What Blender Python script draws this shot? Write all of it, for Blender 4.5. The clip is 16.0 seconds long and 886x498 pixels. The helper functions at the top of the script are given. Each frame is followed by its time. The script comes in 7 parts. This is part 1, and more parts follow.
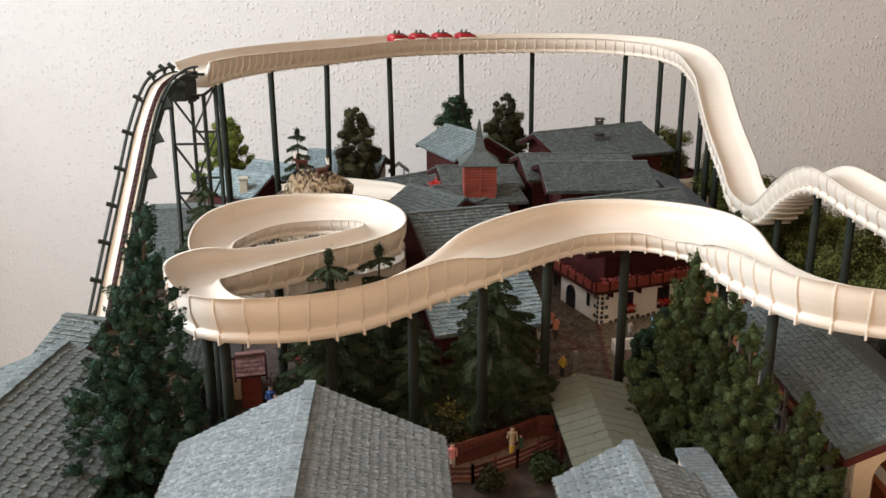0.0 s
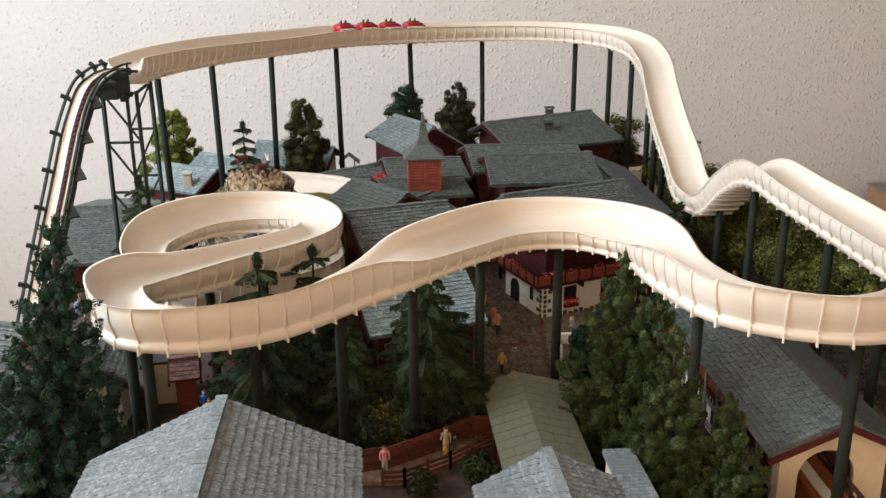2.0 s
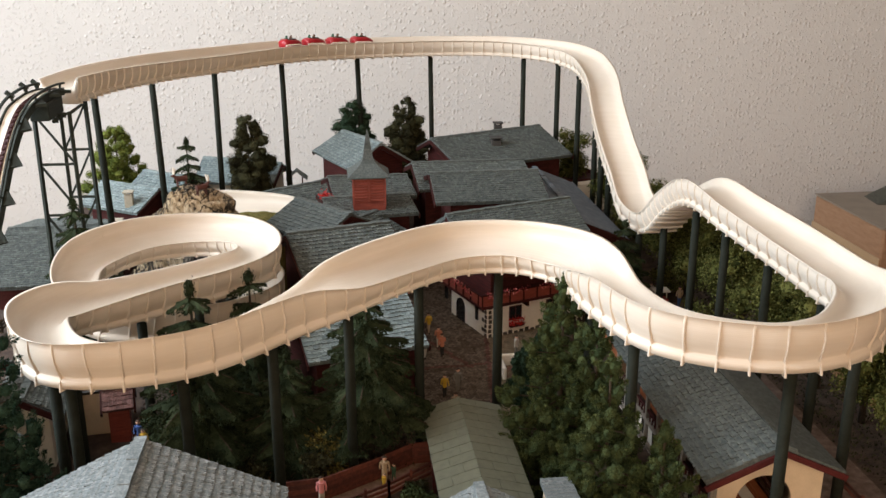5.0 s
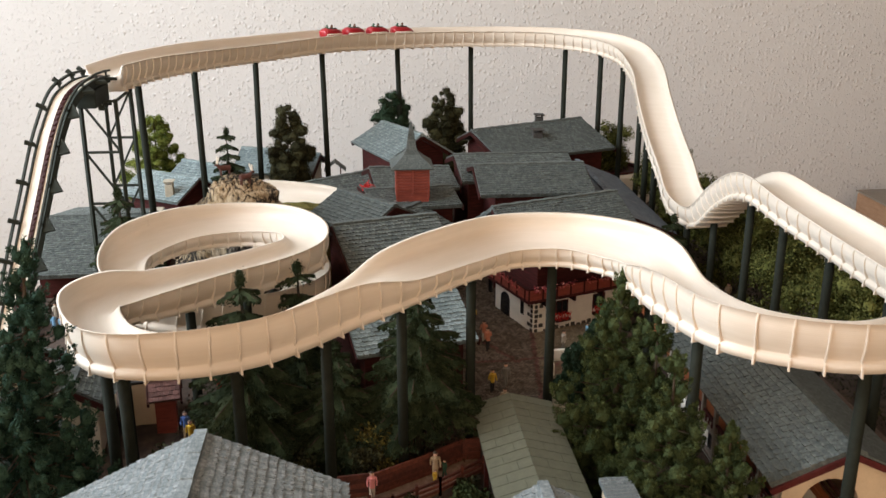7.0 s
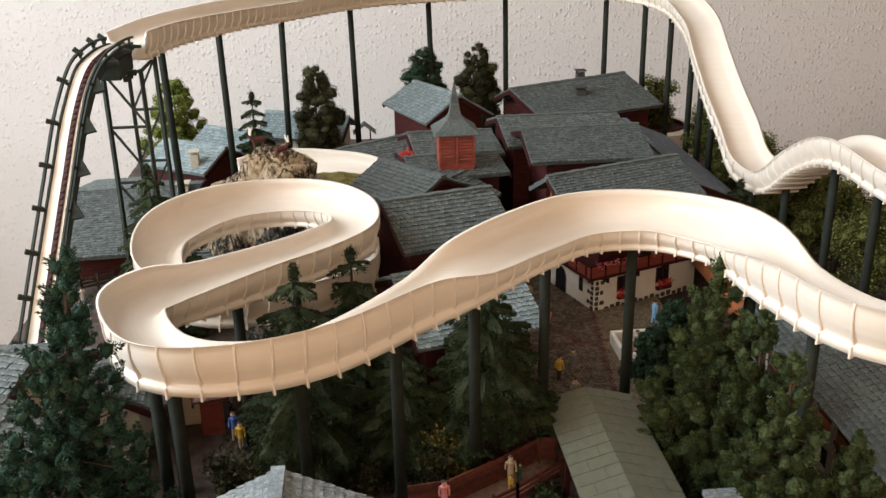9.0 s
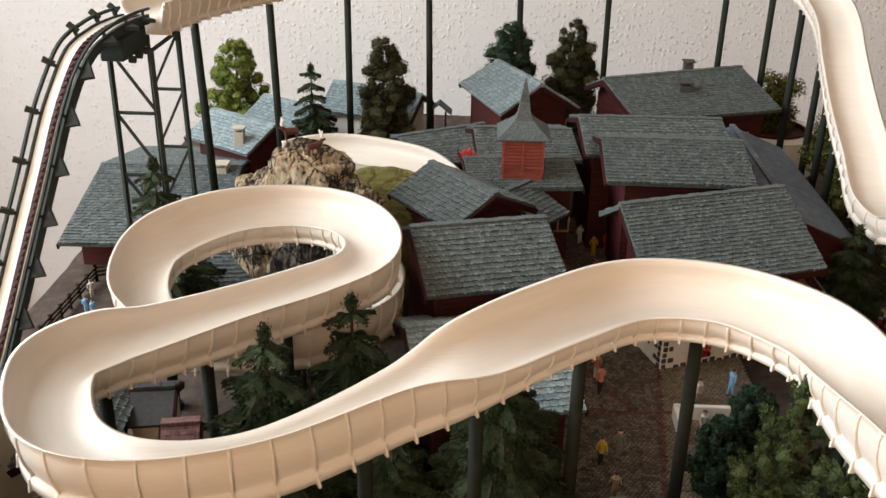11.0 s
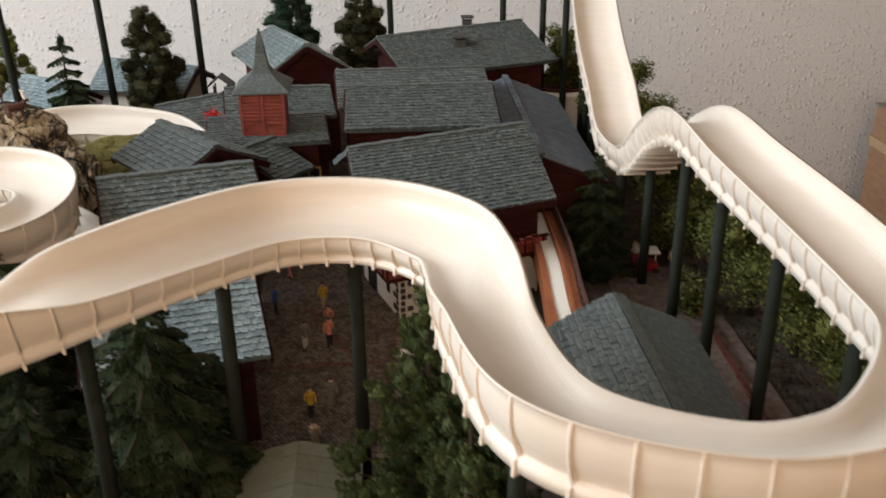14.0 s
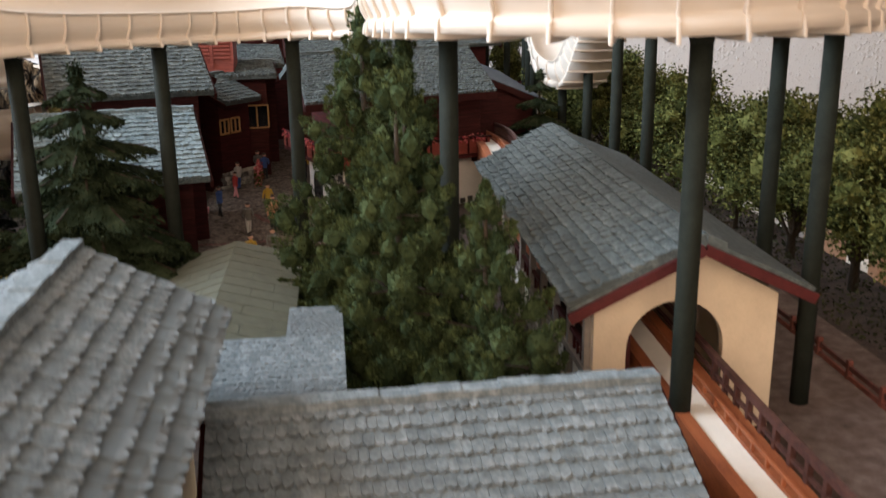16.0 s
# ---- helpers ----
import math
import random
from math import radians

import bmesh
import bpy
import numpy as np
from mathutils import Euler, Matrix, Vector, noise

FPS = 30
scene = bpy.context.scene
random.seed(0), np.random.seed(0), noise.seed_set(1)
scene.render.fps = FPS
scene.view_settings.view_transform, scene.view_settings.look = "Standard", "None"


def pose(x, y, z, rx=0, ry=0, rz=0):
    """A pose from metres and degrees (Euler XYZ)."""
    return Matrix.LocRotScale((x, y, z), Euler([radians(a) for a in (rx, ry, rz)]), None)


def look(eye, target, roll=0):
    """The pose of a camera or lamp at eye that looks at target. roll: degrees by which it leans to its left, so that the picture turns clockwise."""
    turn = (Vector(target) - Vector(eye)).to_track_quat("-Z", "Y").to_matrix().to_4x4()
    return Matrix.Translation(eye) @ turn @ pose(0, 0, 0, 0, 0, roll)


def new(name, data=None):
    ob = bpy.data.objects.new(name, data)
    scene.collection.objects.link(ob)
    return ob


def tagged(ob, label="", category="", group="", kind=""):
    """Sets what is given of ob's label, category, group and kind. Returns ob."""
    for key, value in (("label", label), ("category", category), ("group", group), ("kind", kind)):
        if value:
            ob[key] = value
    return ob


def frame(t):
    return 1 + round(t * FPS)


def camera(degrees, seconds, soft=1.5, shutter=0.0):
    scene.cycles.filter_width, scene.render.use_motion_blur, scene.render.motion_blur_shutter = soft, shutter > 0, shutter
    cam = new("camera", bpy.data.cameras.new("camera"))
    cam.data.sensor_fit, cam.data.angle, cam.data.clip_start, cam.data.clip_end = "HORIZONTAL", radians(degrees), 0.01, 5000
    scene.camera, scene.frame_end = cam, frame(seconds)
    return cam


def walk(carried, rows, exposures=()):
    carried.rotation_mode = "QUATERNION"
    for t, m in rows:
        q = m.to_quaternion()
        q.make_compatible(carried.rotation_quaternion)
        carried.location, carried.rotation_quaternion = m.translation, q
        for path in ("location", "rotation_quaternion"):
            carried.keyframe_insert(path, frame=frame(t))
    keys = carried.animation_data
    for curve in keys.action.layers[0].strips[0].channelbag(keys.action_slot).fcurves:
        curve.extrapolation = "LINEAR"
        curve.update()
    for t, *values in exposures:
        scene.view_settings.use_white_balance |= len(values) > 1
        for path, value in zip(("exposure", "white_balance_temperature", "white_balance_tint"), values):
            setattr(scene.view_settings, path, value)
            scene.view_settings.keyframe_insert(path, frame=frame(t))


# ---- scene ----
cam = camera(49.9, 16.0, shutter=0.4)
METRES, EYE, TILT, LEAN, TURN = 0.75, 0.37, 0.0, 0.0, -2.7
ROWS = [
    (0.0, 0.0, 0.0, 0.0, -0.05, -17.36, 0.16),
    (0.5, 0.0269, 0.0003, 0.0107, -0.27, -17.87, 0.03),
    (1.0, 0.0401, 0.0027, 0.02, -1.05, -18.23, 0.06),
    (1.5, 0.0445, 0.0079, 0.021, -1.55, -18.63, 0.05),
    (2.0, 0.0432, 0.0134, 0.0175, -1.83, -18.56, 0.41),
    (2.5, 0.0602, 0.018, 0.0176, -2.22, -17.64, 0.61),
    (3.0, 0.0716, 0.0262, 0.0293, -3.06, -17.68, 0.29),
    (5.5, 0.0675, 0.0305, 0.0307, -4.18, -18.24, 0.14),
    (6.0, 0.0639, 0.0241, 0.0265, -4.08, -18.39, 0.0),
    (6.5, 0.0519, 0.0303, 0.0161, -3.48, -18.77, -0.24),
    (7.0, 0.0399, 0.0505, 0.0234, -2.63, -18.55, 0.02),
    (7.5, 0.0412, 0.0808, 0.035, -2.63, -18.92, 0.04),
    (8.0, 0.0291, 0.1081, 0.037, -2.6, -19.96, -0.22),
    (8.5, 0.0023, 0.1318, 0.0319, -2.47, -21.09, 0.17),
    (9.0, -0.0147, 0.1483, 0.0275, -2.68, -21.69, 1.15),
    (9.5, -0.0047, 0.1927, 0.0322, -0.59, -22.33, 0.19),
    (12.0, 0.089, 0.4007, 0.0518, 6.86, -25.98, -0.46),
    (12.5, 0.0901, 0.4049, 0.0522, 6.69, -25.86, -0.63),
    (13.0, 0.1238, 0.407, 0.0468, 3.95, -26.11, -0.68),
    (13.5, 0.1812, 0.4005, 0.0324, 1.2, -25.72, -0.16),
    (14.0, 0.247, 0.3799, -0.0292, -1.04, -24.6, 0.52),
    (14.5, 0.257, 0.3487, -0.0733, -2.97, -22.9, 0.95),
    (15.0, 0.2526, 0.3282, -0.1226, -3.6, -20.31, 1.09),
    (15.5, 0.2506, 0.3143, -0.1908, -3.6, -18.12, 1.18),
    (16.0, 0.2566, 0.2893, -0.2571, -3.66, -16.21, 0.73),
]
walk(cam, [(t, pose(0, 0, EYE, TILT, LEAN, TURN) @ pose(METRES * x, METRES * y, METRES * z, 90 + pitch, roll, yaw)) for t, x, y, z, yaw, pitch, roll in ROWS],
     [(0.0, -0.08, 6450, 10), (3.0, -0.08, 6500, 10), (9.5, -0.05, 6550, 10), (12.0, -0.03, 6550, 10), (13.5, -0.1, 6550, 10), (14.5, -0.3, 6400, 10), (15.1, -0.34, 6350, 10), (15.6, -0.17, 6200, 10), (16.0, 0.34, 5900, 10)])

# ---------------------------------------------------------------- world and light
world = bpy.data.worlds.new("world")
scene.world = world
world.use_nodes = True
wn = world.node_tree.nodes
sky = wn.new("ShaderNodeTexSky")
sky.sky_type = 'NISHITA'
sky.sun_disc = False
sky.sun_elevation, sky.sun_rotation = radians(35), radians(250)
world.node_tree.links.new(sky.outputs[0], wn["Background"].inputs[0])
wn["Background"].inputs[1].default_value = 0.1


def area_lamp(name, at, towards, sx, sz, watts, colour):
    lamp = bpy.data.lights.new(name, 'AREA')
    lamp.shape, lamp.size, lamp.size_y, lamp.energy, lamp.color = 'RECTANGLE', sx, sz, watts, colour
    ob = new(name, lamp)
    ob.matrix_world = look(at, towards)
    return ob


area_lamp("window_daylight", (-1.21, 0.76, 0.86), (0.0, 0.92, 0.2), 1.4, 1.1, 63.0, (0.85, 0.93, 1.0))
# warm fill light added behind the camera, its source unseen
area_lamp("garden_door_daylight", (-0.15, -1.14, 0.66), (0.15, 0.8, 0.1), 1.2, 1.1, 27.0, (1.0, 0.695, 0.45))

# ---------------------------------------------------------------- materials


def nodes_of(name):
    m = bpy.data.materials.new(name)
    m.use_nodes = True
    nt = m.node_tree
    return m, nt.nodes, nt.links, nt.nodes["Principled BSDF"]


def surface(name, colours, rough=0.7, scale=250.0, fine=1400.0, bump=0.25, depth=0.0006, metal=0.0,
            spec=0.4, stretch=(1, 1, 1), by_object=0.0, by_island=0.0, share=0.4):
    """Two-scale mottled surface: colours is (dark, mid, light); scale and fine in features a metre."""
    m, n, l, bsdf = nodes_of(name)
    tc = n.new("ShaderNodeTexCoord")
    mp = n.new("ShaderNodeMapping")
    mp.inputs["Scale"].default_value = stretch
    l.new(tc.outputs["Object"], mp.inputs[0])
    big = n.new("ShaderNodeTexNoise")
    big.inputs["Scale"].default_value, big.inputs["Detail"].default_value = scale, 5
    small = n.new("ShaderNodeTexNoise")
    small.inputs["Scale"].default_value, small.inputs["Detail"].default_value = fine, 4
    l.new(mp.outputs[0], big.inputs["Vector"]), l.new(mp.outputs[0], small.inputs["Vector"])
    mix = n.new("ShaderNodeMath")
    mix.operation = 'MULTIPLY_ADD'
    mix.inputs[1].default_value, mix.inputs[2].default_value = 1 - share, 0.0
    l.new(big.outputs[0], mix.inputs[0])
    add = n.new("ShaderNodeMath")
    add.operation = 'MULTIPLY_ADD'
    add.inputs[1].default_value = share
    l.new(small.outputs[0], add.inputs[0]), l.new(mix.outputs[0], add.inputs[2])
    last = add
    for share, info in ((by_object, "obj"), (by_island, "isl")):
        if share:
            src = n.new("ShaderNodeObjectInfo") if info == "obj" else n.new("ShaderNodeNewGeometry")
            off = n.new("ShaderNodeMath")
            off.operation = 'MULTIPLY_ADD'
            off.inputs[1].default_value = share
            l.new(src.outputs["Random" if info == "obj" else "Random Per Island"], off.inputs[0])
            sub = n.new("ShaderNodeMath")
            sub.operation = 'SUBTRACT'
            sub.inputs[1].default_value = share / 2
            l.new(last.outputs[0], sub.inputs[0]), l.new(sub.outputs[0], off.inputs[2])
            last = off
    ramp = n.new("ShaderNodeValToRGB")
    e = ramp.color_ramp.elements
    e[0].position, e[1].position = 0.3, 0.72
    e[0].color, e[1].color = (*colours[0], 1), (*colours[2], 1)
    mid = e.new(0.5)
    mid.color = (*colours[1], 1)
    l.new(last.outputs[0], ramp.inputs[0])
    l.new(ramp.outputs[0], bsdf.inputs["Base Color"])
    bp = n.new("ShaderNodeBump")
    bp.inputs["Strength"].default_value, bp.inputs["Distance"].default_value = bump, depth
    l.new(add.outputs[0], bp.inputs["Height"]), l.new(bp.outputs[0], bsdf.inputs["Normal"])
    bsdf.inputs["Roughness"].default_value, bsdf.inputs["Metallic"].default_value = rough, metal
    bsdf.inputs["Specular IOR Level"].default_value = spec
    return m


def tone(c, a=0.8, b=1.2):
    return tuple(v * a for v in c), c, tuple(min(1, v * b) for v in c)


SHINGLE = surface("shingle_grey_blue", ((0.027, 0.033, 0.032), (0.054, 0.064, 0.061), (0.112, 0.128, 0.122)), 0.7, 420, 1100, 0.7, 0.0006, spec=0.4, by_object=0.05, by_island=0.14, share=0.5)
SHINGLE_PALE = surface("shingle_pale_blue", ((0.066, 0.088, 0.096), (0.135, 0.170, 0.172), (0.28, 0.335, 0.335)), 0.7, 420, 950, 0.7, 0.0007, by_object=0.1, by_island=0.14, share=0.55)
SHINGLE_NEAR = surface("shingle_weathered_grey", ((0.075, 0.090, 0.094), (0.142, 0.165, 0.171), (0.27, 0.30, 0.305)), 0.8, 260, 1000, 0.6, 0.0006, spec=0.25, by_object=0.07, by_island=0.08, share=0.45)
SHINGLE_STATION = surface("shingle_station_grey", ((0.042, 0.052, 0.052), (0.076, 0.091, 0.089), (0.145, 0.165, 0.160)), 0.75, 300, 1200, 0.7, 0.0006, spec=0.3, by_object=0.07, by_island=0.08)
SLATE_BLUE = surface("sanded_blue_grey_roof", ((0.050, 0.061, 0.074), (0.085, 0.102, 0.122), (0.17, 0.19, 0.21)), 0.8, 120, 900, 0.6, 0.0007, spec=0.25, share=0.55)
# dry-brushed lower edges of the shingles, with lit highlights painted into the band
BRUSHED_LIT = {
    SHINGLE: surface("shingle_grey_blue_brushed_lit_edge", ((0.042, 0.050, 0.048), (0.078, 0.091, 0.086), (0.20, 0.22, 0.21)), 0.7, 700, 1500, 0.5, 0.0005, by_object=0.1, by_island=0.18),
    SHINGLE_PALE: surface("shingle_pale_blue_brushed_lit_edge", ((0.10, 0.128, 0.136), (0.18, 0.222, 0.225), (0.36, 0.41, 0.41)), 0.7, 700, 1500, 0.5, 0.0005, by_object=0.1, by_island=0.18),
    SHINGLE_STATION: surface("shingle_station_brushed_lit_edge", ((0.050, 0.060, 0.058), (0.092, 0.106, 0.102), (0.18, 0.198, 0.19)), 0.8, 500, 1500, 0.5, 0.0005, by_object=0.06, by_island=0.1),
    SHINGLE_NEAR: surface("shingle_weathered_brushed_lit_edge", ((0.09, 0.104, 0.107), (0.160, 0.181, 0.186), (0.28, 0.303, 0.308)), 0.8, 500, 1500, 0.5, 0.0005, by_object=0.1, by_island=0.2),
}
SHINGLE_RED = surface("tile_dull_red", ((0.06, 0.025, 0.02), (0.115, 0.050, 0.042), (0.19, 0.095, 0.08)), 0.8, 400, 2000, 0.4, by_island=0.3)
FELT = surface("roof_felt_green_grey", tone((0.125, 0.128, 0.090), 0.80, 1.15), 0.85, 180, 1500, 0.2, 0.0003)
RED_WOOD = surface("red_brown_timber", ((0.018, 0.005, 0.004), (0.046, 0.009, 0.008), (0.090, 0.019, 0.016)), 0.7, 220, 1600, 0.5, 0.0005, spec=0.2, stretch=(0.3, 0.3, 3.0))
RED_BRIGHT = surface("brick_red_timber", ((0.12, 0.022, 0.014), (0.21, 0.042, 0.027), (0.30, 0.07, 0.045)), 0.55, 220, 1600, 0.5, 0.0005, stretch=(0.3, 0.3, 3.0))
RED_BOARD = surface("dull_red_board", tone((0.070, 0.013, 0.012), 0.7, 1.3), 0.6, 300, 1500, 0.2, spec=0.2)
FASCIA = surface("dark_red_bargeboard", tone((0.030, 0.007, 0.006), 0.7, 1.3), 0.7, 300, 1500, 0.2, spec=0.12)
PLASTER = surface("cream_plaster", tone((0.58, 0.47, 0.33), 0.9, 1.08), 0.85, 120, 900, 0.25, 0.0004)
WHITE_PLASTER = surface("white_plaster", tone((0.72, 0.68, 0.60), 0.9, 1.08), 0.85, 120, 900, 0.25, 0.0004)
TRACK_GREEN = surface("dark_green_paint", tone((0.016, 0.0185, 0.014), 0.7, 1.35), 0.8, 120, 900, 0.15, 0.0003, spec=0.1)
STEEL_GREEN = surface("grey_green_lacquer", tone((0.020, 0.025, 0.020), 0.7, 1.35), 0.7, 200, 900, 0.15, 0.0003, spec=0.2)
BARK = surface("bark_brown", ((0.014, 0.010, 0.007), (0.038, 0.028, 0.018), (0.08, 0.06, 0.04)), 0.9, 300, 1500, 0.6, 0.001, spec=0.15, stretch=(1, 1, 0.3))
EARTH = surface("dark_earth", ((0.018, 0.012, 0.009), (0.050, 0.032, 0.023), (0.098, 0.064, 0.047)), 0.95, 90, 1100, 0.6, 0.0015)
GRAVEL = surface("brown_gravel_path", ((0.060, 0.042, 0.035), (0.120, 0.087, 0.073), (0.20, 0.155, 0.13)), 0.95, 160, 1800, 0.6, 0.001, spec=0.15)
COBBLE = surface("dark_cobble", ((0.062, 0.048, 0.038), (0.125, 0.099, 0.078), (0.21, 0.17, 0.138)), 0.85, 90, 1200, 0.4, 0.0004, spec=0.2, by_island=0.3)
COBBLE_PALE = surface("tan_cobble", ((0.11, 0.085, 0.055), (0.18, 0.14, 0.09), (0.26, 0.205, 0.14)), 0.85, 90, 1200, 0.4, 0.0004, by_island=0.25)
PAVER_RED = surface("red_paver", ((0.07, 0.034, 0.030), (0.125, 0.062, 0.054), (0.19, 0.10, 0.088)), 0.85, 90, 1200, 0.4, 0.0004, spec=0.2, by_island=0.3)
GROUT = surface("dark_joint", tone((0.022, 0.018, 0.015)), 0.95, 200, 900, 0.3)
GRASS = surface("dry_grass", ((0.075, 0.068, 0.020), (0.15, 0.130, 0.042), (0.24, 0.20, 0.075)), 0.95, 120, 1400, 0.8, 0.0015, spec=0.1)


def fractured_rock(name, pale, mid, dark, black):
    """Cast rock: fibrous tilted strata, black fracture lines at two sizes, washed with brown."""
    m, n, l, bsdf = nodes_of(name)
    tc = n.new("ShaderNodeTexCoord")
    warp = n.new("ShaderNodeTexNoise")
    warp.inputs["Scale"].default_value, warp.inputs["Detail"].default_value = 45, 6
    l.new(tc.outputs["Object"], warp.inputs["Vector"])
    push = n.new("ShaderNodeVectorMath")
    push.operation = 'MULTIPLY_ADD'
    push.inputs[1].default_value = (0.011, 0.011, 0.011)
    l.new(warp.outputs["Color"], push.inputs[0]), l.new(tc.outputs["Object"], push.inputs[2])
    mp = n.new("ShaderNodeMapping")
    mp.inputs["Rotation"].default_value, mp.inputs["Scale"].default_value = (0.75, 0.55, 0.35), (1.5, 1.2, 0.42)
    l.new(push.outputs[0], mp.inputs[0])
    fibre = n.new("ShaderNodeTexNoise")
    fibre.inputs["Scale"].default_value, fibre.inputs["Detail"].default_value, fibre.inputs["Roughness"].default_value = 210, 8, 0.70
    l.new(mp.outputs[0], fibre.inputs["Vector"])
    where = n.new("ShaderNodeTexNoise")
    where.inputs["Scale"].default_value, where.inputs["Detail"].default_value = 34, 4
    l.new(tc.outputs["Object"], where.inputs["Vector"])
    crack = n.new("ShaderNodeTexVoronoi")
    crack.feature = 'DISTANCE_TO_EDGE'
    crack.inputs["Scale"].default_value = 34
    l.new(push.outputs[0], crack.inputs["Vector"])
    edge = n.new("ShaderNodeMapRange")
    edge.inputs[1].default_value, edge.inputs[2].default_value, edge.inputs[3].default_value, edge.inputs[4].default_value = 0.0, 0.035, -0.16, 0.0
    l.new(crack.outputs["Distance"], edge.inputs[0])
    bias = n.new("ShaderNodeMath")
    bias.operation = 'MULTIPLY_ADD'
    bias.inputs[1].default_value = 0.6
    l.new(where.outputs[0], bias.inputs[0]), l.new(fibre.outputs[0], bias.inputs[2])
    total = n.new("ShaderNodeMath")
    total.operation = 'ADD'
    l.new(bias.outputs[0], total.inputs[0]), l.new(edge.outputs[0], total.inputs[1])
    ramp = n.new("ShaderNodeValToRGB")
    e = ramp.color_ramp.elements
    e[0].position, e[1].position = 0.715, 0.99
    e[0].color, e[1].color = (*black, 1), (*pale, 1)
    for p, c in ((0.765, (*dark, 1)), (0.815, (*mid, 1))):
        e.new(p).color = c
    l.new(total.outputs[0], ramp.inputs[0])
    wash = n.new("ShaderNodeTexNoise")
    wash.inputs["Scale"].default_value, wash.inputs["Detail"].default_value = 30, 3
    l.new(tc.outputs["Object"], wash.inputs["Vector"])
    tan = n.new("ShaderNodeMix")
    tan.data_type, tan.blend_type = 'RGBA', 'MULTIPLY'
    tan.inputs["B"].default_value = (1.0, 0.80, 0.55, 1)
    l.new(wash.outputs[0], tan.inputs["Factor"]), l.new(ramp.outputs[0], tan.inputs["A"])
    l.new(tan.outputs["Result"], bsdf.inputs["Base Color"])
    bp = n.new("ShaderNodeBump")
    bp.inputs["Strength"].default_value, bp.inputs["Distance"].default_value = 1.0, 0.006
    l.new(total.outputs[0], bp.inputs["Height"]), l.new(bp.outputs[0], bsdf.inputs["Normal"])
    bsdf.inputs["Roughness"].default_value = 0.9
    bsdf.inputs["Specular IOR Level"].default_value = 0.2
    return m


ROCK = fractured_rock("beige_cast_rock", (0.62, 0.56, 0.46), (0.42, 0.35, 0.25), (0.17, 0.145, 0.115), (0.030, 0.027, 0.024))
# same cast rock darkened: shade around the helix is put into the colour
ROCK_SHADED = fractured_rock("shaded_cast_rock", (0.26, 0.24, 0.20), (0.085, 0.078, 0.066), (0.030, 0.028, 0.025), (0.008, 0.008, 0.008))
STONE_DARK = surface("dark_stone", ((0.02, 0.018, 0.016), (0.05, 0.045, 0.04), (0.10, 0.09, 0.08)), 0.85, 300, 1200, 0.5, by_island=0.3)
CONIFER = surface("conifer_green", ((0.013, 0.020, 0.008), (0.031, 0.044, 0.018), (0.064, 0.082, 0.034)), 0.9, 160, 900, 0.3, spec=0.06, by_island=0.3)
CONIFER_TIP = surface("conifer_pale_tips", ((0.024, 0.034, 0.012), (0.055, 0.072, 0.026), (0.105, 0.126, 0.048)), 0.9, 160, 900, 0.3, spec=0.06, by_island=0.3)
CONIFER_DARK = surface("conifer_dark_green", ((0.008, 0.016, 0.010), (0.020, 0.036, 0.021), (0.046, 0.070, 0.042)), 0.95, 160, 900, 0.3, spec=0.05, by_island=0.2)
CONIFER_BLUE = surface("conifer_blue_green", ((0.007, 0.016, 0.011), (0.018, 0.038, 0.026), (0.040, 0.072, 0.050)), 0.95, 160, 900, 0.3, spec=0.05, by_island=0.3)
CONIFER_BLUE_TIP = surface("conifer_blue_tips", ((0.010, 0.024, 0.016), (0.024, 0.050, 0.034), (0.050, 0.088, 0.060)), 0.95, 160, 900, 0.3, spec=0.05, by_island=0.3)
SPRUCE = surface("spruce_dull_green", ((0.009, 0.014, 0.007), (0.021, 0.029, 0.014), (0.044, 0.056, 0.028)), 0.9, 160, 900, 0.3, spec=0.05, by_island=0.25)
OLIVE = surface("olive_dark_foliage", ((0.010, 0.010, 0.005), (0.030, 0.030, 0.015), (0.068, 0.066, 0.030)), 0.9, 160, 900, 0.3, spec=0.08, by_island=0.3)
LEAF = surface("leaf_green", ((0.018, 0.022, 0.006), (0.064, 0.070, 0.018), (0.165, 0.165, 0.050)), 0.85, 160, 900, 0.3, spec=0.06, by_island=0.4)
LEAF_LIGHT = surface("leaf_light_green", ((0.035, 0.050, 0.010), (0.095, 0.118, 0.022), (0.18, 0.205, 0.05)), 0.8, 160, 900, 0.3, spec=0.08, by_island=0.3)
FLUME_WOOD = surface("orange_brown_planks", ((0.16, 0.045, 0.016), (0.27, 0.08, 0.028), (0.36, 0.12, 0.045)), 0.6, 120, 1200, 0.3, stretch=(3, 0.4, 1))
FENCE_WOOD = surface("fence_red_brown", ((0.05, 0.015, 0.010), (0.10, 0.028, 0.018), (0.17, 0.05, 0.03)), 0.65, 300, 1500, 0.4, by_object=0.3)
PALE_PAINT = surface("off_white_paint", tone((0.70, 0.66, 0.58), 0.92, 1.06), 0.6, 150, 1100, 0.15)
CHAIN = surface("red_chain", ((0.012, 0.004, 0.003), (0.032, 0.007, 0.006), (0.06, 0.012, 0.010)), 0.6, 500, 1500, 0.4, spec=0.2)
SLED_RED = surface("sled_red_lacquer", tone((0.27, 0.008, 0.014), 0.85, 1.15), 0.35, 200, 900, 0.05)
CARD = surface("brown_cardboard", ((0.24, 0.135, 0.075), (0.31, 0.18, 0.105), (0.37, 0.225, 0.14)), 0.85, 30, 500, 0.2, 0.0006, stretch=(1, 1, 4))
CARD_TOP = surface("grey_brown_cardboard", tone((0.22, 0.185, 0.15), 0.88, 1.1), 0.85, 30, 500, 0.2, 0.0006)
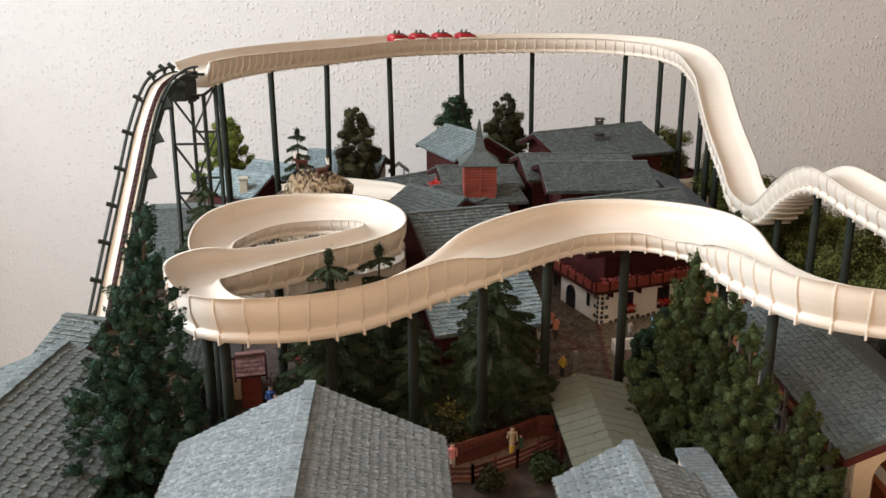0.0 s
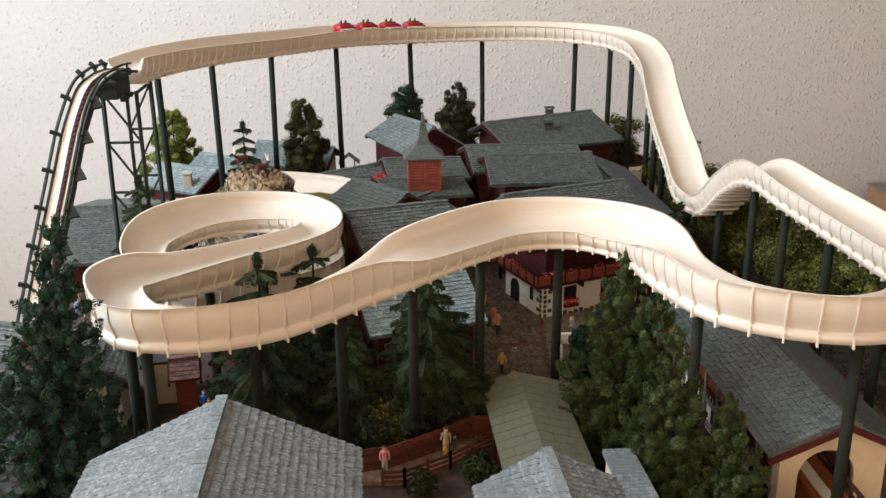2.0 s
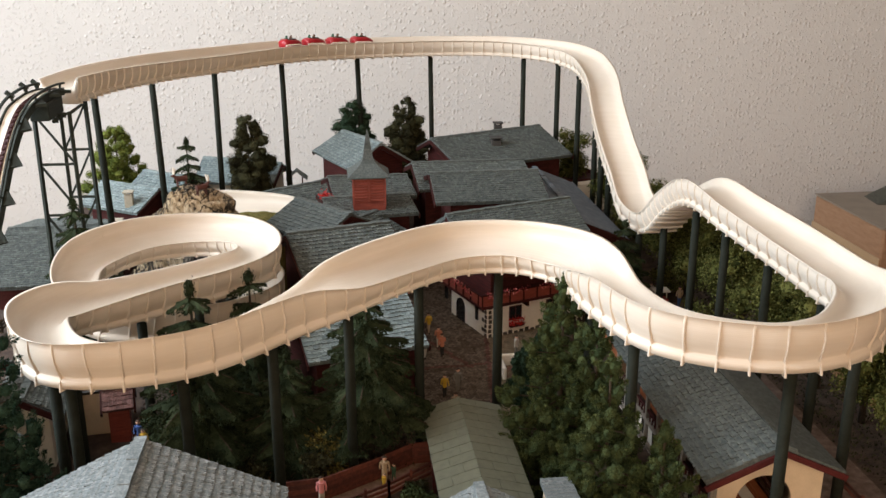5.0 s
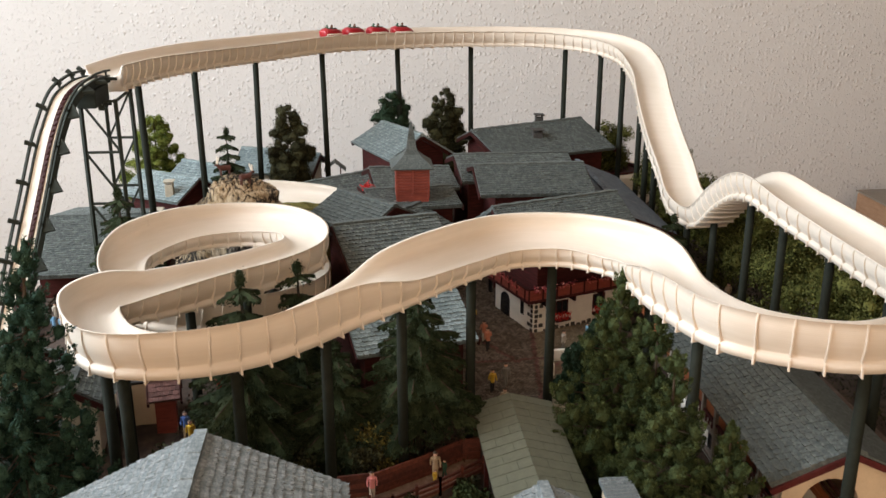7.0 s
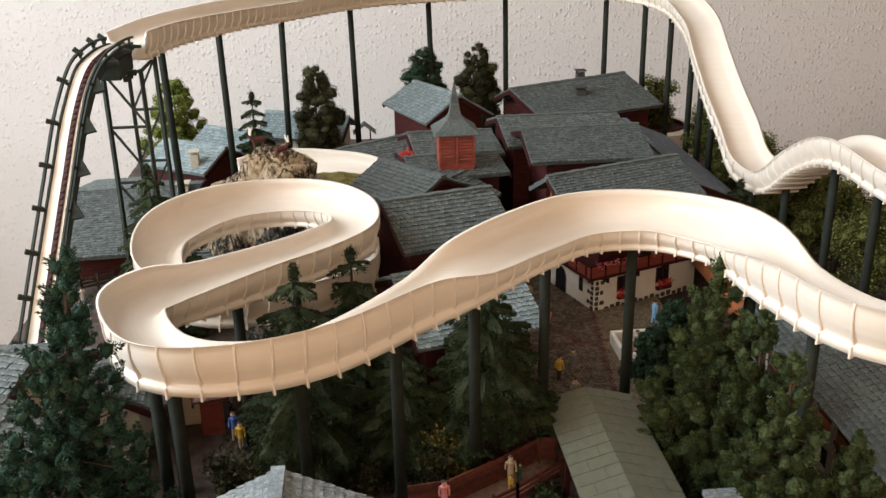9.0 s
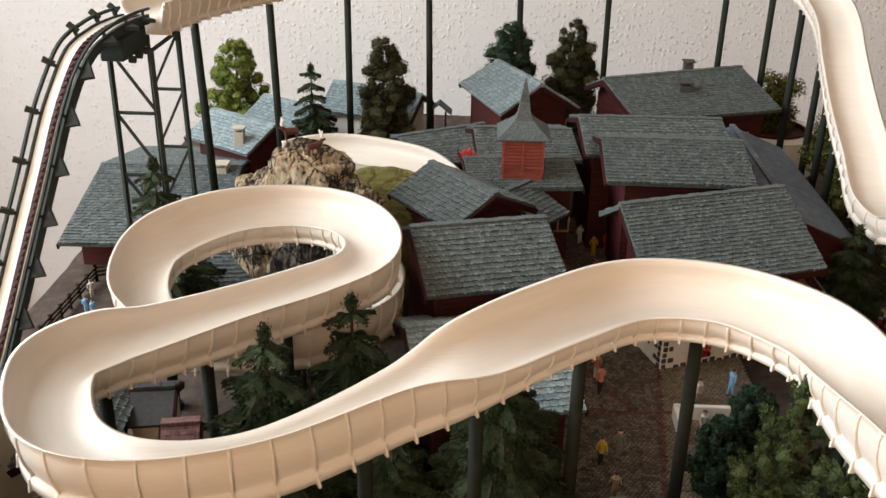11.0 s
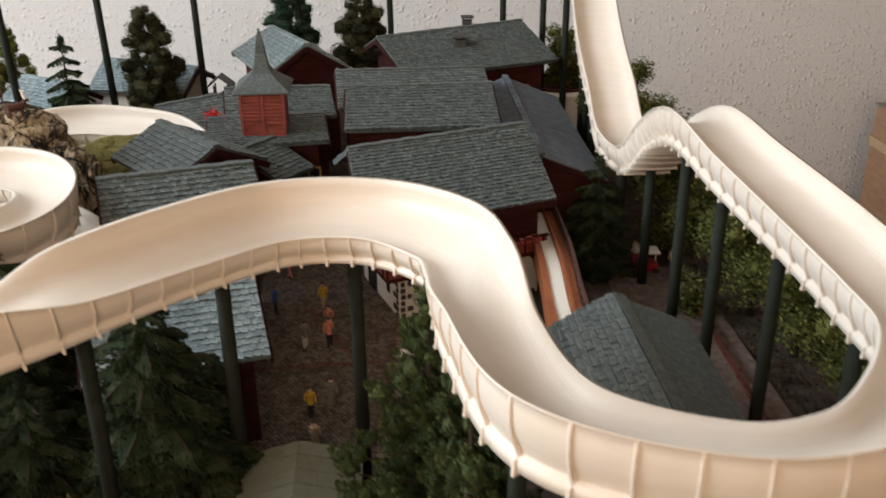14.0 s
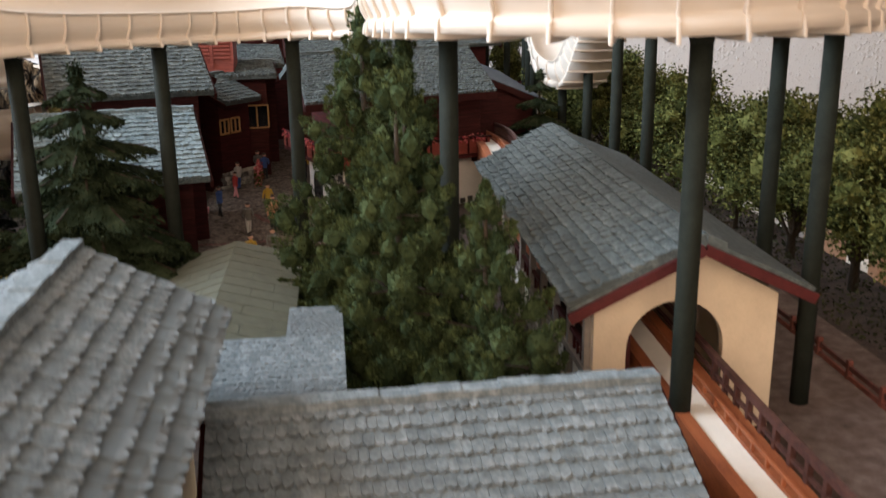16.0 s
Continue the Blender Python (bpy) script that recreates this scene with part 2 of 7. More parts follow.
TAPE = surface("parcel_tape", tone((0.42, 0.29, 0.17), 0.93, 1.07), 0.35, 40, 400, 0.05)
DARK_FOAM = surface("dark_grey_green_foam", ((0.03, 0.03, 0.024), (0.06, 0.06, 0.048), (0.10, 0.10, 0.08)), 0.9, 120, 800, 0.7, 0.003)
PINE = surface("pale_pine", ((0.42, 0.28, 0.15), (0.52, 0.36, 0.21), (0.60, 0.43, 0.27)), 0.5, 20, 200, 0.15, stretch=(8, 8, 0.6))
FLOOR_GREY = surface("tan_floor_vinyl", ((0.30, 0.23, 0.165), (0.37, 0.285, 0.21), (0.43, 0.34, 0.25)), 0.5, 6, 150, 0.1, 0.0005)
CEILING_WHITE = surface("ceiling_white", tone((0.80, 0.745, 0.68), 0.96, 1.03), 0.9, 20, 300, 0.1)
BOARD = surface("baseboard_brown", tone((0.09, 0.065, 0.045), 0.8, 1.2), 0.7, 40, 400, 0.2)
FLOWER_PINK = surface("pink_flowers", ((0.30, 0.03, 0.05), (0.55, 0.10, 0.10), (0.75, 0.30, 0.25)), 0.8, 500, 1500, 0.3, by_island=0.5)
FLOWER_RED = surface("red_flowers", ((0.35, 0.01, 0.012), (0.55, 0.02, 0.02), (0.70, 0.05, 0.04)), 0.8, 500, 1500, 0.3, by_island=0.5)
GLASS_DARK = surface("dark_window_glass", tone((0.012, 0.013, 0.015)), 0.08, 100, 500, 0.02, spec=0.6)
OCHRE = surface("ochre_wood", tone((0.36, 0.19, 0.06), 0.8, 1.2), 0.6, 200, 1200, 0.3)
SKIN = surface("figure_flesh_paint", tone((0.55, 0.32, 0.22), 0.92, 1.08), 0.6, 300, 900, 0.05)
CLOTH = {}


def cloth(key, c):
    if key not in CLOTH:
        CLOTH[key] = surface("figure_paint_" + key, tone(c, 0.85, 1.15), 0.65, 300, 900, 0.1)
    return CLOTH[key]


def plastic_white():
    """Ivory printed plastic: fine layer lines, slight translucence."""
    m, n, l, bsdf = nodes_of("ivory_printed_plastic")
    tc = n.new("ShaderNodeTexCoord")
    sep = n.new("ShaderNodeSeparateXYZ")
    l.new(tc.outputs["Object"], sep.inputs[0])
    wave = n.new("ShaderNodeMath")
    wave.operation = 'MULTIPLY'
    wave.inputs[1].default_value = 2 * math.pi / 0.0011
    l.new(sep.outputs[2], wave.inputs[0])
    sine = n.new("ShaderNodeMath")
    sine.operation = 'SINE'
    l.new(wave.outputs[0], sine.inputs[0])
    big = n.new("ShaderNodeTexNoise")
    big.inputs["Scale"].default_value, big.inputs["Detail"].default_value = 28, 4
    streak = n.new("ShaderNodeTexNoise")
    streak.inputs["Scale"].default_value, streak.inputs["Detail"].default_value = 60, 3
    mp = n.new("ShaderNodeMapping")
    mp.inputs["Scale"].default_value = (0.5, 0.5, 9)
    l.new(tc.outputs["Object"], mp.inputs[0]), l.new(mp.outputs[0], streak.inputs["Vector"])
    l.new(tc.outputs["Object"], big.inputs["Vector"])
    both = n.new("ShaderNodeMath")
    both.operation = 'ADD'
    l.new(big.outputs[0], both.inputs[0]), l.new(streak.outputs[0], both.inputs[1])
    ramp = n.new("ShaderNodeValToRGB")
    e = ramp.color_ramp.elements
    e[0].position, e[1].position = 0.40, 0.62
    e[0].color, e[1].color = (0.633, 0.560, 0.470, 1), (0.673, 0.600, 0.515, 1)
    half = n.new("ShaderNodeMath")
    half.operation = 'MULTIPLY'
    half.inputs[1].default_value = 0.5
    l.new(both.outputs[0], half.inputs[0]), l.new(half.outputs[0], ramp.inputs[0])
    l.new(ramp.outputs[0], bsdf.inputs["Base Color"])
    h = n.new("ShaderNodeMath")
    h.operation = 'MULTIPLY_ADD'
    h.inputs[1].default_value = 0.5
    l.new(sine.outputs[0], h.inputs[0]), l.new(streak.outputs[0], h.inputs[2])
    bp = n.new("ShaderNodeBump")
    bp.inputs["Strength"].default_value, bp.inputs["Distance"].default_value = 0.16, 0.0002
    l.new(h.outputs[0], bp.inputs["Height"]), l.new(bp.outputs[0], bsdf.inputs["Normal"])
    bsdf.inputs["Roughness"].default_value, bsdf.inputs["Specular IOR Level"].default_value = 0.45, 0.4
    tr = n.new("ShaderNodeBsdfTranslucent")
    tr.inputs["Color"].default_value = (0.90, 0.67, 0.44, 1)
    mixs = n.new("ShaderNodeMixShader")
    mixs.inputs[0].default_value = 0.12
    l.new(bsdf.outputs[0], mixs.inputs[1]), l.new(tr.outputs[0], mixs.inputs[2])
    l.new(mixs.outputs[0], n["Material Output"].inputs[0])
    return m


IVORY = plastic_white()


def roughcast():
    """Painted roughcast wall: scattered soft lumps of some millimetres on fine grain."""
    m, n, l, bsdf = nodes_of("painted_roughcast")
    tc = n.new("ShaderNodeTexCoord")
    warp = n.new("ShaderNodeTexNoise")
    warp.inputs["Scale"].default_value, warp.inputs["Detail"].default_value = 120, 2
    l.new(tc.outputs["Object"], warp.inputs["Vector"])
    push = n.new("ShaderNodeVectorMath")
    push.operation = 'MULTIPLY_ADD'
    push.inputs[1].default_value = (0.007, 0.007, 0.007)
    parts = n.new("ShaderNodeSeparateXYZ")
    along = n.new("ShaderNodeMath")
    along.operation = 'ADD'
    flat = n.new("ShaderNodeCombineXYZ")
    l.new(tc.outputs["Object"], parts.inputs[0])
    l.new(parts.outputs[0], along.inputs[0]), l.new(parts.outputs[1], along.inputs[1])
    l.new(along.outputs[0], flat.inputs[0]), l.new(parts.outputs[2], flat.inputs[1])
    l.new(warp.outputs["Color"], push.inputs[0]), l.new(flat.outputs[0], push.inputs[2])
    heights = []
    for scale, reach in ((100, 0.46), (170, 0.44)):
        cell = n.new("ShaderNodeTexVoronoi")
        cell.voronoi_dimensions = '2D'
        cell.inputs["Scale"].default_value = scale
        l.new(push.outputs[0], cell.inputs["Vector"])
        dome = n.new("ShaderNodeMapRange")
        dome.interpolation_type = 'SMOOTHSTEP'
        dome.inputs[1].default_value, dome.inputs[2].default_value = reach, 0.0
        l.new(cell.outputs["Distance"], dome.inputs[0])
        pick = n.new("ShaderNodeSeparateColor")
        l.new(cell.outputs["Color"], pick.inputs[0])
        gate = n.new("ShaderNodeMapRange")
        gate.inputs[1].default_value, gate.inputs[2].default_value = 0.40, 1.0
        l.new(pick.outputs[0], gate.inputs[0])
        h = n.new("ShaderNodeMath")
        h.operation = 'MULTIPLY'
        l.new(dome.outputs[0], h.inputs[0]), l.new(gate.outputs[0], h.inputs[1])
        heights.append(h)
    both = n.new("ShaderNodeMath")
    both.operation = 'MULTIPLY_ADD'
    both.inputs[1].default_value = 0.6
    l.new(heights[1].outputs[0], both.inputs[0]), l.new(heights[0].outputs[0], both.inputs[2])
    grain = n.new("ShaderNodeTexNoise")
    grain.inputs["Scale"].default_value, grain.inputs["Detail"].default_value = 90, 5
    l.new(tc.outputs["Object"], grain.inputs["Vector"])
    total = n.new("ShaderNodeMath")
    total.operation = 'MULTIPLY_ADD'
    total.inputs[1].default_value = 0.5
    l.new(grain.outputs[0], total.inputs[0]), l.new(both.outputs[0], total.inputs[2])
    bp = n.new("ShaderNodeBump")
    bp.inputs["Strength"].default_value, bp.inputs["Distance"].default_value = 0.85, 0.0018
    l.new(total.outputs[0], bp.inputs["Height"]), l.new(bp.outputs[0], bsdf.inputs["Normal"])
    soil = n.new("ShaderNodeTexNoise")
    soil.inputs["Scale"].default_value, soil.inputs["Detail"].default_value = 2.2, 4
    l.new(tc.outputs["Object"], soil.inputs["Vector"])
    ramp = n.new("ShaderNodeValToRGB")
    e = ramp.color_ramp.elements
    e[0].position, e[1].position = 0.3, 0.75
    e[0].color, e[1].color = (0.557, 0.53, 0.503, 1), (0.607, 0.582, 0.555, 1)
    l.new(soil.outputs[0], ramp.inputs[0]), l.new(ramp.outputs[0], bsdf.inputs["Base Color"])
    bsdf.inputs["Roughness"].default_value = 0.8
    bsdf.inputs["Specular IOR Level"].default_value = 0.3
    return m


WALL = roughcast()

# ---------------------------------------------------------------- mesh helpers


def data_of(name, verts, faces, mats, index=None, smooth=False):
    me = bpy.data.meshes.new(name)
    verts, faces = np.asarray(verts, dtype=np.float32).reshape(-1, 3), list(faces)
    me.from_pydata([tuple(v) for v in verts.tolist()], [], faces)
    for mt in (mats if isinstance(mats, (list, tuple)) else [mats]):
        me.materials.append(mt)
    if index is not None:
        me.polygons.foreach_set("material_index", list(index))
    if smooth:
        me.polygons.foreach_set("use_smooth", [True] * len(me.polygons))
    me.update()
    return me


def data_bm(name, bm, mats, smooth=False):
    me = bpy.data.meshes.new(name)
    bmesh.ops.recalc_face_normals(bm, faces=bm.faces)
    bm.to_mesh(me)
    bm.free()
    for mt in (mats if isinstance(mats, (list, tuple)) else [mats]):
        me.materials.append(mt)
    if smooth:
        me.polygons.foreach_set("use_smooth", [True] * len(me.polygons))
    return me


def part(name, bm, material, parent, label="", smooth=False):
    """Link a bmesh (or mesh data) as ONE mesh object under a thing or part."""
    me = bm if isinstance(bm, bpy.types.Mesh) else data_bm(name, bm, material, smooth)
    ob = new(name, me)
    ob.parent = parent
    if label:
        ob["label"] = label
    return ob


def thing(name, label, category, at=(0, 0, 0), group="", kind=""):
    ob = new(name)
    ob.empty_display_size = 0.01
    ob.matrix_world = Matrix.Translation(at)
    return tagged(ob, label, category, group, kind)


def solid(name, bm, material, label, category, group="", kind="", smooth=False):
    ob = new(name, data_bm(name, bm, material, smooth))
    return tagged(ob, label, category, group, kind)


def box(bm, lo, hi, bevel=0.0, m=None):
    r = bmesh.ops.create_cube(bm, size=1.0)
    vs = r["verts"]
    for v in vs:
        v.co = Vector([lo[k] + (v.co[k] + 0.5) * (hi[k] - lo[k]) for k in range(3)])
    if bevel:
        es = list({e for v in vs for e in v.link_edges})
        out = bmesh.ops.bevel(bm, geom=es, offset=bevel, segments=1, affect='EDGES')
        vs = list({v for f in out["faces"] for v in f.verts} | {v for v in vs if v.is_valid})
    if m is not None:
        for v in vs:
            v.co = m @ v.co
    return vs


def beam(bm, a, b, w, h=None, sides=4):
    """A bar from a to b, square (w x h) or round (sides > 4, diameter w)."""
    a, b = Vector(a), Vector(b)
    d = b - a
    q = d.to_track_quat('Z', 'Y').to_matrix().to_4x4()
    h = h or w
    if sides == 4:
        return box(bm, (-w / 2, -h / 2, 0), (w / 2, h / 2, d.length), 0.0, Matrix.Translation(a) @ q)
    r = bmesh.ops.create_cone(bm, cap_ends=True, segments=sides, radius1=w / 2, radius2=h / 2, depth=d.length)
    for v in r["verts"]:
        v.co = Matrix.Translation((a + b) / 2) @ q @ v.co
    return r["verts"]


def bar_part(name, a, b, w, h, material, parent, label="", sides=4):
    bm = bmesh.new()
    beam(bm, a, b, w, h, sides)
    return part(name, bm, material, parent, label, smooth=sides > 4)


rng = np.random.default_rng(7)

# ---------------------------------------------------------------- room
# tan of the unseen east wall, chosen to bounce warm light from the right
TAN_BOUNCE = surface("tan_bounce_paint", tone((0.24, 0.165, 0.105), 0.92, 1.06), 0.85, 30, 300, 0.2)
RX0, RX1, RY0, RY1, RZ0, RZ1 = -1.27, 2.3, -1.2, 2.03, -0.75, 1.75


def wall_with_opening(name, axis, at, thick, lo, hi, opening, label, paint=WALL):
    """A wall across one axis with a rectangular opening through it: lo, hi and opening as (u0, z0), (u1, z1)."""
    bm = bmesh.new()
    (u0, z0), (u1, z1) = lo, hi
    pieces = [((u0, z0), (u1, z1))]
    if opening:
        (a0, b0), (a1, b1) = opening
        pieces = [((u0, z0), (a0, z1)), ((a1, z0), (u1, z1)), ((a0, z0), (a1, b0)), ((a0, b1), (a1, z1))]
    for (p0, q0), (p1, q1) in pieces:
        if axis == "x":
            box(bm, (at, p0, q0), (at + thick, p1, q1))
        else:
            box(bm, (p0, at, q0), (p1, at + thick, q1))
    return solid(name, bm, paint, label, "wall", kind="structure")


wall_with_opening("wall_north", "y", RY1, 0.12, (RX0 - 0.12, RZ0), (RX1 + 0.12, RZ1), None, "off-white painted roughcast wall behind the model")
wall_with_opening("wall_east", "x", RX1, 0.12, (RY0, RZ0), (RY1, RZ1), None, "tan side wall out of view, added for warm bounce light", TAN_BOUNCE)
# west opening is the window on the left, matched to window_daylight
wall_with_opening("wall_west", "x", RX0 - 0.12, 0.12, (RY0, RZ0), (RY1, RZ1), ((0.02, 0.26), (1.50, 1.46)), "off-white roughcast wall out of view with lamp opening")
# south wall is out of view, its opening added to match the fill lamp
wall_with_opening("wall_south", "y", RY0 - 0.12, 0.12, (RX0 - 0.12, RZ0), (RX1 + 0.12, RZ1), ((-0.77, 0.08), (0.47, 1.24)), "off-white roughcast wall out of view with lamp opening")
bm = bmesh.new()
box(bm, (RX0 - 0.12, RY0 - 0.12, RZ0 - 0.1), (RX1 + 0.12, RY1 + 0.12, RZ0))
solid("floor", bm, FLOOR_GREY, "tan vinyl floor of the room", "floor", kind="structure")
bm = bmesh.new()
box(bm, (RX0 - 0.12, RY0 - 0.12, RZ1), (RX1 + 0.12, RY1 + 0.12, RZ1 + 0.1))
solid("ceiling", bm, CEILING_WHITE, "plain white ceiling", "ceiling", kind="structure")

# cardboard box against the wall
carton = thing("cardboard_box", "brown taped cardboard box standing by the wall", "box", (1.09, 1.64, RZ0))
bm = bmesh.new()
box(bm, (0, 0, 0), (0.42, 0.265, 0.61), 0.004)
part("body", bm, CARD, carton)
bm = bmesh.new()
box(bm, (-0.002, 0.0, 0.61), (0.422, 0.265, 0.613))
part("flap", bm, CARD_TOP, carton, "grey-brown top flap")
bm = bmesh.new()
box(bm, (-0.0015, 0.0, 0.535), (0.0, 0.265, 0.552))
part("tape", bm, TAPE, carton, "shiny parcel tape")
bm = bmesh.new()
box(bm, (-0.0015, 0.03, 0.40), (-0.0005, 0.10, 0.46))
part("paper_sticker", bm, PALE_PAINT, carton, "white paper sticker")

bm = bmesh.new()
prof = [(0.0, 0.0), (0.03, 0.018), (0.07, 0.04), (0.10, 0.055), (0.13, 0.06), (0.20, 0.055), (0.22, 0.0)]
lo_v = [bm.verts.new((x, 0, z)) for x, z in prof]
hi_v = [bm.verts.new((x, 0.07, z * 0.9)) for x, z in prof]
for k in range(len(prof) - 1):
    bm.faces.new((lo_v[k], lo_v[k + 1], hi_v[k + 1], hi_v[k]))
bm.faces.new(lo_v), bm.faces.new(hi_v[::-1]), bm.faces.new((lo_v[0], hi_v[0], hi_v[-1], lo_v[-1]))
foam = solid("foam_offcut", bm, DARK_FOAM, "dark grey-green foam offcut on the cardboard box", "foam piece")
foam.matrix_world = pose(1.17, 1.80, RZ0 + 0.613, 0, 0, -8)

# table and base board
table = thing("table", "brown wooden table under the model", "table", (0.1, 0.85, RZ0))
bm = bmesh.new()
box(bm, (-0.44, -0.66, 0.665), (0.44, 0.72, 0.70), 0.002)
part("tabletop", bm, BOARD, table)
for sx in (-0.38, 0.38):
    for sy in (-0.6, 0.66):
        bm = bmesh.new()
        box(bm, (sx - 0.025, sy - 0.025, 0), (sx + 0.025, sy + 0.025, 0.665), 0.003)
        part("leg", bm, BOARD, table)

# uneven terrain sheet of the model
TX0, TX1, TY0, TY1 = -0.335, 0.515, 0.19, 1.58


def hill(x, y):
    z = 0.0012 * noise.noise(Vector((x * 40, y * 40, 0)))
    plaza = max(abs(x - 0.165) / 0.085, abs(y - 0.95) / 0.24)
    if plaza > 1.0:
        z += min(1.0, (plaza - 1.0) * 3) * (0.0035 * noise.noise(Vector((x * 14, y * 14, 3.0))) + 0.0008)
    return z - 0.0022


nx, ny = 120, 170
tv, tf = [], []
for j in range(ny + 1):
    for i in range(nx + 1):
        x, y = TX0 + (TX1 - TX0) * i / nx, TY0 + (TY1 - TY0) * j / ny
        tv.append((x, y, hill(x, y)))
for j in range(ny):
    for i in range(nx):
        a = j * (nx + 1) + i
        tf.append((a, a + 1, a + nx + 2, a + nx + 1))
edge = [j * (nx + 1) for j in range(ny + 1)]
base = len(tv)
ring = [i for i in range(nx + 1)] + [j * (nx + 1) + nx for j in range(1, ny + 1)] + [ny * (nx + 1) + i for i in range(nx - 1, -1, -1)] + [j * (nx + 1) for j in range(ny - 1, 0, -1)]
for k in ring:
    tv.append((tv[k][0], tv[k][1], -0.05))
for k in range(len(ring)):
    k2 = (k + 1) % len(ring)
    tf.append((ring[k], base + k, base + k2, ring[k2]))
tf.append([base + k for k in range(len(ring))][::-1])
tagged(new("ground", data_of("ground", tv, tf, EARTH, smooth=False)), "dark earth and scatter of the model landscape", "ground", kind="structure")

# ---------------------------------------------------------------- bobsled track: x, y, rim height, bank in degrees
TOP_RUN = [
    (-0.2066, 0.9822, 0.2637, -2),
    (-0.1877, 1.0627, 0.2632, 4),
    (-0.1449, 1.1698, 0.2596, 10),
    (-0.0835, 1.2811, 0.2545, 11),
    (-0.0004, 1.3799, 0.2526, 7),
    (0.1046, 1.4484, 0.2483, 5),
    (0.2165, 1.4777, 0.2462, 5),
    (0.3156, 1.4673, 0.2450, 6),
    (0.3872, 1.4231, 0.2410, 9),
]
DROP = [
    (0.4150, 1.3600, 0.2345, 10),
    (0.4150, 1.2920, 0.2245, 14),
    (0.4065, 1.2290, 0.2147, 11),
    (0.3951, 1.1665, 0.1950, 11),
    (0.3908, 1.1083, 0.1645, 14),
    (0.3912, 1.0600, 0.1367, 15),
    (0.3921, 1.0233, 0.1127, 10),
    (0.4002, 0.9813, 0.1103, 6),
    (0.3984, 0.9157, 0.1504, 4),
]
DESCENT_AND_TURN = [
    (0.3929, 0.8377, 0.1806, 0),
    (0.3959, 0.7599, 0.1786, 5),
    (0.4025, 0.6826, 0.1742, 8),
    (0.4030, 0.6134, 0.1733, 6),
    (0.3942, 0.5650, 0.1799, 12),
    (0.3715, 0.5280, 0.1813, 18),
    (0.3411, 0.5023, 0.1826, 22),
    (0.2993, 0.4995, 0.1811, 20),
    (0.2501, 0.5273, 0.1815, 17),
    (0.2350, 0.5896, 0.1782, 14),
]
ARCH = [
    (0.2315, 0.6399, 0.1768, -20),
    (0.2237, 0.6822, 0.1718, -31),
    (0.1906, 0.7139, 0.1704, -27),
    (0.1443, 0.7186, 0.1689, -28),
    (0.1020, 0.6898, 0.1694, -28),
    (0.0611, 0.6545, 0.1687, -18),
    (0.0234, 0.6285, 0.1640, 19),
    (-0.0339, 0.5908, 0.1565, 28),
]
LEFT_TURN = [
    (-0.0858, 0.5765, 0.1568, 24),
    (-0.1254, 0.5947, 0.1550, 17),
    (-0.1467, 0.6427, 0.1545, 19),
    (-0.1349, 0.6751, 0.1515, 21),
    (-0.1129, 0.7009, 0.1465, 8),
    (-0.0804, 0.7380, 0.1418, 1),
    (-0.0450, 0.7761, 0.1379, 0),
]
HELIX = [
    (-0.0165, 0.8108, 0.1376, -4),
    (-0.0177, 0.8551, 0.1361, -13),
    (-0.0435, 0.8964, 0.1322, -24),
    (-0.0847, 0.9122, 0.1297, -28),
    (-0.1290, 0.8929, 0.1310, -32),
    (-0.1609, 0.8554, 0.1287, -36),
    (-0.1692, 0.8254, 0.1217, -23),
    (-0.1580, 0.7900, 0.1140, -20),
    (-0.1250, 0.7720, 0.1045, -20),
    (-0.0850, 0.7820, 0.0985, -22),
    (-0.0450, 0.8000, 0.0940, -24),
    (-0.0160, 0.8420, 0.0900, -22),
    (-0.0180, 0.8900, 0.0870, -18),
    (-0.0450, 0.9300, 0.0840, -10),
]
COURSE = TOP_RUN + DROP + DESCENT_AND_TURN + ARCH + LEFT_TURN + HELIX
BACK_RUN = [(-0.136, 1.151, 0.086, 18), (-0.110, 1.167, 0.086, 26), (-0.078, 1.171, 0.086, 27), (-0.043, 1.162, 0.085, 27), (-0.010, 1.145, 0.0845, 25), (0.011, 1.126, 0.082, 16), (0.026, 1.109, 0.077, 8)]
HALF = 0.0183
PROFILE = [(1.0, 0.0), (1.035, -0.0032), (1.03, -0.0077), (0.985, -0.0117), (0.90, -0.0151), (0.825, -0.0177), (0.815, -0.0187), (0.93, -0.0195), (0.95, -0.0234), (0.0, -0.0240)]
FIN = [(1.045, -0.0004), (1.09, -0.0032), (1.088, -0.0079), (1.045, -0.0121), (0.97, -0.0158), (0.915, -0.0180), (0.92, -0.0191), (0.985, -0.0201), (1.02, -0.0252), (0.0, -0.0258)]
BASIN = [(1.0, 0.0), (0.915, -0.0030), (0.82, -0.0064), (0.69, -0.0087), (0.50, -0.0098), (0.28, -0.0102), (0.0, -0.0103)]


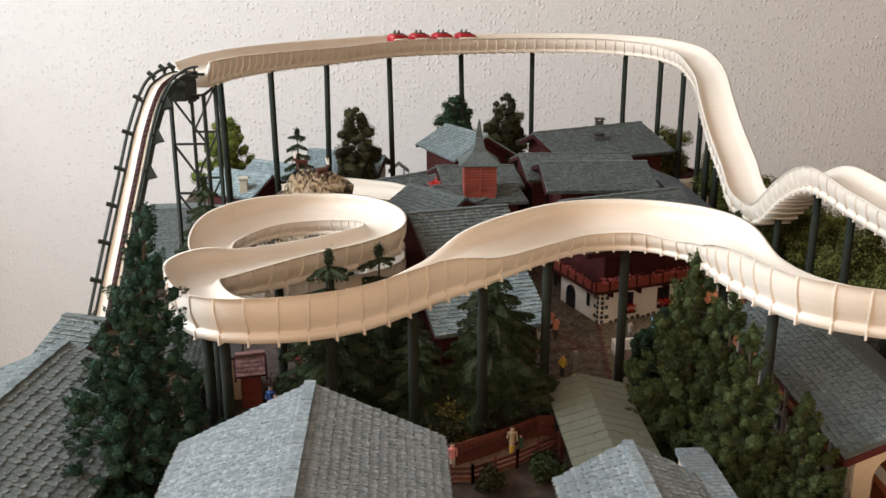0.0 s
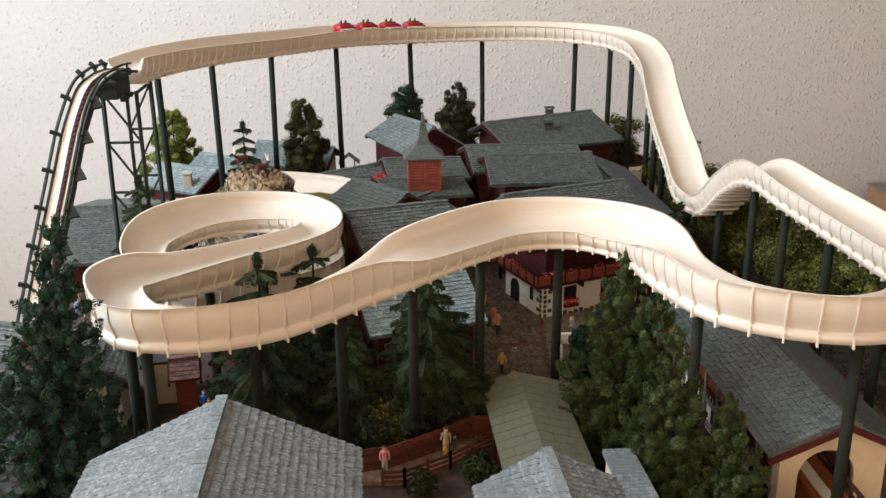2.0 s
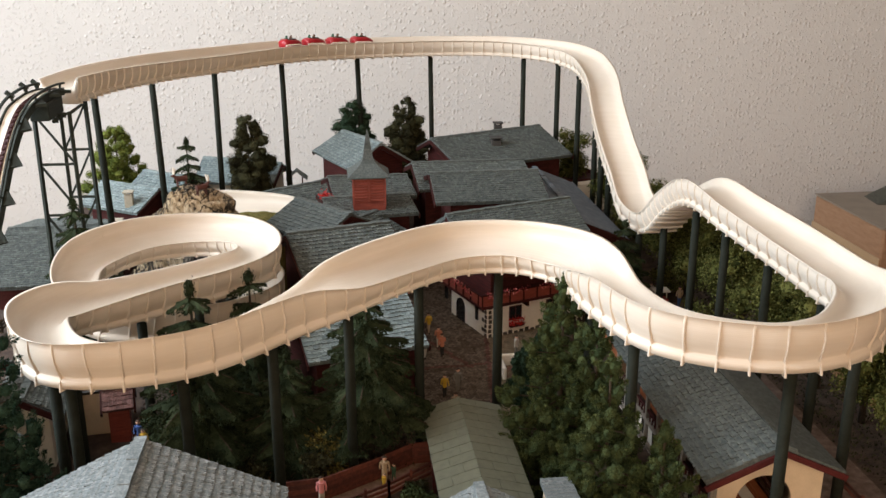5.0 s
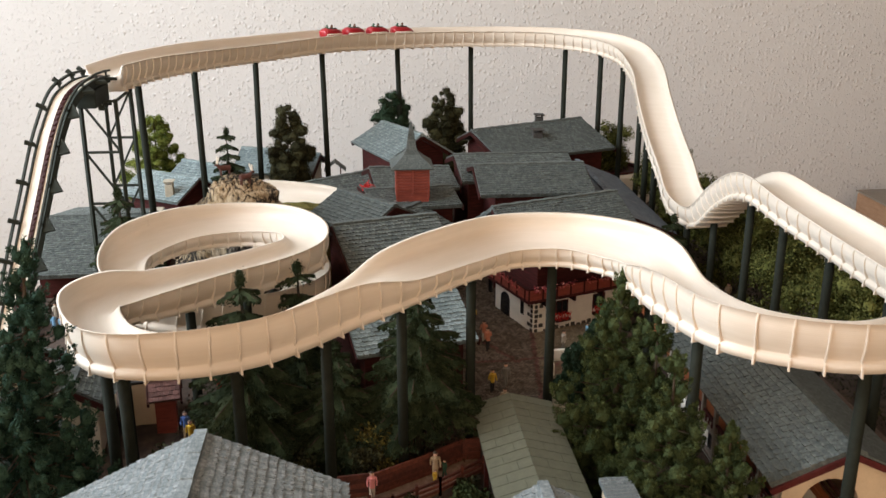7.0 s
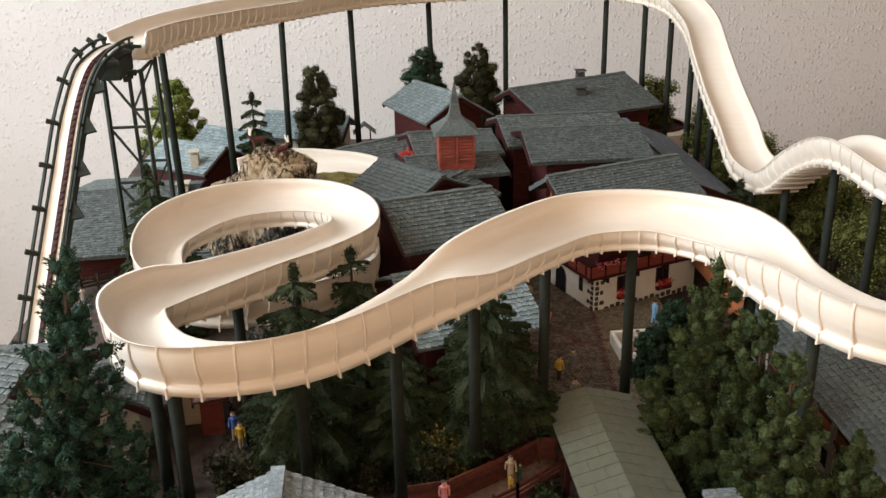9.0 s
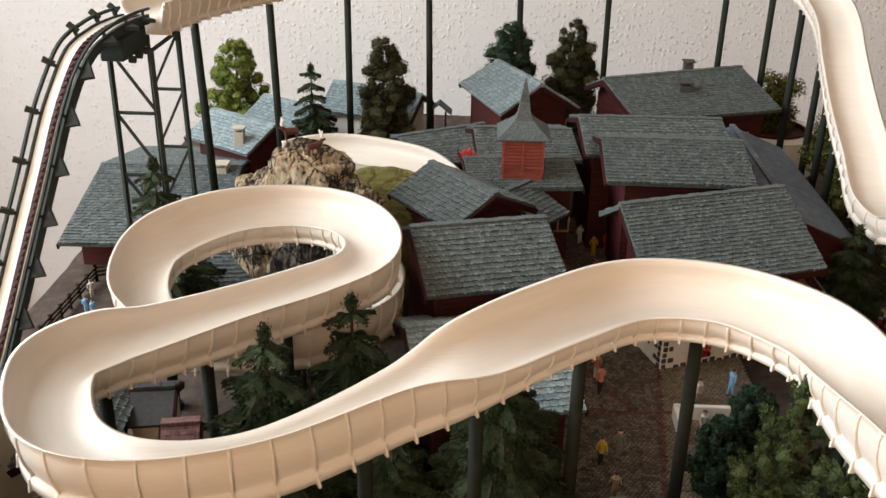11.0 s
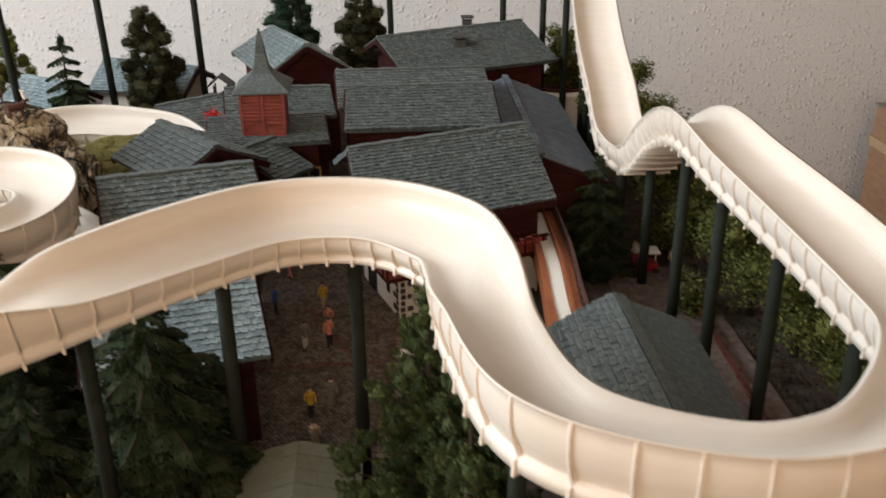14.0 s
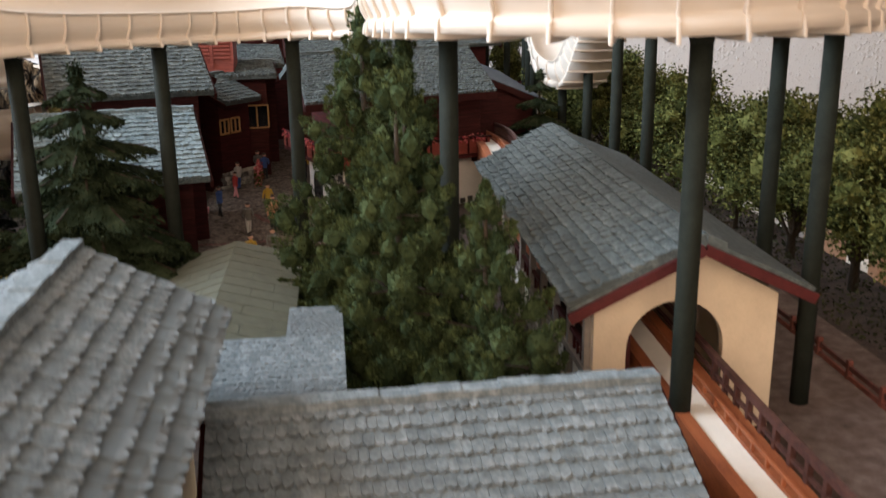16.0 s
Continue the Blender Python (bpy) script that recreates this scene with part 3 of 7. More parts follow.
def spline(points, step=0.004):
    """Even samples of a Catmull-Rom line: place, bank, tangent."""
    pts = np.array(points, dtype=float)
    n = len(pts)
    raw = []
    for i in range(n - 1):
        a, b, c, d = pts[max(i - 1, 0)], pts[i], pts[i + 1], pts[min(i + 2, n - 1)]
        for f in np.linspace(0, 1, 24, endpoint=False):
            raw.append((-.5 * f**3 + f * f - .5 * f) * a + (1.5 * f**3 - 2.5 * f * f + 1) * b + (-1.5 * f**3 + 2 * f * f + .5 * f) * c + (.5 * f**3 - .5 * f * f) * d)
    raw.append(pts[-1])
    raw = np.array(raw)
    s = np.concatenate([[0], np.cumsum(np.linalg.norm(np.diff(raw[:, :3], axis=0), axis=1))])
    m = max(2, int(s[-1] / step))
    at = np.linspace(0, s[-1], m + 1)
    return np.stack([np.interp(at, s, raw[:, k]) for k in range(4)], 1), at


def frames(samples):
    c, b = samples[:, :3], np.radians(samples[:, 3])
    t = np.gradient(c, axis=0)
    t /= np.linalg.norm(t, axis=1)[:, None]
    n = np.stack([-t[:, 1], t[:, 0], 0 * t[:, 0]], 1)
    n /= np.linalg.norm(n, axis=1)[:, None]
    up = np.cross(t, n)
    side = np.cos(b)[:, None] * n + np.sin(b)[:, None] * up
    top = -np.sin(b)[:, None] * n + np.cos(b)[:, None] * up
    return c, t, side, top


DEPTH = 0.0245


def skirt(points, bank):
    """Outer wall in the upright plane of a section: from the banked left rim straight down, under, and up to the right rim."""
    cb, sb = math.cos(bank), math.sin(bank)
    left, right = [], []
    for a, h in points:
        f = -h / DEPTH
        for s_, line in ((1, left), (-1, right)):
            if a == 0.0:
                line.append((0.0, -f * DEPTH))
            else:
                line.append((s_ * (HALF * cb + (a - 1) * HALF), s_ * HALF * sb - f * (DEPTH + s_ * HALF * sb)))
    return left + right[-2::-1]


def channel(name, c, side, top, bank, parent, ends):
    inner = [(a * HALF, h) for a, h in BASIN] + [(-a * HALF, h) for a, h in BASIN[-2::-1]]
    inner[0], inner[-1] = (HALF + 0.0002, 0.0006), (-HALF - 0.0002, 0.0006)
    k = len(inner) + 2 * len(PROFILE) + 1
    v = []
    for p, s_, u, b in zip(c, side, top, bank):
        cb, sb = math.cos(b), math.sin(b)
        n, up = cb * s_ - sb * u, sb * s_ + cb * u
        v += [p + s_ * a + u * h for a, h in inner]
        v.append(p - s_ * (HALF + 0.0021) + u * 0.0004)
        v += [p + n * a + up * h for a, h in skirt(PROFILE, b)[::-1]]
        v.append(p + s_ * (HALF + 0.0021) + u * 0.0004)
    f = []
    for i in range(len(c) - 1):
        for j in range(k):
            j2 = (j + 1) % k
            f.append((i * k + j, (i + 1) * k + j, (i + 1) * k + j2, i * k + j2))
    for o in ends:
        o = o * (len(c) - 1) * k
        f += [(o + j, o + j + 1, o + k - 2 - j, o + k - 1 - j) for j in range(k // 2 - 1)]
    return part(name, data_of(name, v, f, IVORY, smooth=True), None, parent)


RIBS = {}


def rib_mesh(degrees_):
    """A thin upright fin that clasps the channel from outside, with a rounded edge; alike banks share one mesh."""
    key = int(round(degrees_ / 3.0)) * 3
    if key in RIBS:
        return RIBS[key]
    b = math.radians(key)
    outer, edge = skirt(PROFILE, b), skirt(FIN, b)
    n = len(outer)
    low = [(a * 0.985, h + 0.0002) for a, h in edge]
    rows = [[(x, a, h) for a, h in pts] for x, pts in ((-0.0007, outer), (-0.0007, low), (-0.0003, edge), (0.0003, edge), (0.0007, low), (0.0007, outer))]
    v = [p for row in rows for p in row]
    f = [(r_ * n + k, r_ * n + k + 1, r_ * n + n + k + 1, r_ * n + n + k) for r_ in range(5) for k in range(n - 1)]
    f += [[r_ * n + k for r_ in range(6)] for k in (0, n - 1)]
    RIBS[key] = data_of("rib", v, f, IVORY)
    return RIBS[key]


def build_track(name, label, points, section, pitch):
    root = thing(name, label, "bobsled track")
    samples, at = spline(points)
    c, t, side, top = frames(samples)
    per = max(4, int(section / 0.004))
    cuts = list(range(0, len(c) - 1, per))
    if len(c) - 1 - cuts[-1] < per // 2 and len(cuts) > 1:
        cuts.pop()
    cuts.append(len(c) - 1)
    for a, b in zip(cuts[:-1], cuts[1:]):
        channel("channel_section", c[a:b + 1].copy(), side[a:b + 1], top[a:b + 1], np.radians(samples[a:b + 1, 3]), root, [q for q, on in ((0, a == 0), (1, b == len(c) - 1)) if on])
    for s in np.arange(pitch / 2, at[-1], pitch):
        q = [np.array([np.interp(s, at, arr[:, k]) for k in range(3)]) for arr in (c, t, side, top)]
        lean = float(np.interp(s, at, samples[:, 3]))
        cb, sb = math.cos(math.radians(lean)), math.sin(math.radians(lean))
        q[2], q[3] = cb * q[2] - sb * q[3], sb * q[2] + cb * q[3]
        ob = part("rib", rib_mesh(lean), None, root)
        ob.matrix_world = Matrix(((q[1][0], q[2][0], q[3][0], q[0][0]), (q[1][1], q[2][1], q[3][1], q[0][1]), (q[1][2], q[2][2], q[3][2], q[0][2]), (0, 0, 0, 1)))
    return root, c


_, TRACK_LINE = build_track("bobsled_track", "ivory white ribbed plastic bobsled track on green posts", COURSE, 0.15, 0.0162)
build_track("track_exit", "ivory white plastic track curving behind the rock", BACK_RUN, 0.09, 0.0162)

POST_SPOTS = [(-0.198, 1.080), (-0.155, 1.186), (-0.0935, 1.288), (-0.011, 1.371), (0.096, 1.445), (0.208, 1.478), (0.347, 1.452), (0.388, 1.40), (0.402, 1.33),
              (0.412, 1.272), (0.404, 1.21), (0.397, 1.15), (0.394, 1.013), (0.400, 0.952), (0.394, 0.853), (0.394, 0.783), (0.400, 0.711), (0.404, 0.63), (0.389, 0.555),
              (0.318, 0.505), (0.245, 0.575), (0.232, 0.635), (0.180, 0.718), (0.115, 0.702), (0.060, 0.655), (0.008, 0.617), (-0.047, 0.587), (-0.117, 0.588),
              (-0.132, 0.606), (-0.097, 0.720), (-0.138, 0.672), (-0.060, 0.765), (-0.162, 0.834), (-0.05, 0.90)]
POST_LEAN = [(0.001, 0.020), (0.0, 0.021), (-0.006, 0.040), (0.003, -0.002), (0.005, 0.0), (0.0025, 0.004)]   # foot from head, tall posts
for k, (x, y) in enumerate(POST_SPOTS):
    d = np.hypot(TRACK_LINE[:, 0] - x, TRACK_LINE[:, 1] - y)
    near = np.where(d < d.min() + 0.004)[0]
    z = TRACK_LINE[near, 2].min() - 0.0240
    post = thing("track_post", "dark green round post carrying the white track", "post", (x, y, -0.004), group="track posts")
    bm = bmesh.new()
    lean = POST_LEAN[k] if k < len(POST_LEAN) else (0.0, 0.0)
    beam(bm, (*lean, 0), (0, 0, z + 0.002), 0.0078, 0.0074, 14)
    part("shaft", bm, TRACK_GREEN, post, smooth=True)
    bm = bmesh.new()
    beam(bm, (0, 0, z + 0.001), (0, 0, z + 0.0055), 0.0074, 0.0098, 14)
    part("cap", bm, TRACK_GREEN, post)
    bm = bmesh.new()
    beam(bm, (*lean, 0.0), (*lean, 0.006), 0.013, 0.0115, 14)
    part("foot", bm, TRACK_GREEN, post)

# sleds on the top run
d0 = np.hypot(TRACK_LINE[:, 0] - 0.052, TRACK_LINE[:, 1] - 1.416)
i0 = int(np.argmin(d0[:300]))


def sled(at, yaw):
    root = thing("bobsled", "small red bobsled with seated figures on the track", "bobsled", group="bobsled train")
    rings = [(-0.0160, 0.0060, 0.0085), (-0.0150, 0.0082, 0.0105), (-0.0110, 0.0092, 0.0122), (-0.0050, 0.0095, 0.0116), (0.0010, 0.0093, 0.0112), (0.0060, 0.0084, 0.0108), (0.0110, 0.0064, 0.0088), (0.0150, 0.0038, 0.0060), (0.0170, 0.0012, 0.0040)]
    v, f, m_ = [], [], 12
    for x, w, h in rings:
        for k in range(m_):
            a = 2 * math.pi * k / m_
            v.append((x, w * math.copysign(abs(math.cos(a)) ** 0.7, math.cos(a)), 0.0018 + h * (0.5 + 0.5 * math.copysign(abs(math.sin(a)) ** 0.7, math.sin(a)))))
    f = [(i * m_ + k, (i + 1) * m_ + k, (i + 1) * m_ + (k + 1) % m_, i * m_ + (k + 1) % m_) for i in range(len(rings) - 1) for k in range(m_)]
    f += [list(range(m_)), [(len(rings) - 1) * m_ + k for k in range(m_)][::-1]]
    part("hull", data_of("hull", v, f, SLED_RED, smooth=True), None, root)
    line = [(x, w * 1.03 + 0.0002, 0.0018 + h * 0.40) for x, w, h in rings[1:]]
    line += [(x, -y, z) for x, y, z in line[::-1]]
    v = [(x, y * g, z + e) for x, y, z in line for e, g in ((-0.0008, 1.0), (0.0008, 1.0), (0.0008, 0.93), (-0.0008, 0.93))]
    f = [(i * 4 + k, i * 4 + 4 + k, i * 4 + 4 + (k + 1) % 4, i * 4 + (k + 1) % 4) for i in range(len(line) - 1) for k in range(4)]
    part("stripe", data_of("stripe", v, f + [(0, 1, 2, 3), tuple(len(v) - 1 - k for k in range(4))], PALE_PAINT), None, root, "white bumper stripe")
    bm = bmesh.new()
    box(bm, (-0.0105, -0.0058, 0.0122), (0.0050, 0.0058, 0.0138), 0.0012)
    part("cockpit", bm, GLASS_DARK, root, "dark open cockpit")
    for s in (-1, 1):
        bm = bmesh.new()
        box(bm, (-0.014, s * 0.0070 - 0.001, 0.0), (0.011, s * 0.0070 + 0.001, 0.0025), 0.0005)
        part("runner", bm, PALE_PAINT, root, "pale runner")
    for x, key, c in ((-0.0065, "green", (0.03, 0.08, 0.05)), (0.001, "brown", (0.10, 0.05, 0.03))):
        bm = bmesh.new()
        beam(bm, (x - 0.002, 0, 0.0118), (x - 0.001, 0, 0.0150), 0.0055, 0.0042, 8)
        bmesh.ops.create_uvsphere(bm, u_segments=8, v_segments=6, radius=0.0016, matrix=Matrix.Translation((x - 0.0008, 0, 0.0163)))
        part("rider", bm, cloth(key, c), root, key + " painted toy rider", smooth=True)
    root.matrix_world = pose(*at, 0, 0, yaw) @ Matrix.Scale(1.05, 4)
    return root


for k in range(4):
    j = i0 + int((k - 1.5) * 0.042 / 0.004)
    p, q = TRACK_LINE[j], TRACK_LINE[j + 2]
    yaw = math.degrees(math.atan2(q[1] - p[1], q[0] - p[0]))
    sled((p[0], p[1], p[2] - 0.0075), yaw)

# ---------------------------------------------------------------- chain lift
lift = thing("chain_lift", "dark green steel chain lift with white deck and red chain", "chain lift")
LIFT = [(-0.2095, 0.980, 0.2545, 0), (-0.2095, 0.950, 0.2570, 0), (-0.2110, 0.915, 0.2570, 0), (-0.2160, 0.8810, 0.2490, 0), (-0.2238, 0.8559, 0.2208, 0), (-0.2313, 0.8287, 0.1776, 0), (-0.2390, 0.7957, 0.1284, 0), (-0.2465, 0.7585, 0.0755, 0), (-0.2540, 0.7165, 0.0186, 0), (-0.256, 0.7030, 0.0, 0)]
ls, lat = spline(LIFT, 0.005)
lc, lt, lside, ltop = frames(ls)


def strip(name, a0, a1, h0, h1, material, label=""):
    loop = np.array([(a0, h0), (a1, h0), (a1, h1), (a0, h1)])
    v = (lc[:, None, :] + loop[None, :, :1] * lside[:, None, :] + loop[None, :, 1:] * ltop[:, None, :]).reshape(-1, 3)
    f = [(i * 4 + j, i * 4 + (j + 1) % 4, i * 4 + 4 + (j + 1) % 4, i * 4 + 4 + j) for i in range(len(lc) - 1) for j in range(4)]
    f += [(3, 2, 1, 0), tuple((len(lc) - 1) * 4 + j for j in range(4))]
    return part(name, data_of(name, v, f, material), None, lift, label)


strip("deck", -0.0105, 0.0062, -0.001, 0.0, PALE_PAINT, "white deck strip")
strip("chain_bed", -0.0021, 0.0021, 0.0002, 0.0012, CHAIN, "red-brown chain")
strip("side_girder", 0.0064, 0.0086, -0.006, 0.0012, STEEL_GREEN)
strip("side_girder", -0.0125, -0.0107, -0.005, 0.0012, STEEL_GREEN)
strip("handrail", -0.0152, -0.0132, 0.0045, 0.0066, STEEL_GREEN)
strip("handrail", 0.0078, 0.0094, 0.0045, 0.0064, STEEL_GREEN)
for s_at in np.arange(0.012, lat[-1], 0.034):
    q = [np.array([np.interp(s_at, lat, arr[:, k]) for k in range(3)]) for arr in (lc, lside, ltop)]
    bar_part("bracket", q[0] - q[1] * 0.0112 - q[2] * 0.004, q[0] - q[1] * 0.0148 + q[2] * 0.0065, 0.0030, 0.0022, STEEL_GREEN, lift)
    bar_part("knob", q[0] - q[1] * 0.0115 + q[2] * 0.0035, q[0] - q[1] * 0.0178 + q[2] * 0.0090, 0.0034, 0.0034, STEEL_GREEN, lift)
    along = np.cross(q[1], q[2])
    p = q[0] + q[1] * 0.0086 - q[2] * 0.002
    bar_part("rail_post", q[0] + q[1] * 0.0078, q[0] + q[1] * 0.0078 + q[2] * 0.0055, 0.0018, 0.0018, STEEL_GREEN, lift)
    v = [tuple(p + q[1] * a + along * h + q[2] * d) for d in (-0.0014, 0.0014) for a, h in ((0, -0.009), (0.0100, 0.0035), (0, 0.0065))]
    part("gusset", data_of("gusset", v, [(0, 1, 2), (5, 4, 3), (0, 3, 4, 1), (1, 4, 5, 2), (2, 5, 3, 0)], STEEL_GREEN), None, lift)
for s in np.arange(0.06, lat[-1], 0.0052):
    q = [np.array([np.interp(s, lat, arr[:, k]) for k in range(3)]) for arr in (lc, lt, ltop, lside)]
    q[0] = q[0] + q[3] * 0.0
    bar_part("chain_link", q[0] + q[2] * 0.0012 - q[1] * 0.0014, q[0] + q[2] * 0.0019 + q[1] * 0.0014, 0.0026, 0.0012, CHAIN, lift)
bm = bmesh.new()
box(bm, (-0.218, 0.918, 0.2340), (-0.2005, 0.968, 0.2500), 0.001)
part("drive_housing", bm, STEEL_GREEN, lift, "dark drive housing under the lift head")
for y in (0.932, 0.946, 0.960):
    bar_part("wheel", (-0.2020, y, 0.2325), (-0.1975, y, 0.2325), 0.0055, 0.0055, STEEL_GREEN, lift, sides=10)

tower = thing("lift_tower", "dark green lattice tower under the lift head", "lattice tower", (0, 0, 0))
LEGS = [(-0.222, 0.945), (-0.190, 0.945), (-0.216, 1.012), (-0.191, 1.012)]
for x, y in LEGS:
    bar_part("leg", (x + (x + 0.205) * 0.08, y + (y - 0.98) * 0.06, -0.003), (x, y, 0.238), 0.0032, 0.0032, STEEL_GREEN, tower)


def leg_at(k, z):
    x, y = LEGS[k]
    f = 1 - z / 0.238
    return (x + (x + 0.205) * 0.08 * f, y + (y - 0.98) * 0.06 * f, z)


LEVELS = (0.038, 0.088, 0.138, 0.188, 0.236)
for z in LEVELS:
    for a, b in ((0, 1), (2, 3)):
        bar_part("crossbar", leg_at(a, z), leg_at(b, z), 0.0022, 0.0022, STEEL_GREEN, tower)
for z0, z1 in zip(LEVELS[:-1], LEVELS[1:]):
    bar_part("diagonal", leg_at(1, z0), leg_at(0, z1), 0.0019, 0.0019, STEEL_GREEN, tower)
    bar_part("diagonal", leg_at(2, z0), leg_at(3, z1), 0.0019, 0.0019, STEEL_GREEN, tower)
for a, b in ((0, 2), (1, 3)):
    bar_part("crossbar", leg_at(a, 0.236), leg_at(b, 0.236), 0.0022, 0.0022, STEEL_GREEN, tower)

# ---------------------------------------------------------------- roofs and houses
SHINGLE_V = np.array([(-.5, 0.20, 0.1), (-.22, 0.02, 0.1), (.22, 0.02, 0.1), (.5, 0.20, 0.1), (.5, 1.25, 0.0), (-.5, 1.25, 0.0), (-.5, 0.20, 0.82), (-.22, 0.02, 1.05), (.22, 0.02, 1.05), (.5, 0.20, 0.82), (.5, 1.25, 0.5), (-.5, 1.25, 0.5), (-.5, 0.40, 0.86), (.5, 0.40, 0.86)])
SHINGLE_F = [(5, 4, 3, 2, 1, 0), (6, 7, 8, 9, 13, 12), (12, 13, 10, 11), (0, 1, 7, 6), (1, 2, 8, 7), (2, 3, 9, 8), (3, 4, 10, 13, 9), (4, 5, 11, 10), (5, 0, 6, 12, 11)]
# 1: butt and lower band, lighter for dry-brush and for painted edge highlights
SHINGLE_SIDE = [0, 1, 0, 1, 1, 1, 0, 0, 0]
SHAPES = {}
PENDING = []


def shingle_shape(mat, k):
    key = (mat.name, k)
    if key not in SHAPES:
        v = SHINGLE_V.copy()
        r = np.random.default_rng(k + 11)
        v[:4, 1] += r.uniform(-0.10, 0.10, 4)
        v[6:10, 1] = v[:4, 1]
        v[6:10, 2] += r.uniform(-0.2, 0.2, 4)
        SHAPES[key] = data_of("shingle", v, SHINGLE_F, [mat, BRUSHED_LIT.get(mat, mat)], SHINGLE_SIDE)
    return SHAPES[key]


def slope(parent, a, b, c, d, mat, row, wide, thick=0.0028, singles=0, scale=0.0011, under=None, plain=False):
    """Roof slope: a-b is the upper edge, d-c the eave below it. Slab with shingles laid in courses."""
    a, b, c, d = (Vector(p) for p in (a, b, c, d))
    nrm = (b - a).cross(d - a).normalized()
    if nrm.z < 0:
        nrm = -nrm
    v = [a, b, c, d] + [p - nrm * thick for p in (a, b, c, d)]
    f = [(0, 1, 2, 3), (7, 6, 5, 4), (0, 4, 5, 1), (1, 5, 6, 2), (2, 6, 7, 3), (3, 7, 4, 0)]
    slab = part("roof_slope", data_of("roof_slope", [tuple(p) for p in v], f, under or mat), None, parent)
    if plain:
        return slab
    up_len = ((a - d).length + (b - c).length) / 2
    rows = max(2, int(round(up_len / row)))
    vs, fs = [], []
    made = 0
    for k in range(rows):
        l = d.lerp(a, k / rows)
        r = c.lerp(b, k / rows)
        l2, r2 = d.lerp(a, (k + 1) / rows), c.lerp(b, (k + 1) / rows)
        width = (r - l).length
        n = max(2, int(round(width / wide)))
        cuts = (np.arange(n + 1) + (0.5 if k % 2 else 0.0)) / n
        cuts = np.clip(cuts + rng.uniform(-0.08, 0.08, n + 1) / n, 0, 1)
        cuts[0] = 0.0
        if k % 2:
            cuts[-1] = 1.0
            cuts = np.concatenate([[0.0], cuts[cuts > 0.15 / n]]) if cuts[0] > 0 else cuts
        cuts[-1] = 1.0
        for u0, u1 in zip(cuts[:-1], cuts[1:]):
            if u1 - u0 < 0.12 / n:
                continue
            um = (u0 + u1) / 2
            at, at2 = l.lerp(r, um), l2.lerp(r2, um)
            yv = at2 - at
            xv = (r - l) * (u1 - u0) * 0.965
            if xv.cross(yv).dot(nrm) < 0:
                xv = -xv
            zv = nrm * scale * float(rng.uniform(0.9, 1.1) if mat is SHINGLE_NEAR else rng.uniform(0.82, 1.18))
            at = at - yv * float(rng.uniform(0.08, 0.13) if mat is SHINGLE_NEAR and wide > 0.002 else rng.uniform(0.04, 0.17))
            m = Matrix(((xv.x, yv.x, zv.x, at.x), (xv.y, yv.y, zv.y, at.y), (xv.z, yv.z, zv.z, at.z), (0, 0, 0, 1)))
            if made < singles:
                PENDING.append((mat, int(rng.integers(0, 8)), m, slab))
                made += 1
            else:
                o = len(vs)
                w = SHINGLE_V.copy()
                w[:4, 1] += rng.uniform(-0.10, 0.10, 4)
                w[6:10, 1] = w[:4, 1]
                M = np.array(m)
                vs.extend((w @ M[:3, :3].T + M[:3, 3]).tolist())
                fs.extend([tuple(o + q for q in face) for face in SHINGLE_F])
    if vs:
        tagged(part("shingle_cover", data_of("shingle_cover", vs, fs, [mat, BRUSHED_LIT.get(mat, mat)], SHINGLE_SIDE * (len(fs) // 9)), None, slab), kind="stuff")
    return slab


def ridge_cap(parent, r1, r2, mat, w=0.006, piece=0.009, high=0.0024):
    r1, r2 = Vector(r1), Vector(r2)
    n = max(2, int((r2 - r1).length / piece))
    for k in range(n):
        p, q = r1.lerp(r2, k / n), r1.lerp(r2, (k + 1.04) / n)
        up = Vector((0, 0, 0.0010 + 0.0004 * (k % 2)))
        bm = bmesh.new()
        beam(bm, p + up, q + up, w * float(rng.uniform(0.96, 1.04)), high)
        part("ridge_tile", bm, mat, parent)


def gable_body(parent, name, r1, r2, half, ez, base, mat, inset, end_in, back=1.0):
    """House walls as a closed prism under a gable roof."""
    r1, r2 = Vector(r1), Vector(r2)
    d = (r2 - r1)
    d.z = 0
    d.normalize()
    n = Vector((-d.y, d.x, 0))
    h = half - inset
    rz = (r1.z + r2.z) / 2
    drop = (rz - ez) * inset / half
    a, b = r1 + d * end_in, r2 - d * end_in
    vs = []
    for p in (a, b):
        q = Vector((p.x, p.y, 0))
        vs += [q - n * h + Vector((0, 0, base)), q + n * h * back + Vector((0, 0, base)), q + n * h * back + Vector((0, 0, ez + drop - 0.004)), q + Vector((0, 0, rz - 0.0045)), q - n * h + Vector((0, 0, ez + drop - 0.004))]
    f = [(4, 3, 2, 1, 0), (5, 6, 7, 8, 9), (0, 1, 6, 5), (1, 2, 7, 6), (2, 3, 8, 7), (3, 4, 9, 8), (4, 0, 5, 9)]
    return part(name, data_of(name, [tuple(v) for v in vs], f, mat), None, parent)


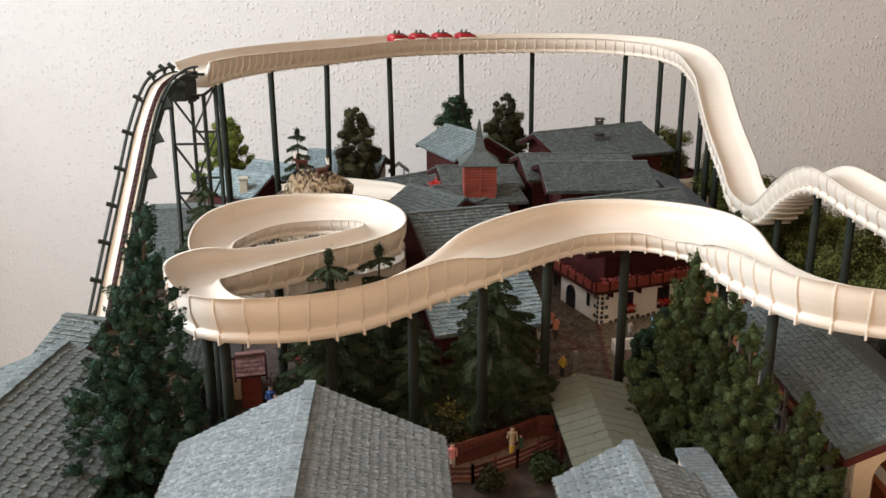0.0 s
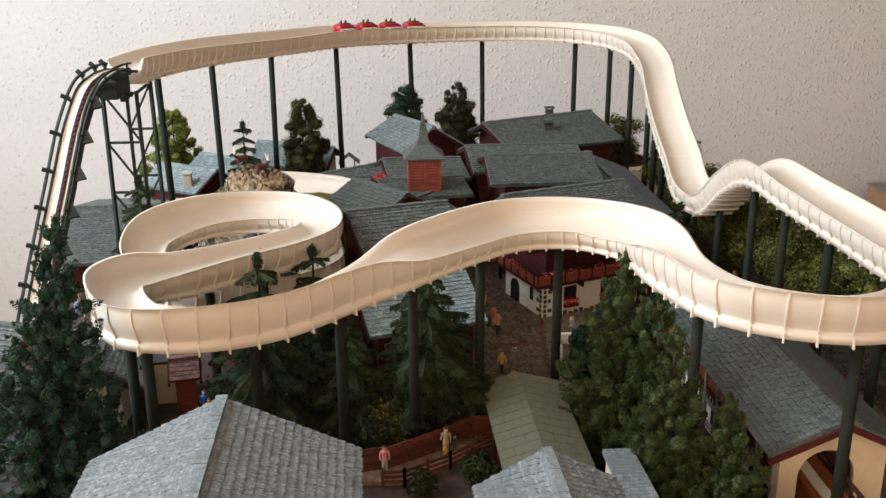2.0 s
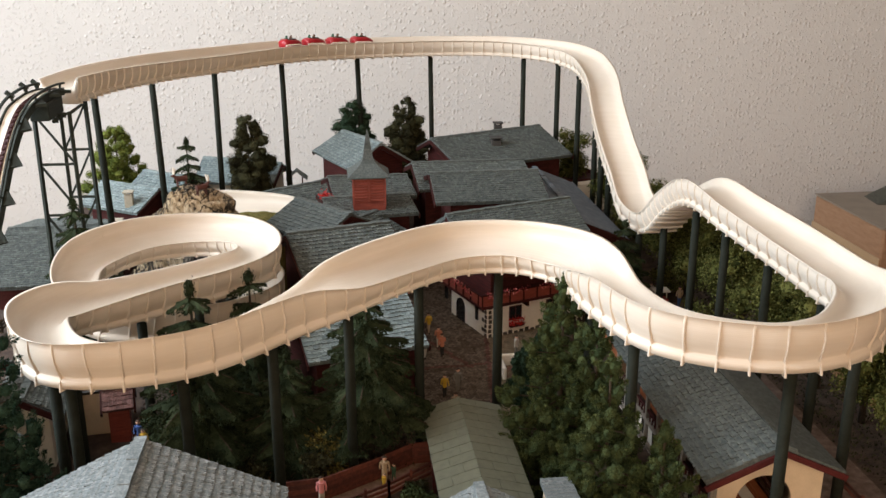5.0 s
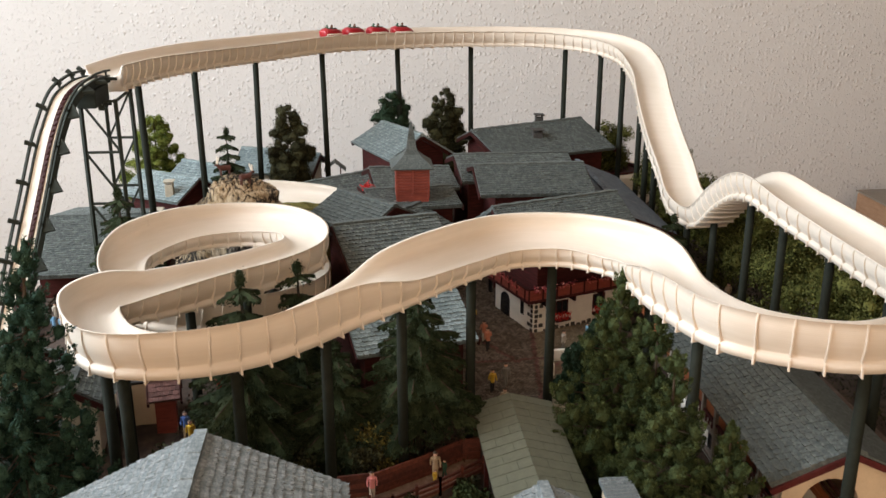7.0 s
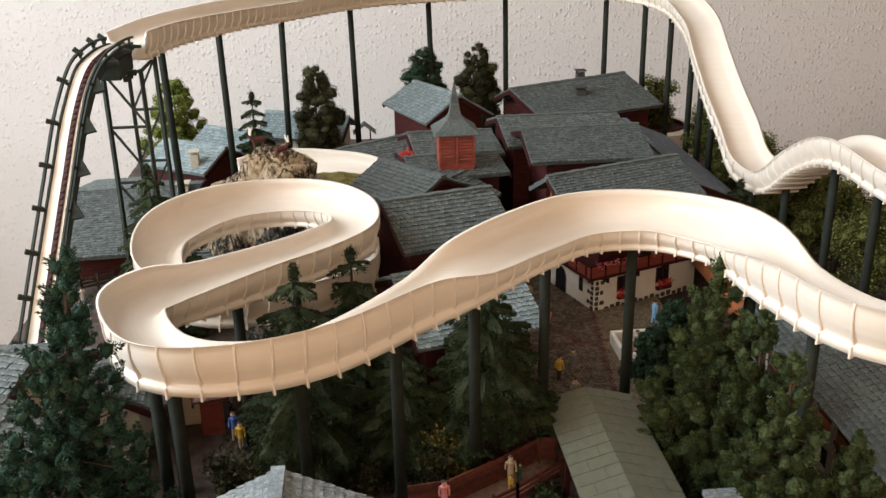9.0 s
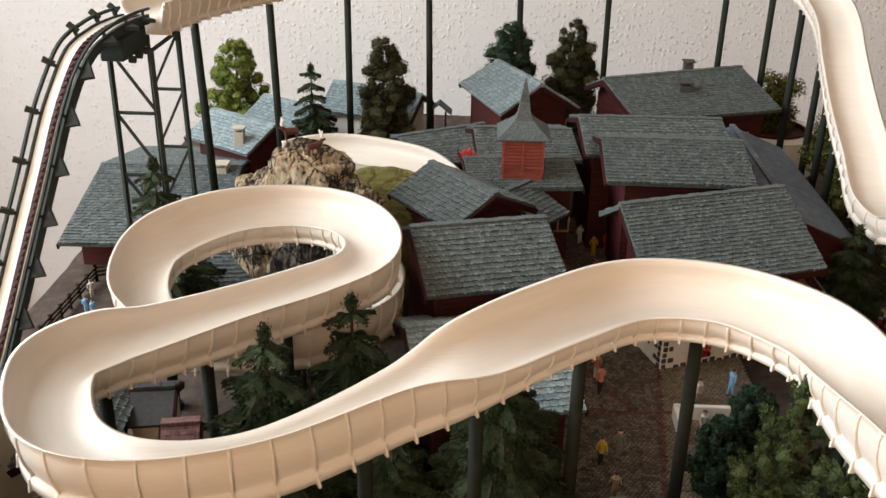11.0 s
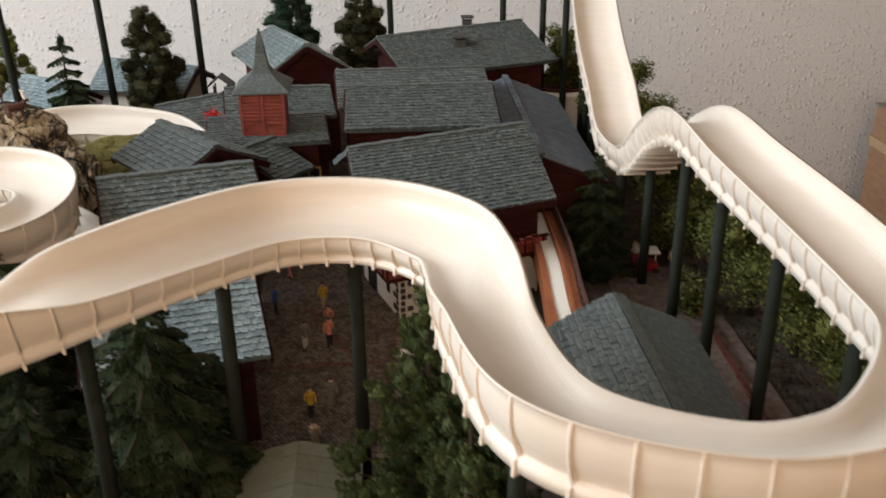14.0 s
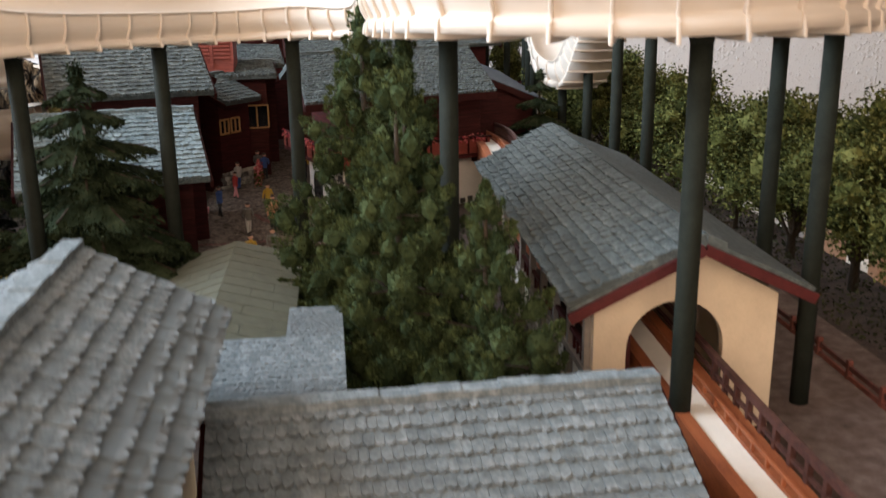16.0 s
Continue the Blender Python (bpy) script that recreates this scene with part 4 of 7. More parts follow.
def house(label, r1, r2, half, ez, wall_mat, roof_mat, name="timber_house", base=-0.003, row=0.0048, wide=0.0031, inset=0.012, end_in=0.009, singles=0, walls=True, sides=(1, -1), windows=(), group="", scale=0.0021, category="house", back=1.0, plain=False):
    root = thing(name, label, category, group=group)
    r1, r2 = Vector(r1), Vector(r2)
    d = r2 - r1
    d.z = 0
    d.normalize()
    n = Vector((-d.y, d.x, 0))
    if walls:
        gable_body(root, "wall", r1, r2, half, ez, base, wall_mat, inset, end_in, back)
    roof = part("roof", data_of("roof", [tuple(r1 + n * 0.001), tuple(r2 + n * 0.001), tuple(r2 - n * 0.001), tuple(r1 - n * 0.001), tuple(r1 - Vector((0, 0, 0.006))), tuple(r2 - Vector((0, 0, 0.006)))],
                                [(0, 1, 2, 3), (0, 4, 5, 1), (3, 2, 5, 4), (0, 3, 4), (1, 5, 2)], FASCIA), None, root)
    for s in sides:
        hf = half * (back if s > 0 else 1.0)
        e1, e2 = r1 + n * s * hf, r2 + n * s * hf
        e1.z = e2.z = ez + (r1.z - ez) * (1 - hf / half) * 0.4
        slope(roof, r1, r2, e2, e1, roof_mat, row, wide, singles=singles, scale=scale, plain=plain)
        for p, q, o in ((r1, e1, -d), (r2, e2, d)):
            bm = bmesh.new()
            dn = Vector((0, 0, -0.0034))
            beam(bm, p + o * 0.0008 + dn, q + o * 0.0008 + dn, 0.0016, 0.0048)
            part("bargeboard", bm, FASCIA, roof)
    if roof_mat is SHINGLE_NEAR:
        ridge_cap(roof, r1, r2, roof_mat, 0.0060, 0.011, 0.0036)
    else:
        ridge_cap(roof, r1, r2, roof_mat)
    for (u, z, w, h, s, kind) in windows:
        # u: along the ridge from r1, on the side s
        c = r1 + d * u + n * s * (half - inset)
        c.z = 0
        win = part("window" if kind != "door" else "door", data_of("w", [tuple(c + d * x + n * s * y + Vector((0, 0, zz))) for x, y, zz in
                   ((-w / 2, 0.0006, z), (w / 2, 0.0006, z), (w / 2, 0.0006, z + h), (-w / 2, 0.0006, z + h), (-w / 2, -0.001, z), (w / 2, -0.001, z), (w / 2, -0.001, z + h), (-w / 2, -0.001, z + h))],
                   [(0, 1, 2, 3), (7, 6, 5, 4), (0, 4, 5, 1), (1, 5, 6, 2), (2, 6, 7, 3), (3, 7, 4, 0)], GLASS_DARK), None, root, "dark pane")
        bm = bmesh.new()
        for (x0, z0, x1, z1) in ((-w / 2, z, -w / 2, z + h), (w / 2, z, w / 2, z + h), (-w / 2, z, w / 2, z), (-w / 2, z + h, w / 2, z + h), (0, z, 0, z + h)):
            beam(bm, c + d * x0 + n * s * 0.001 + Vector((0, 0, z0)), c + d * x1 + n * s * 0.001 + Vector((0, 0, z1)), 0.0014, 0.0014)
        part("frame", bm, OCHRE, win, "ochre wooden frame")
    return root

# ---------------------------------------------------------------- the houses of the village
STUCCO_GREY = surface("grey_stucco", tone((0.040, 0.037, 0.034), 0.7, 1.3), 0.85, 300, 1200, 0.3)
house("red-brown timber hall with grey-blue shingle roof by the helix", (0.008, 0.875, 0.131), (0.106, 0.904, 0.130), 0.056, 0.104, RED_WOOD, SHINGLE, windows=((0.03, 0.05, 0.02, 0.018, -1, "w"), (0.08, 0.05, 0.02, 0.018, -1, "w")))
house("low red-brown hut with pale blue-grey shingle roof by the plaza", (0.012, 0.792, 0.097), (0.112, 0.817, 0.097), 0.066, 0.066, RED_WOOD, SHINGLE_PALE, name="timber_hut", category="hut", row=0.0046, wide=0.0048)
house("long red timber house with grey shingle roof", (0.165, 1.093, 0.131), (0.293, 1.093, 0.131), 0.066, 0.113, RED_WOOD, SHINGLE, end_in=0.018, windows=((0.03, 0.07, 0.014, 0.018, -1, "w"), (0.07, 0.07, 0.014, 0.018, -1, "w"), (0.105, 0.07, 0.014, 0.018, -1, "w")))
house("timber house with grey shingle roof behind another", (0.152, 1.183, 0.123), (0.296, 1.192, 0.121), 0.062, 0.104, RED_WOOD, SHINGLE)
house("large timber house with grey shingle roof and chimney", (0.192, 1.334, 0.122), (0.362, 1.396, 0.125), 0.088, 0.098, RED_WOOD, SHINGLE, back=0.5, end_in=0.014, windows=((0.14, 0.055, 0.02, 0.016, -1, "w"), (0.05, 0.055, 0.02, 0.016, -1, "w")))
house("small red timber house with pale blue shingle roof", (0.070, 1.391, 0.126), (0.119, 1.268, 0.131), 0.047, 0.101, RED_WOOD, SHINGLE_PALE, windows=((0.10, 0.06, 0.018, 0.016, 1, "w"),))
house("timber church hall with grey shingle roof below the turret", (0.047, 1.170, 0.112), (0.146, 1.184, 0.108), 0.055, 0.095, RED_WOOD, SHINGLE, name="church_hall")
house("low timber wing with grey shingle roof", (0.040, 1.110, 0.1005), (0.143, 1.122, 0.0995), 0.057, 0.092, RED_WOOD, SHINGLE, sides=(-1, 1), windows=((0.085, 0.045, 0.02, 0.02, -1, "w"),))
house("low timber shed roofed with grey shingles", (-0.035, 1.236, 0.078), (0.058, 1.262, 0.087), 0.05, 0.062, RED_WOOD, SHINGLE, name="timber_hut", category="hut")
house("small timber house with steep grey shingle roof", (0.012, 1.047, 0.119), (0.070, 0.974, 0.119), 0.044, 0.098, RED_WOOD, SHINGLE)
annex = house("small timber annex with grey shingle roof and lattice windows", (0.074, 1.038, 0.094), (0.101, 1.073, 0.094), 0.045, 0.0755, RED_WOOD, SHINGLE, name="timber_annex", category="annex", sides=(-1,), back=0.4, end_in=0.004, windows=((0.009, 0.048, 0.010, 0.012, -1, "w"), (0.022, 0.048, 0.010, 0.012, -1, "w")))
BASE_STONE = surface("pale_field_stone", ((0.10, 0.09, 0.075), (0.30, 0.27, 0.22), (0.50, 0.46, 0.38)), 0.85, 300, 1200, 0.5, spec=0.15, by_object=0.4)
u_, n_ = Vector((0.611, 0.792, 0)), Vector((0.792, -0.611, 0))
for j in range(4):
    for i in range(9):
        p = Vector((0.074, 1.038, 0)) + u_ * (0.0025 + 0.0048 * i + (0.002 if j % 2 else 0)) + n_ * 0.0335
        bm = bmesh.new()
        box(bm, (-0.0021, -0.0012, 0.0), (0.0021, 0.0012, 0.0032), 0.0005)
        bmesh.ops.rotate(bm, cent=(0, 0, 0), matrix=Matrix.Rotation(math.atan2(u_.y, u_.x), 3, 'Z'), verts=bm.verts)
        bmesh.ops.translate(bm, vec=p + Vector((0, 0, 0.0005 + 0.0037 * j)), verts=bm.verts)
        part("base_stone", bm, BASE_STONE, annex)
house("long timber barn with smooth blue-grey sanded roof", (0.326, 1.262, 0.094), (0.324, 1.005, 0.094), 0.056, 0.071, RED_WOOD, SLATE_BLUE, plain=True)
house("red-brown timber cabin with pale blue shingle roof and chimney", (-0.247, 1.276, 0.090), (-0.165, 1.222, 0.090), 0.042, 0.069, RED_WOOD, SHINGLE_PALE, name="timber_cabin", category="cabin")
house("timber barn with grey shingle roof behind the cabin", (-0.21, 1.37, 0.081), (-0.14, 1.32, 0.081), 0.035, 0.062, RED_WOOD, SHINGLE_PALE, name="timber_barn", category="barn")
house("white-walled cabin with pale blue shingle roof far back", (-0.135, 1.43, 0.084), (-0.02, 1.40, 0.078), 0.045, 0.058, WHITE_PLASTER, SHINGLE_PALE, name="cabin", category="cabin")
house("open station barn with grey shingle roof beside the lift", (-0.335, 1.165, 0.062), (-0.19, 1.172, 0.062), 0.135, 0.034, RED_WOOD, SHINGLE, name="station_barn", category="barn", inset=0.03)
house("low hut with grey-green tiled roof under the track", (-0.196, 0.80, 0.062), (-0.187, 0.70, 0.062), 0.028, 0.045, WHITE_PLASTER, SHINGLE, name="hut", category="hut")
house("small tan plaster hut with smooth grey roof under the track", (-0.1685, 0.776, 0.052), (-0.1405, 0.781, 0.052), 0.026, 0.040, PLASTER, STUCCO_GREY, name="hut", category="hut", inset=0.002, end_in=0.003, plain=True)
house("grey roofed hut inside the helix", (-0.205, 0.99, 0.047), (-0.13, 1.0, 0.047), 0.05, 0.028, RED_WOOD, SHINGLE, name="hut", category="hut")
house("small red ticket booth with dull red tiled roof", (-0.1415, 0.752, 0.0425), (-0.1175, 0.756, 0.0425), 0.016, 0.030, RED_BRIGHT, SHINGLE_RED, name="ticket_booth", category="booth", row=0.0042, wide=0.0036, inset=0.004, end_in=0.004, scale=0.0013)


def chimney(at, w, h, mat):
    root = thing("chimney", "square plastered chimney with a small cap on the roof", "chimney", at)
    bm = bmesh.new()
    box(bm, (-w / 2, -w / 2, -0.012), (w / 2, w / 2, h), 0.0004)
    part("chimney_shaft", bm, mat, root)
    for sx in (-1, 1):
        for sy in (-1, 1):
            bm = bmesh.new()
            box(bm, (sx * w * 0.4 - 0.0007, sy * w * 0.4 - 0.0007, h), (sx * w * 0.4 + 0.0007, sy * w * 0.4 + 0.0007, h + 0.003))
            part("cap_foot", bm, mat, root)
    bm = bmesh.new()
    box(bm, (-w * 0.65, -w * 0.65, h + 0.003), (w * 0.65, w * 0.65, h + 0.0045), 0.0003)
    part("cap", bm, mat, root)


chimney((0.284, 1.328, 0.108), 0.013, 0.012, STUCCO_GREY)
chimney((0.297, 1.385, 0.118), 0.011, 0.012, STUCCO_GREY)
CHIMNEY_BEIGE = surface("beige_stucco", tone((0.34, 0.30, 0.23), 0.8, 1.15), 0.85, 300, 1200, 0.3)
chimney((-0.200, 1.207, 0.079), 0.010, 0.010, CHIMNEY_BEIGE)
chimney((-0.208, 1.160, 0.054), 0.012, 0.012, CHIMNEY_BEIGE)
chimney((-0.222, 1.075, 0.045), 0.012, 0.013, CHIMNEY_BEIGE)

# bell turret
turret = thing("bell_turret", "brick-red louvred bell turret with grey shingled spire", "turret", (0.094, 1.092, 0.0))
bm = bmesh.new()
box(bm, (-0.0185, -0.0185, 0.085), (0.0185, 0.0185, 0.135), 0.0006)
part("body", bm, RED_BRIGHT, turret)
for k in range(8):
    for s in (-1, 1):
        bm = bmesh.new()
        z = 0.1065 + k * 0.0033
        box(bm, (s * 0.009 - 0.007, -0.0205, z), (s * 0.009 + 0.007, -0.0186, z + 0.0019), 0.0002)
        part("louvre", bm, RED_BRIGHT, turret)
for x in (-0.0178, 0.0, 0.0178):
    bm = bmesh.new()
    box(bm, (x - 0.0012, -0.0205, 0.1), (x + 0.0012, -0.0186, 0.134))
    part("mullion", bm, RED_BRIGHT, turret)
cap_root = part("spire_roof", data_of("spire_roof", [(-0.022, -0.022, 0.134), (0.022, -0.022, 0.134), (0.022, 0.022, 0.134), (-0.022, 0.022, 0.134), (0, 0, 0.15)], [(0, 1, 4), (1, 2, 4), (2, 3, 4), (3, 0, 4), (3, 2, 1, 0)], SHINGLE), None, turret)
cv, cf = [], []
LEVEL = [(0.0240, 0.1335), (0.0185, 0.1380), (0.0132, 0.1422), (0.0088, 0.1464), (0.0062, 0.1508), (0.0051, 0.156), (0.0041, 0.163), (0.0031, 0.170), (0.0019, 0.177), (0.0006, 0.1835)]
for k in range(len(LEVEL) - 1):
    (w0, z0), (w1, z1) = LEVEL[k], LEVEL[k + 1]
    o = len(cv)
    for w, z in ((w0, z0 + 0.0012), (w1, z1 + 0.0012), (w0, z0)):
        cv += [(-w, -w, z), (w, -w, z), (w, w, z), (-w, w, z)]
    for j in range(4):
        j2 = (j + 1) % 4
        cf += [(o + j, o + j2, o + 4 + j2, o + 4 + j), (o + 8 + j, o + 8 + j2, o + j2, o + j)]
part("shingle_skin", data_of("shingle_courses", cv, cf, SHINGLE), None, cap_root)

# guest house on the plaza: white base with stone quoins, red timber storey and balconies with flowers
inn = thing("guest_house", "guest house with white base, red timber balconies and flower boxes", "house")
ang = math.radians(20)
IC = Vector((0.204, 0.909, 0))


def inn_box(name, u0, u1, v0, v1, z0, z1, mat, label="", bevel=0.0004):
    bm = bmesh.new()
    box(bm, (u0, v0, z0), (u1, v1, z1), bevel, Matrix.Translation(IC) @ Matrix.Rotation(ang, 4, 'Z'))
    return part(name, bm, mat, inn, label)


inn_box("base_wall", 0, 0.118, 0, 0.080, -0.003, 0.038, WHITE_PLASTER, "white plastered base")
inn_box("upper_wall", 0.004, 0.117, 0.001, 0.079, 0.0382, 0.096, RED_WOOD)
inn_box("balcony_floor", -0.014, 0.118, -0.013, 0.10, 0.0385, 0.0415, RED_WOOD)
inn_box("balcony_parapet", -0.014, 0.118, -0.013, -0.0115, 0.0418, 0.053, RED_BRIGHT)
inn_box("balcony_parapet", -0.014, -0.0125, -0.0112, 0.10, 0.0418, 0.053, RED_BRIGHT)
inn_box("handrail", -0.0155, 0.119, -0.0142, -0.0105, 0.0531, 0.0546, FASCIA)
inn_box("handrail", -0.0155, -0.0115, -0.0104, 0.101, 0.0531, 0.0546, FASCIA)
for k in range(9):
    inn_box("baluster", -0.0145 + k * 0.016, -0.013 + k * 0.016, -0.0145, -0.0132, 0.0418, 0.053, FASCIA)
for k in range(7):
    inn_box("baluster", -0.0155, -0.0142, -0.008 + k * 0.016, -0.0065 + k * 0.016, 0.0418, 0.053, FASCIA)
for k in range(4):
    inn_box("corbel", 0.006 + k * 0.034, 0.0085 + k * 0.034, -0.012, 0.0, 0.033, 0.0384, FASCIA)
for u, v0 in ((0.033, -0.0006), (0.078, -0.0006)):
    win = inn_box("window", u - 0.0065, u + 0.0065, -0.0007, 0.001, 0.016, 0.031, GLASS_DARK, "dark window pane", 0)
    inn_box("window_frame", u - 0.0075, u - 0.0062, -0.0012, 0.0005, 0.0155, 0.0315, RED_WOOD)
    inn_box("window_frame", u + 0.0062, u + 0.0075, -0.0012, 0.0005, 0.0155, 0.0315, RED_WOOD)
    inn_box("window_frame", u - 0.006, u + 0.006, -0.0012, 0.0005, 0.0305, 0.0315, RED_WOOD)
    inn_box("window_frame", u - 0.0006, u + 0.0006, -0.0012, 0.0005, 0.0162, 0.030, RED_WOOD)
for v in (0.022, 0.092):
    inn_box("window", -0.0007, 0.001, v - 0.003, v + 0.003, 0.014, 0.028, GLASS_DARK, "dark window pane", 0)
# arched door on the side wall
bm = bmesh.new()
arc = [(-0.009, 0.0), (0.009, 0.0)] + [(0.009 * math.cos(q), 0.017 + 0.009 * math.sin(q)) for q in np.linspace(0, math.pi, 9)]
fa = [bm.verts.new((-0.0012, 0.057 + y, z)) for y, z in arc]
bm.faces.new(fa)
ex = bmesh.ops.extrude_face_region(bm, geom=list(bm.faces))
for g in ex["geom"]:
    if isinstance(g, bmesh.types.BMVert):
        g.co.x += 0.002
bmesh.ops.transform(bm, matrix=Matrix.Translation(IC) @ Matrix.Rotation(ang, 4, 'Z'), verts=bm.verts)
part("door", bm, GLASS_DARK, inn, "dark arched doorway")
# quoin stones
for k in range(7):
    for side in (0, 1):
        for j in range(2 if k % 2 else 1):
            a0 = 0.0008 + j * 0.0055
            s0, s1 = a0 + float(rng.uniform(0, 0.0008)), a0 + float(rng.uniform(0.0036, 0.0048))
            z0 = 0.001 + k * 0.0052
            if side:
                inn_box("quoin_stone", s0, s1, -0.0009, 0.0003, z0, z0 + 0.0038, STONE_DARK, "", 0.0003)
            else:
                inn_box("quoin_stone", -0.0009, 0.0003, s0, s1, z0, z0 + 0.0038, STONE_DARK, "", 0.0003)
for k in range(16):
    u = 0.012 + k * 0.0066
    inn_box("plinth_stone", u, u + 0.0045, -0.0009, 0.0003, 0.0, 0.003 + 0.001 * (k % 3), STONE_DARK, "", 0.0003)


def flakes(name, centres, size, mat, parent, label="", flat=0.0, seed=1, kind="", axes=None, narrow=0.55, index=None):
    """Many small leaf flakes, each a bent diamond of two triangles, around the centres (x, y, z); axes point the needles."""
    r = np.random.default_rng(seed)
    c = np.asarray(centres, dtype=float)
    n = len(c)
    a = r.normal(size=(n, 3))
    a[:, 2] *= 1 - flat
    if axes is not None:
        a = a * 0.32 + np.asarray(axes)
    a /= np.linalg.norm(a, axis=1)[:, None]
    b = np.cross(a, r.normal(size=(n, 3)))
    b /= np.linalg.norm(b, axis=1)[:, None]
    nn = np.cross(a, b)
    s = size * r.uniform(0.6, 1.35, n)[:, None]
    v = np.stack([c - a * s, c + b * s * narrow + nn * s * 0.2, c + a * s, c - b * s * narrow + nn * s * 0.2], 1).reshape(-1, 3)
    f = np.arange(n * 4).reshape(n, 4)
    faces = np.stack([f[:, [0, 1, 3]], f[:, [1, 2, 3]]], 1).reshape(-1, 3)
    me = bpy.data.meshes.new(name)
    me.vertices.add(len(v)), me.vertices.foreach_set("co", v.astype(np.float32).ravel())
    me.loops.add(faces.size), me.loops.foreach_set("vertex_index", faces.astype(np.int32).ravel())
    me.polygons.add(len(faces)), me.polygons.foreach_set("loop_start", np.arange(0, faces.size, 3, dtype=np.int32))
    for mt in (mat if isinstance(mat, (list, tuple)) else [mat]):
        me.materials.append(mt)
    if index is not None:
        me.polygons.foreach_set("material_index", np.repeat(np.asarray(index, dtype=np.int32), 2))
    me.update(calc_edges=True)
    ob = part(name, me, None, parent, label)
    if kind:
        ob["kind"] = kind
    return ob


for (u0, u1, v0, v1) in ((-0.012, 0.04, -0.018, -0.0145), (0.052, 0.112, -0.018, -0.0145), (-0.0195, -0.016, 0.0, 0.09)):
    pts = rng.uniform((u0, v0, 0.051), (u1, v1, 0.0575), (150, 3))
    M3 = np.array(Matrix.Translation(IC) @ Matrix.Rotation(ang, 4, 'Z'))
    flakes("flower_box", pts @ M3[:3, :3].T + M3[:3, 3], 0.0011, FLOWER_PINK, inn, "pink and red flowers along the balcony", seed=int(abs(u0) * 1e4))
for u in (0.033, 0.078):
    inn_box("flower_trough", u - 0.0085, u + 0.0085, -0.0055, -0.0013, 0.0095, 0.0125, RED_WOOD)
    pts = rng.uniform((u - 0.009, -0.0068, 0.012), (u + 0.009, -0.0018, 0.0195), (170, 3))
    flakes("window_bouquet", pts @ M3[:3, :3].T + M3[:3, 3], 0.0012, FLOWER_RED, inn, "red flowers under a window", seed=5)
roof = part("roof", data_of("roof", [(0.169, 0.969, 0.112), (0.314, 1.022, 0.112), (0.314, 1.022, 0.108), (0.169, 0.969, 0.108)], [(0, 1, 2, 3)], FASCIA), None, inn)
slope(roof, (0.169, 0.967, 0.1165), (0.313, 1.020, 0.1165), (0.321, 0.917, 0.091), (0.180, 0.867, 0.091), SHINGLE, 0.0048, 0.0031, scale=0.0021)
slope(roof, (0.169, 0.967, 0.1165), (0.313, 1.020, 0.1165), (0.300, 1.046, 0.098), (0.156, 0.993, 0.098), SHINGLE, 0.0048, 0.0031, scale=0.0021)
ridge_cap(roof, (0.169, 0.967, 0.1165), (0.313, 1.020, 0.1165), SHINGLE)
for p, q in (((0.169, 0.967, 0.113), (0.180, 0.867, 0.0875)), ((0.313, 1.020, 0.113), (0.321, 0.917, 0.0875)), ((0.180, 0.8665, 0.0885), (0.321, 0.9165, 0.0885))):
    bar_part("bargeboard", p, q, 0.0016, 0.005, FASCIA, roof)

# ---------------------------------------------------------------- the three roofs in front
house("front house with weathered grey shingle roof and ridge cap", (-0.049, 0.466, 0.1495), (-0.049, 0.215, 0.1505), 0.071, 0.1155, PLASTER, SHINGLE_NEAR, name="front_house", row=0.0048, wide=0.0018, singles=150, scale=0.0022)
house("front house with pale weathered shingle roof and broad ridge", (0.1265, 0.476, 0.1035), (0.1285, 0.235, 0.1045), 0.041, 0.0815, PLASTER, SHINGLE_NEAR, name="front_house", row=0.0060, wide=0.0046, singles=150, scale=0.0026)
house("low front house with pale shingle roof and tiled ridge", (0.1625, 0.4535, 0.060), (0.2925, 0.4600, 0.060), 0.070, 0.030, PLASTER, SHINGLE_NEAR, name="front_house", row=0.0056, wide=0.0031, singles=300, scale=0.0022, end_in=0.006, sides=(-1,))
lean = thing("lean_to_roof", "pale shingled lean-to roof behind the low front house", "roof")
slope(lean, (0.1805, 0.557, 0.0535), (0.2005, 0.557, 0.0535), (0.2010, 0.527, 0.0535), (0.1805, 0.527, 0.0535), SHINGLE_NEAR, 0.0040, 0.0021, singles=60, scale=0.0009)
slope(lean, (0.1560, 0.5265, 0.0535), (0.2010, 0.5265, 0.0535), (0.2015, 0.462, 0.0545), (0.1600, 0.462, 0.0545), SHINGLE_NEAR, 0.0040, 0.0021, singles=120, scale=0.0009)
bm = bmesh.new()
box(bm, (0.182, 0.475, -0.003), (0.198, 0.553, 0.0503), 0.0005)
part("wall", bm, PLASTER, lean)
house("house with grey tiled roof and red eaves beside a tall tree", (-0.232, 0.622, 0.112), (-0.262, 0.40, 0.112), 0.075, 0.078, PLASTER, SHINGLE_STATION, name="front_house", row=0.0062, wide=0.0056, singles=120, scale=0.0022)
house("low side building with grey slatted roof", (-0.262, 0.705, 0.100), (-0.225, 0.690, 0.100), 0.06, 0.072, PLASTER, SHINGLE, name="hut", category="hut")

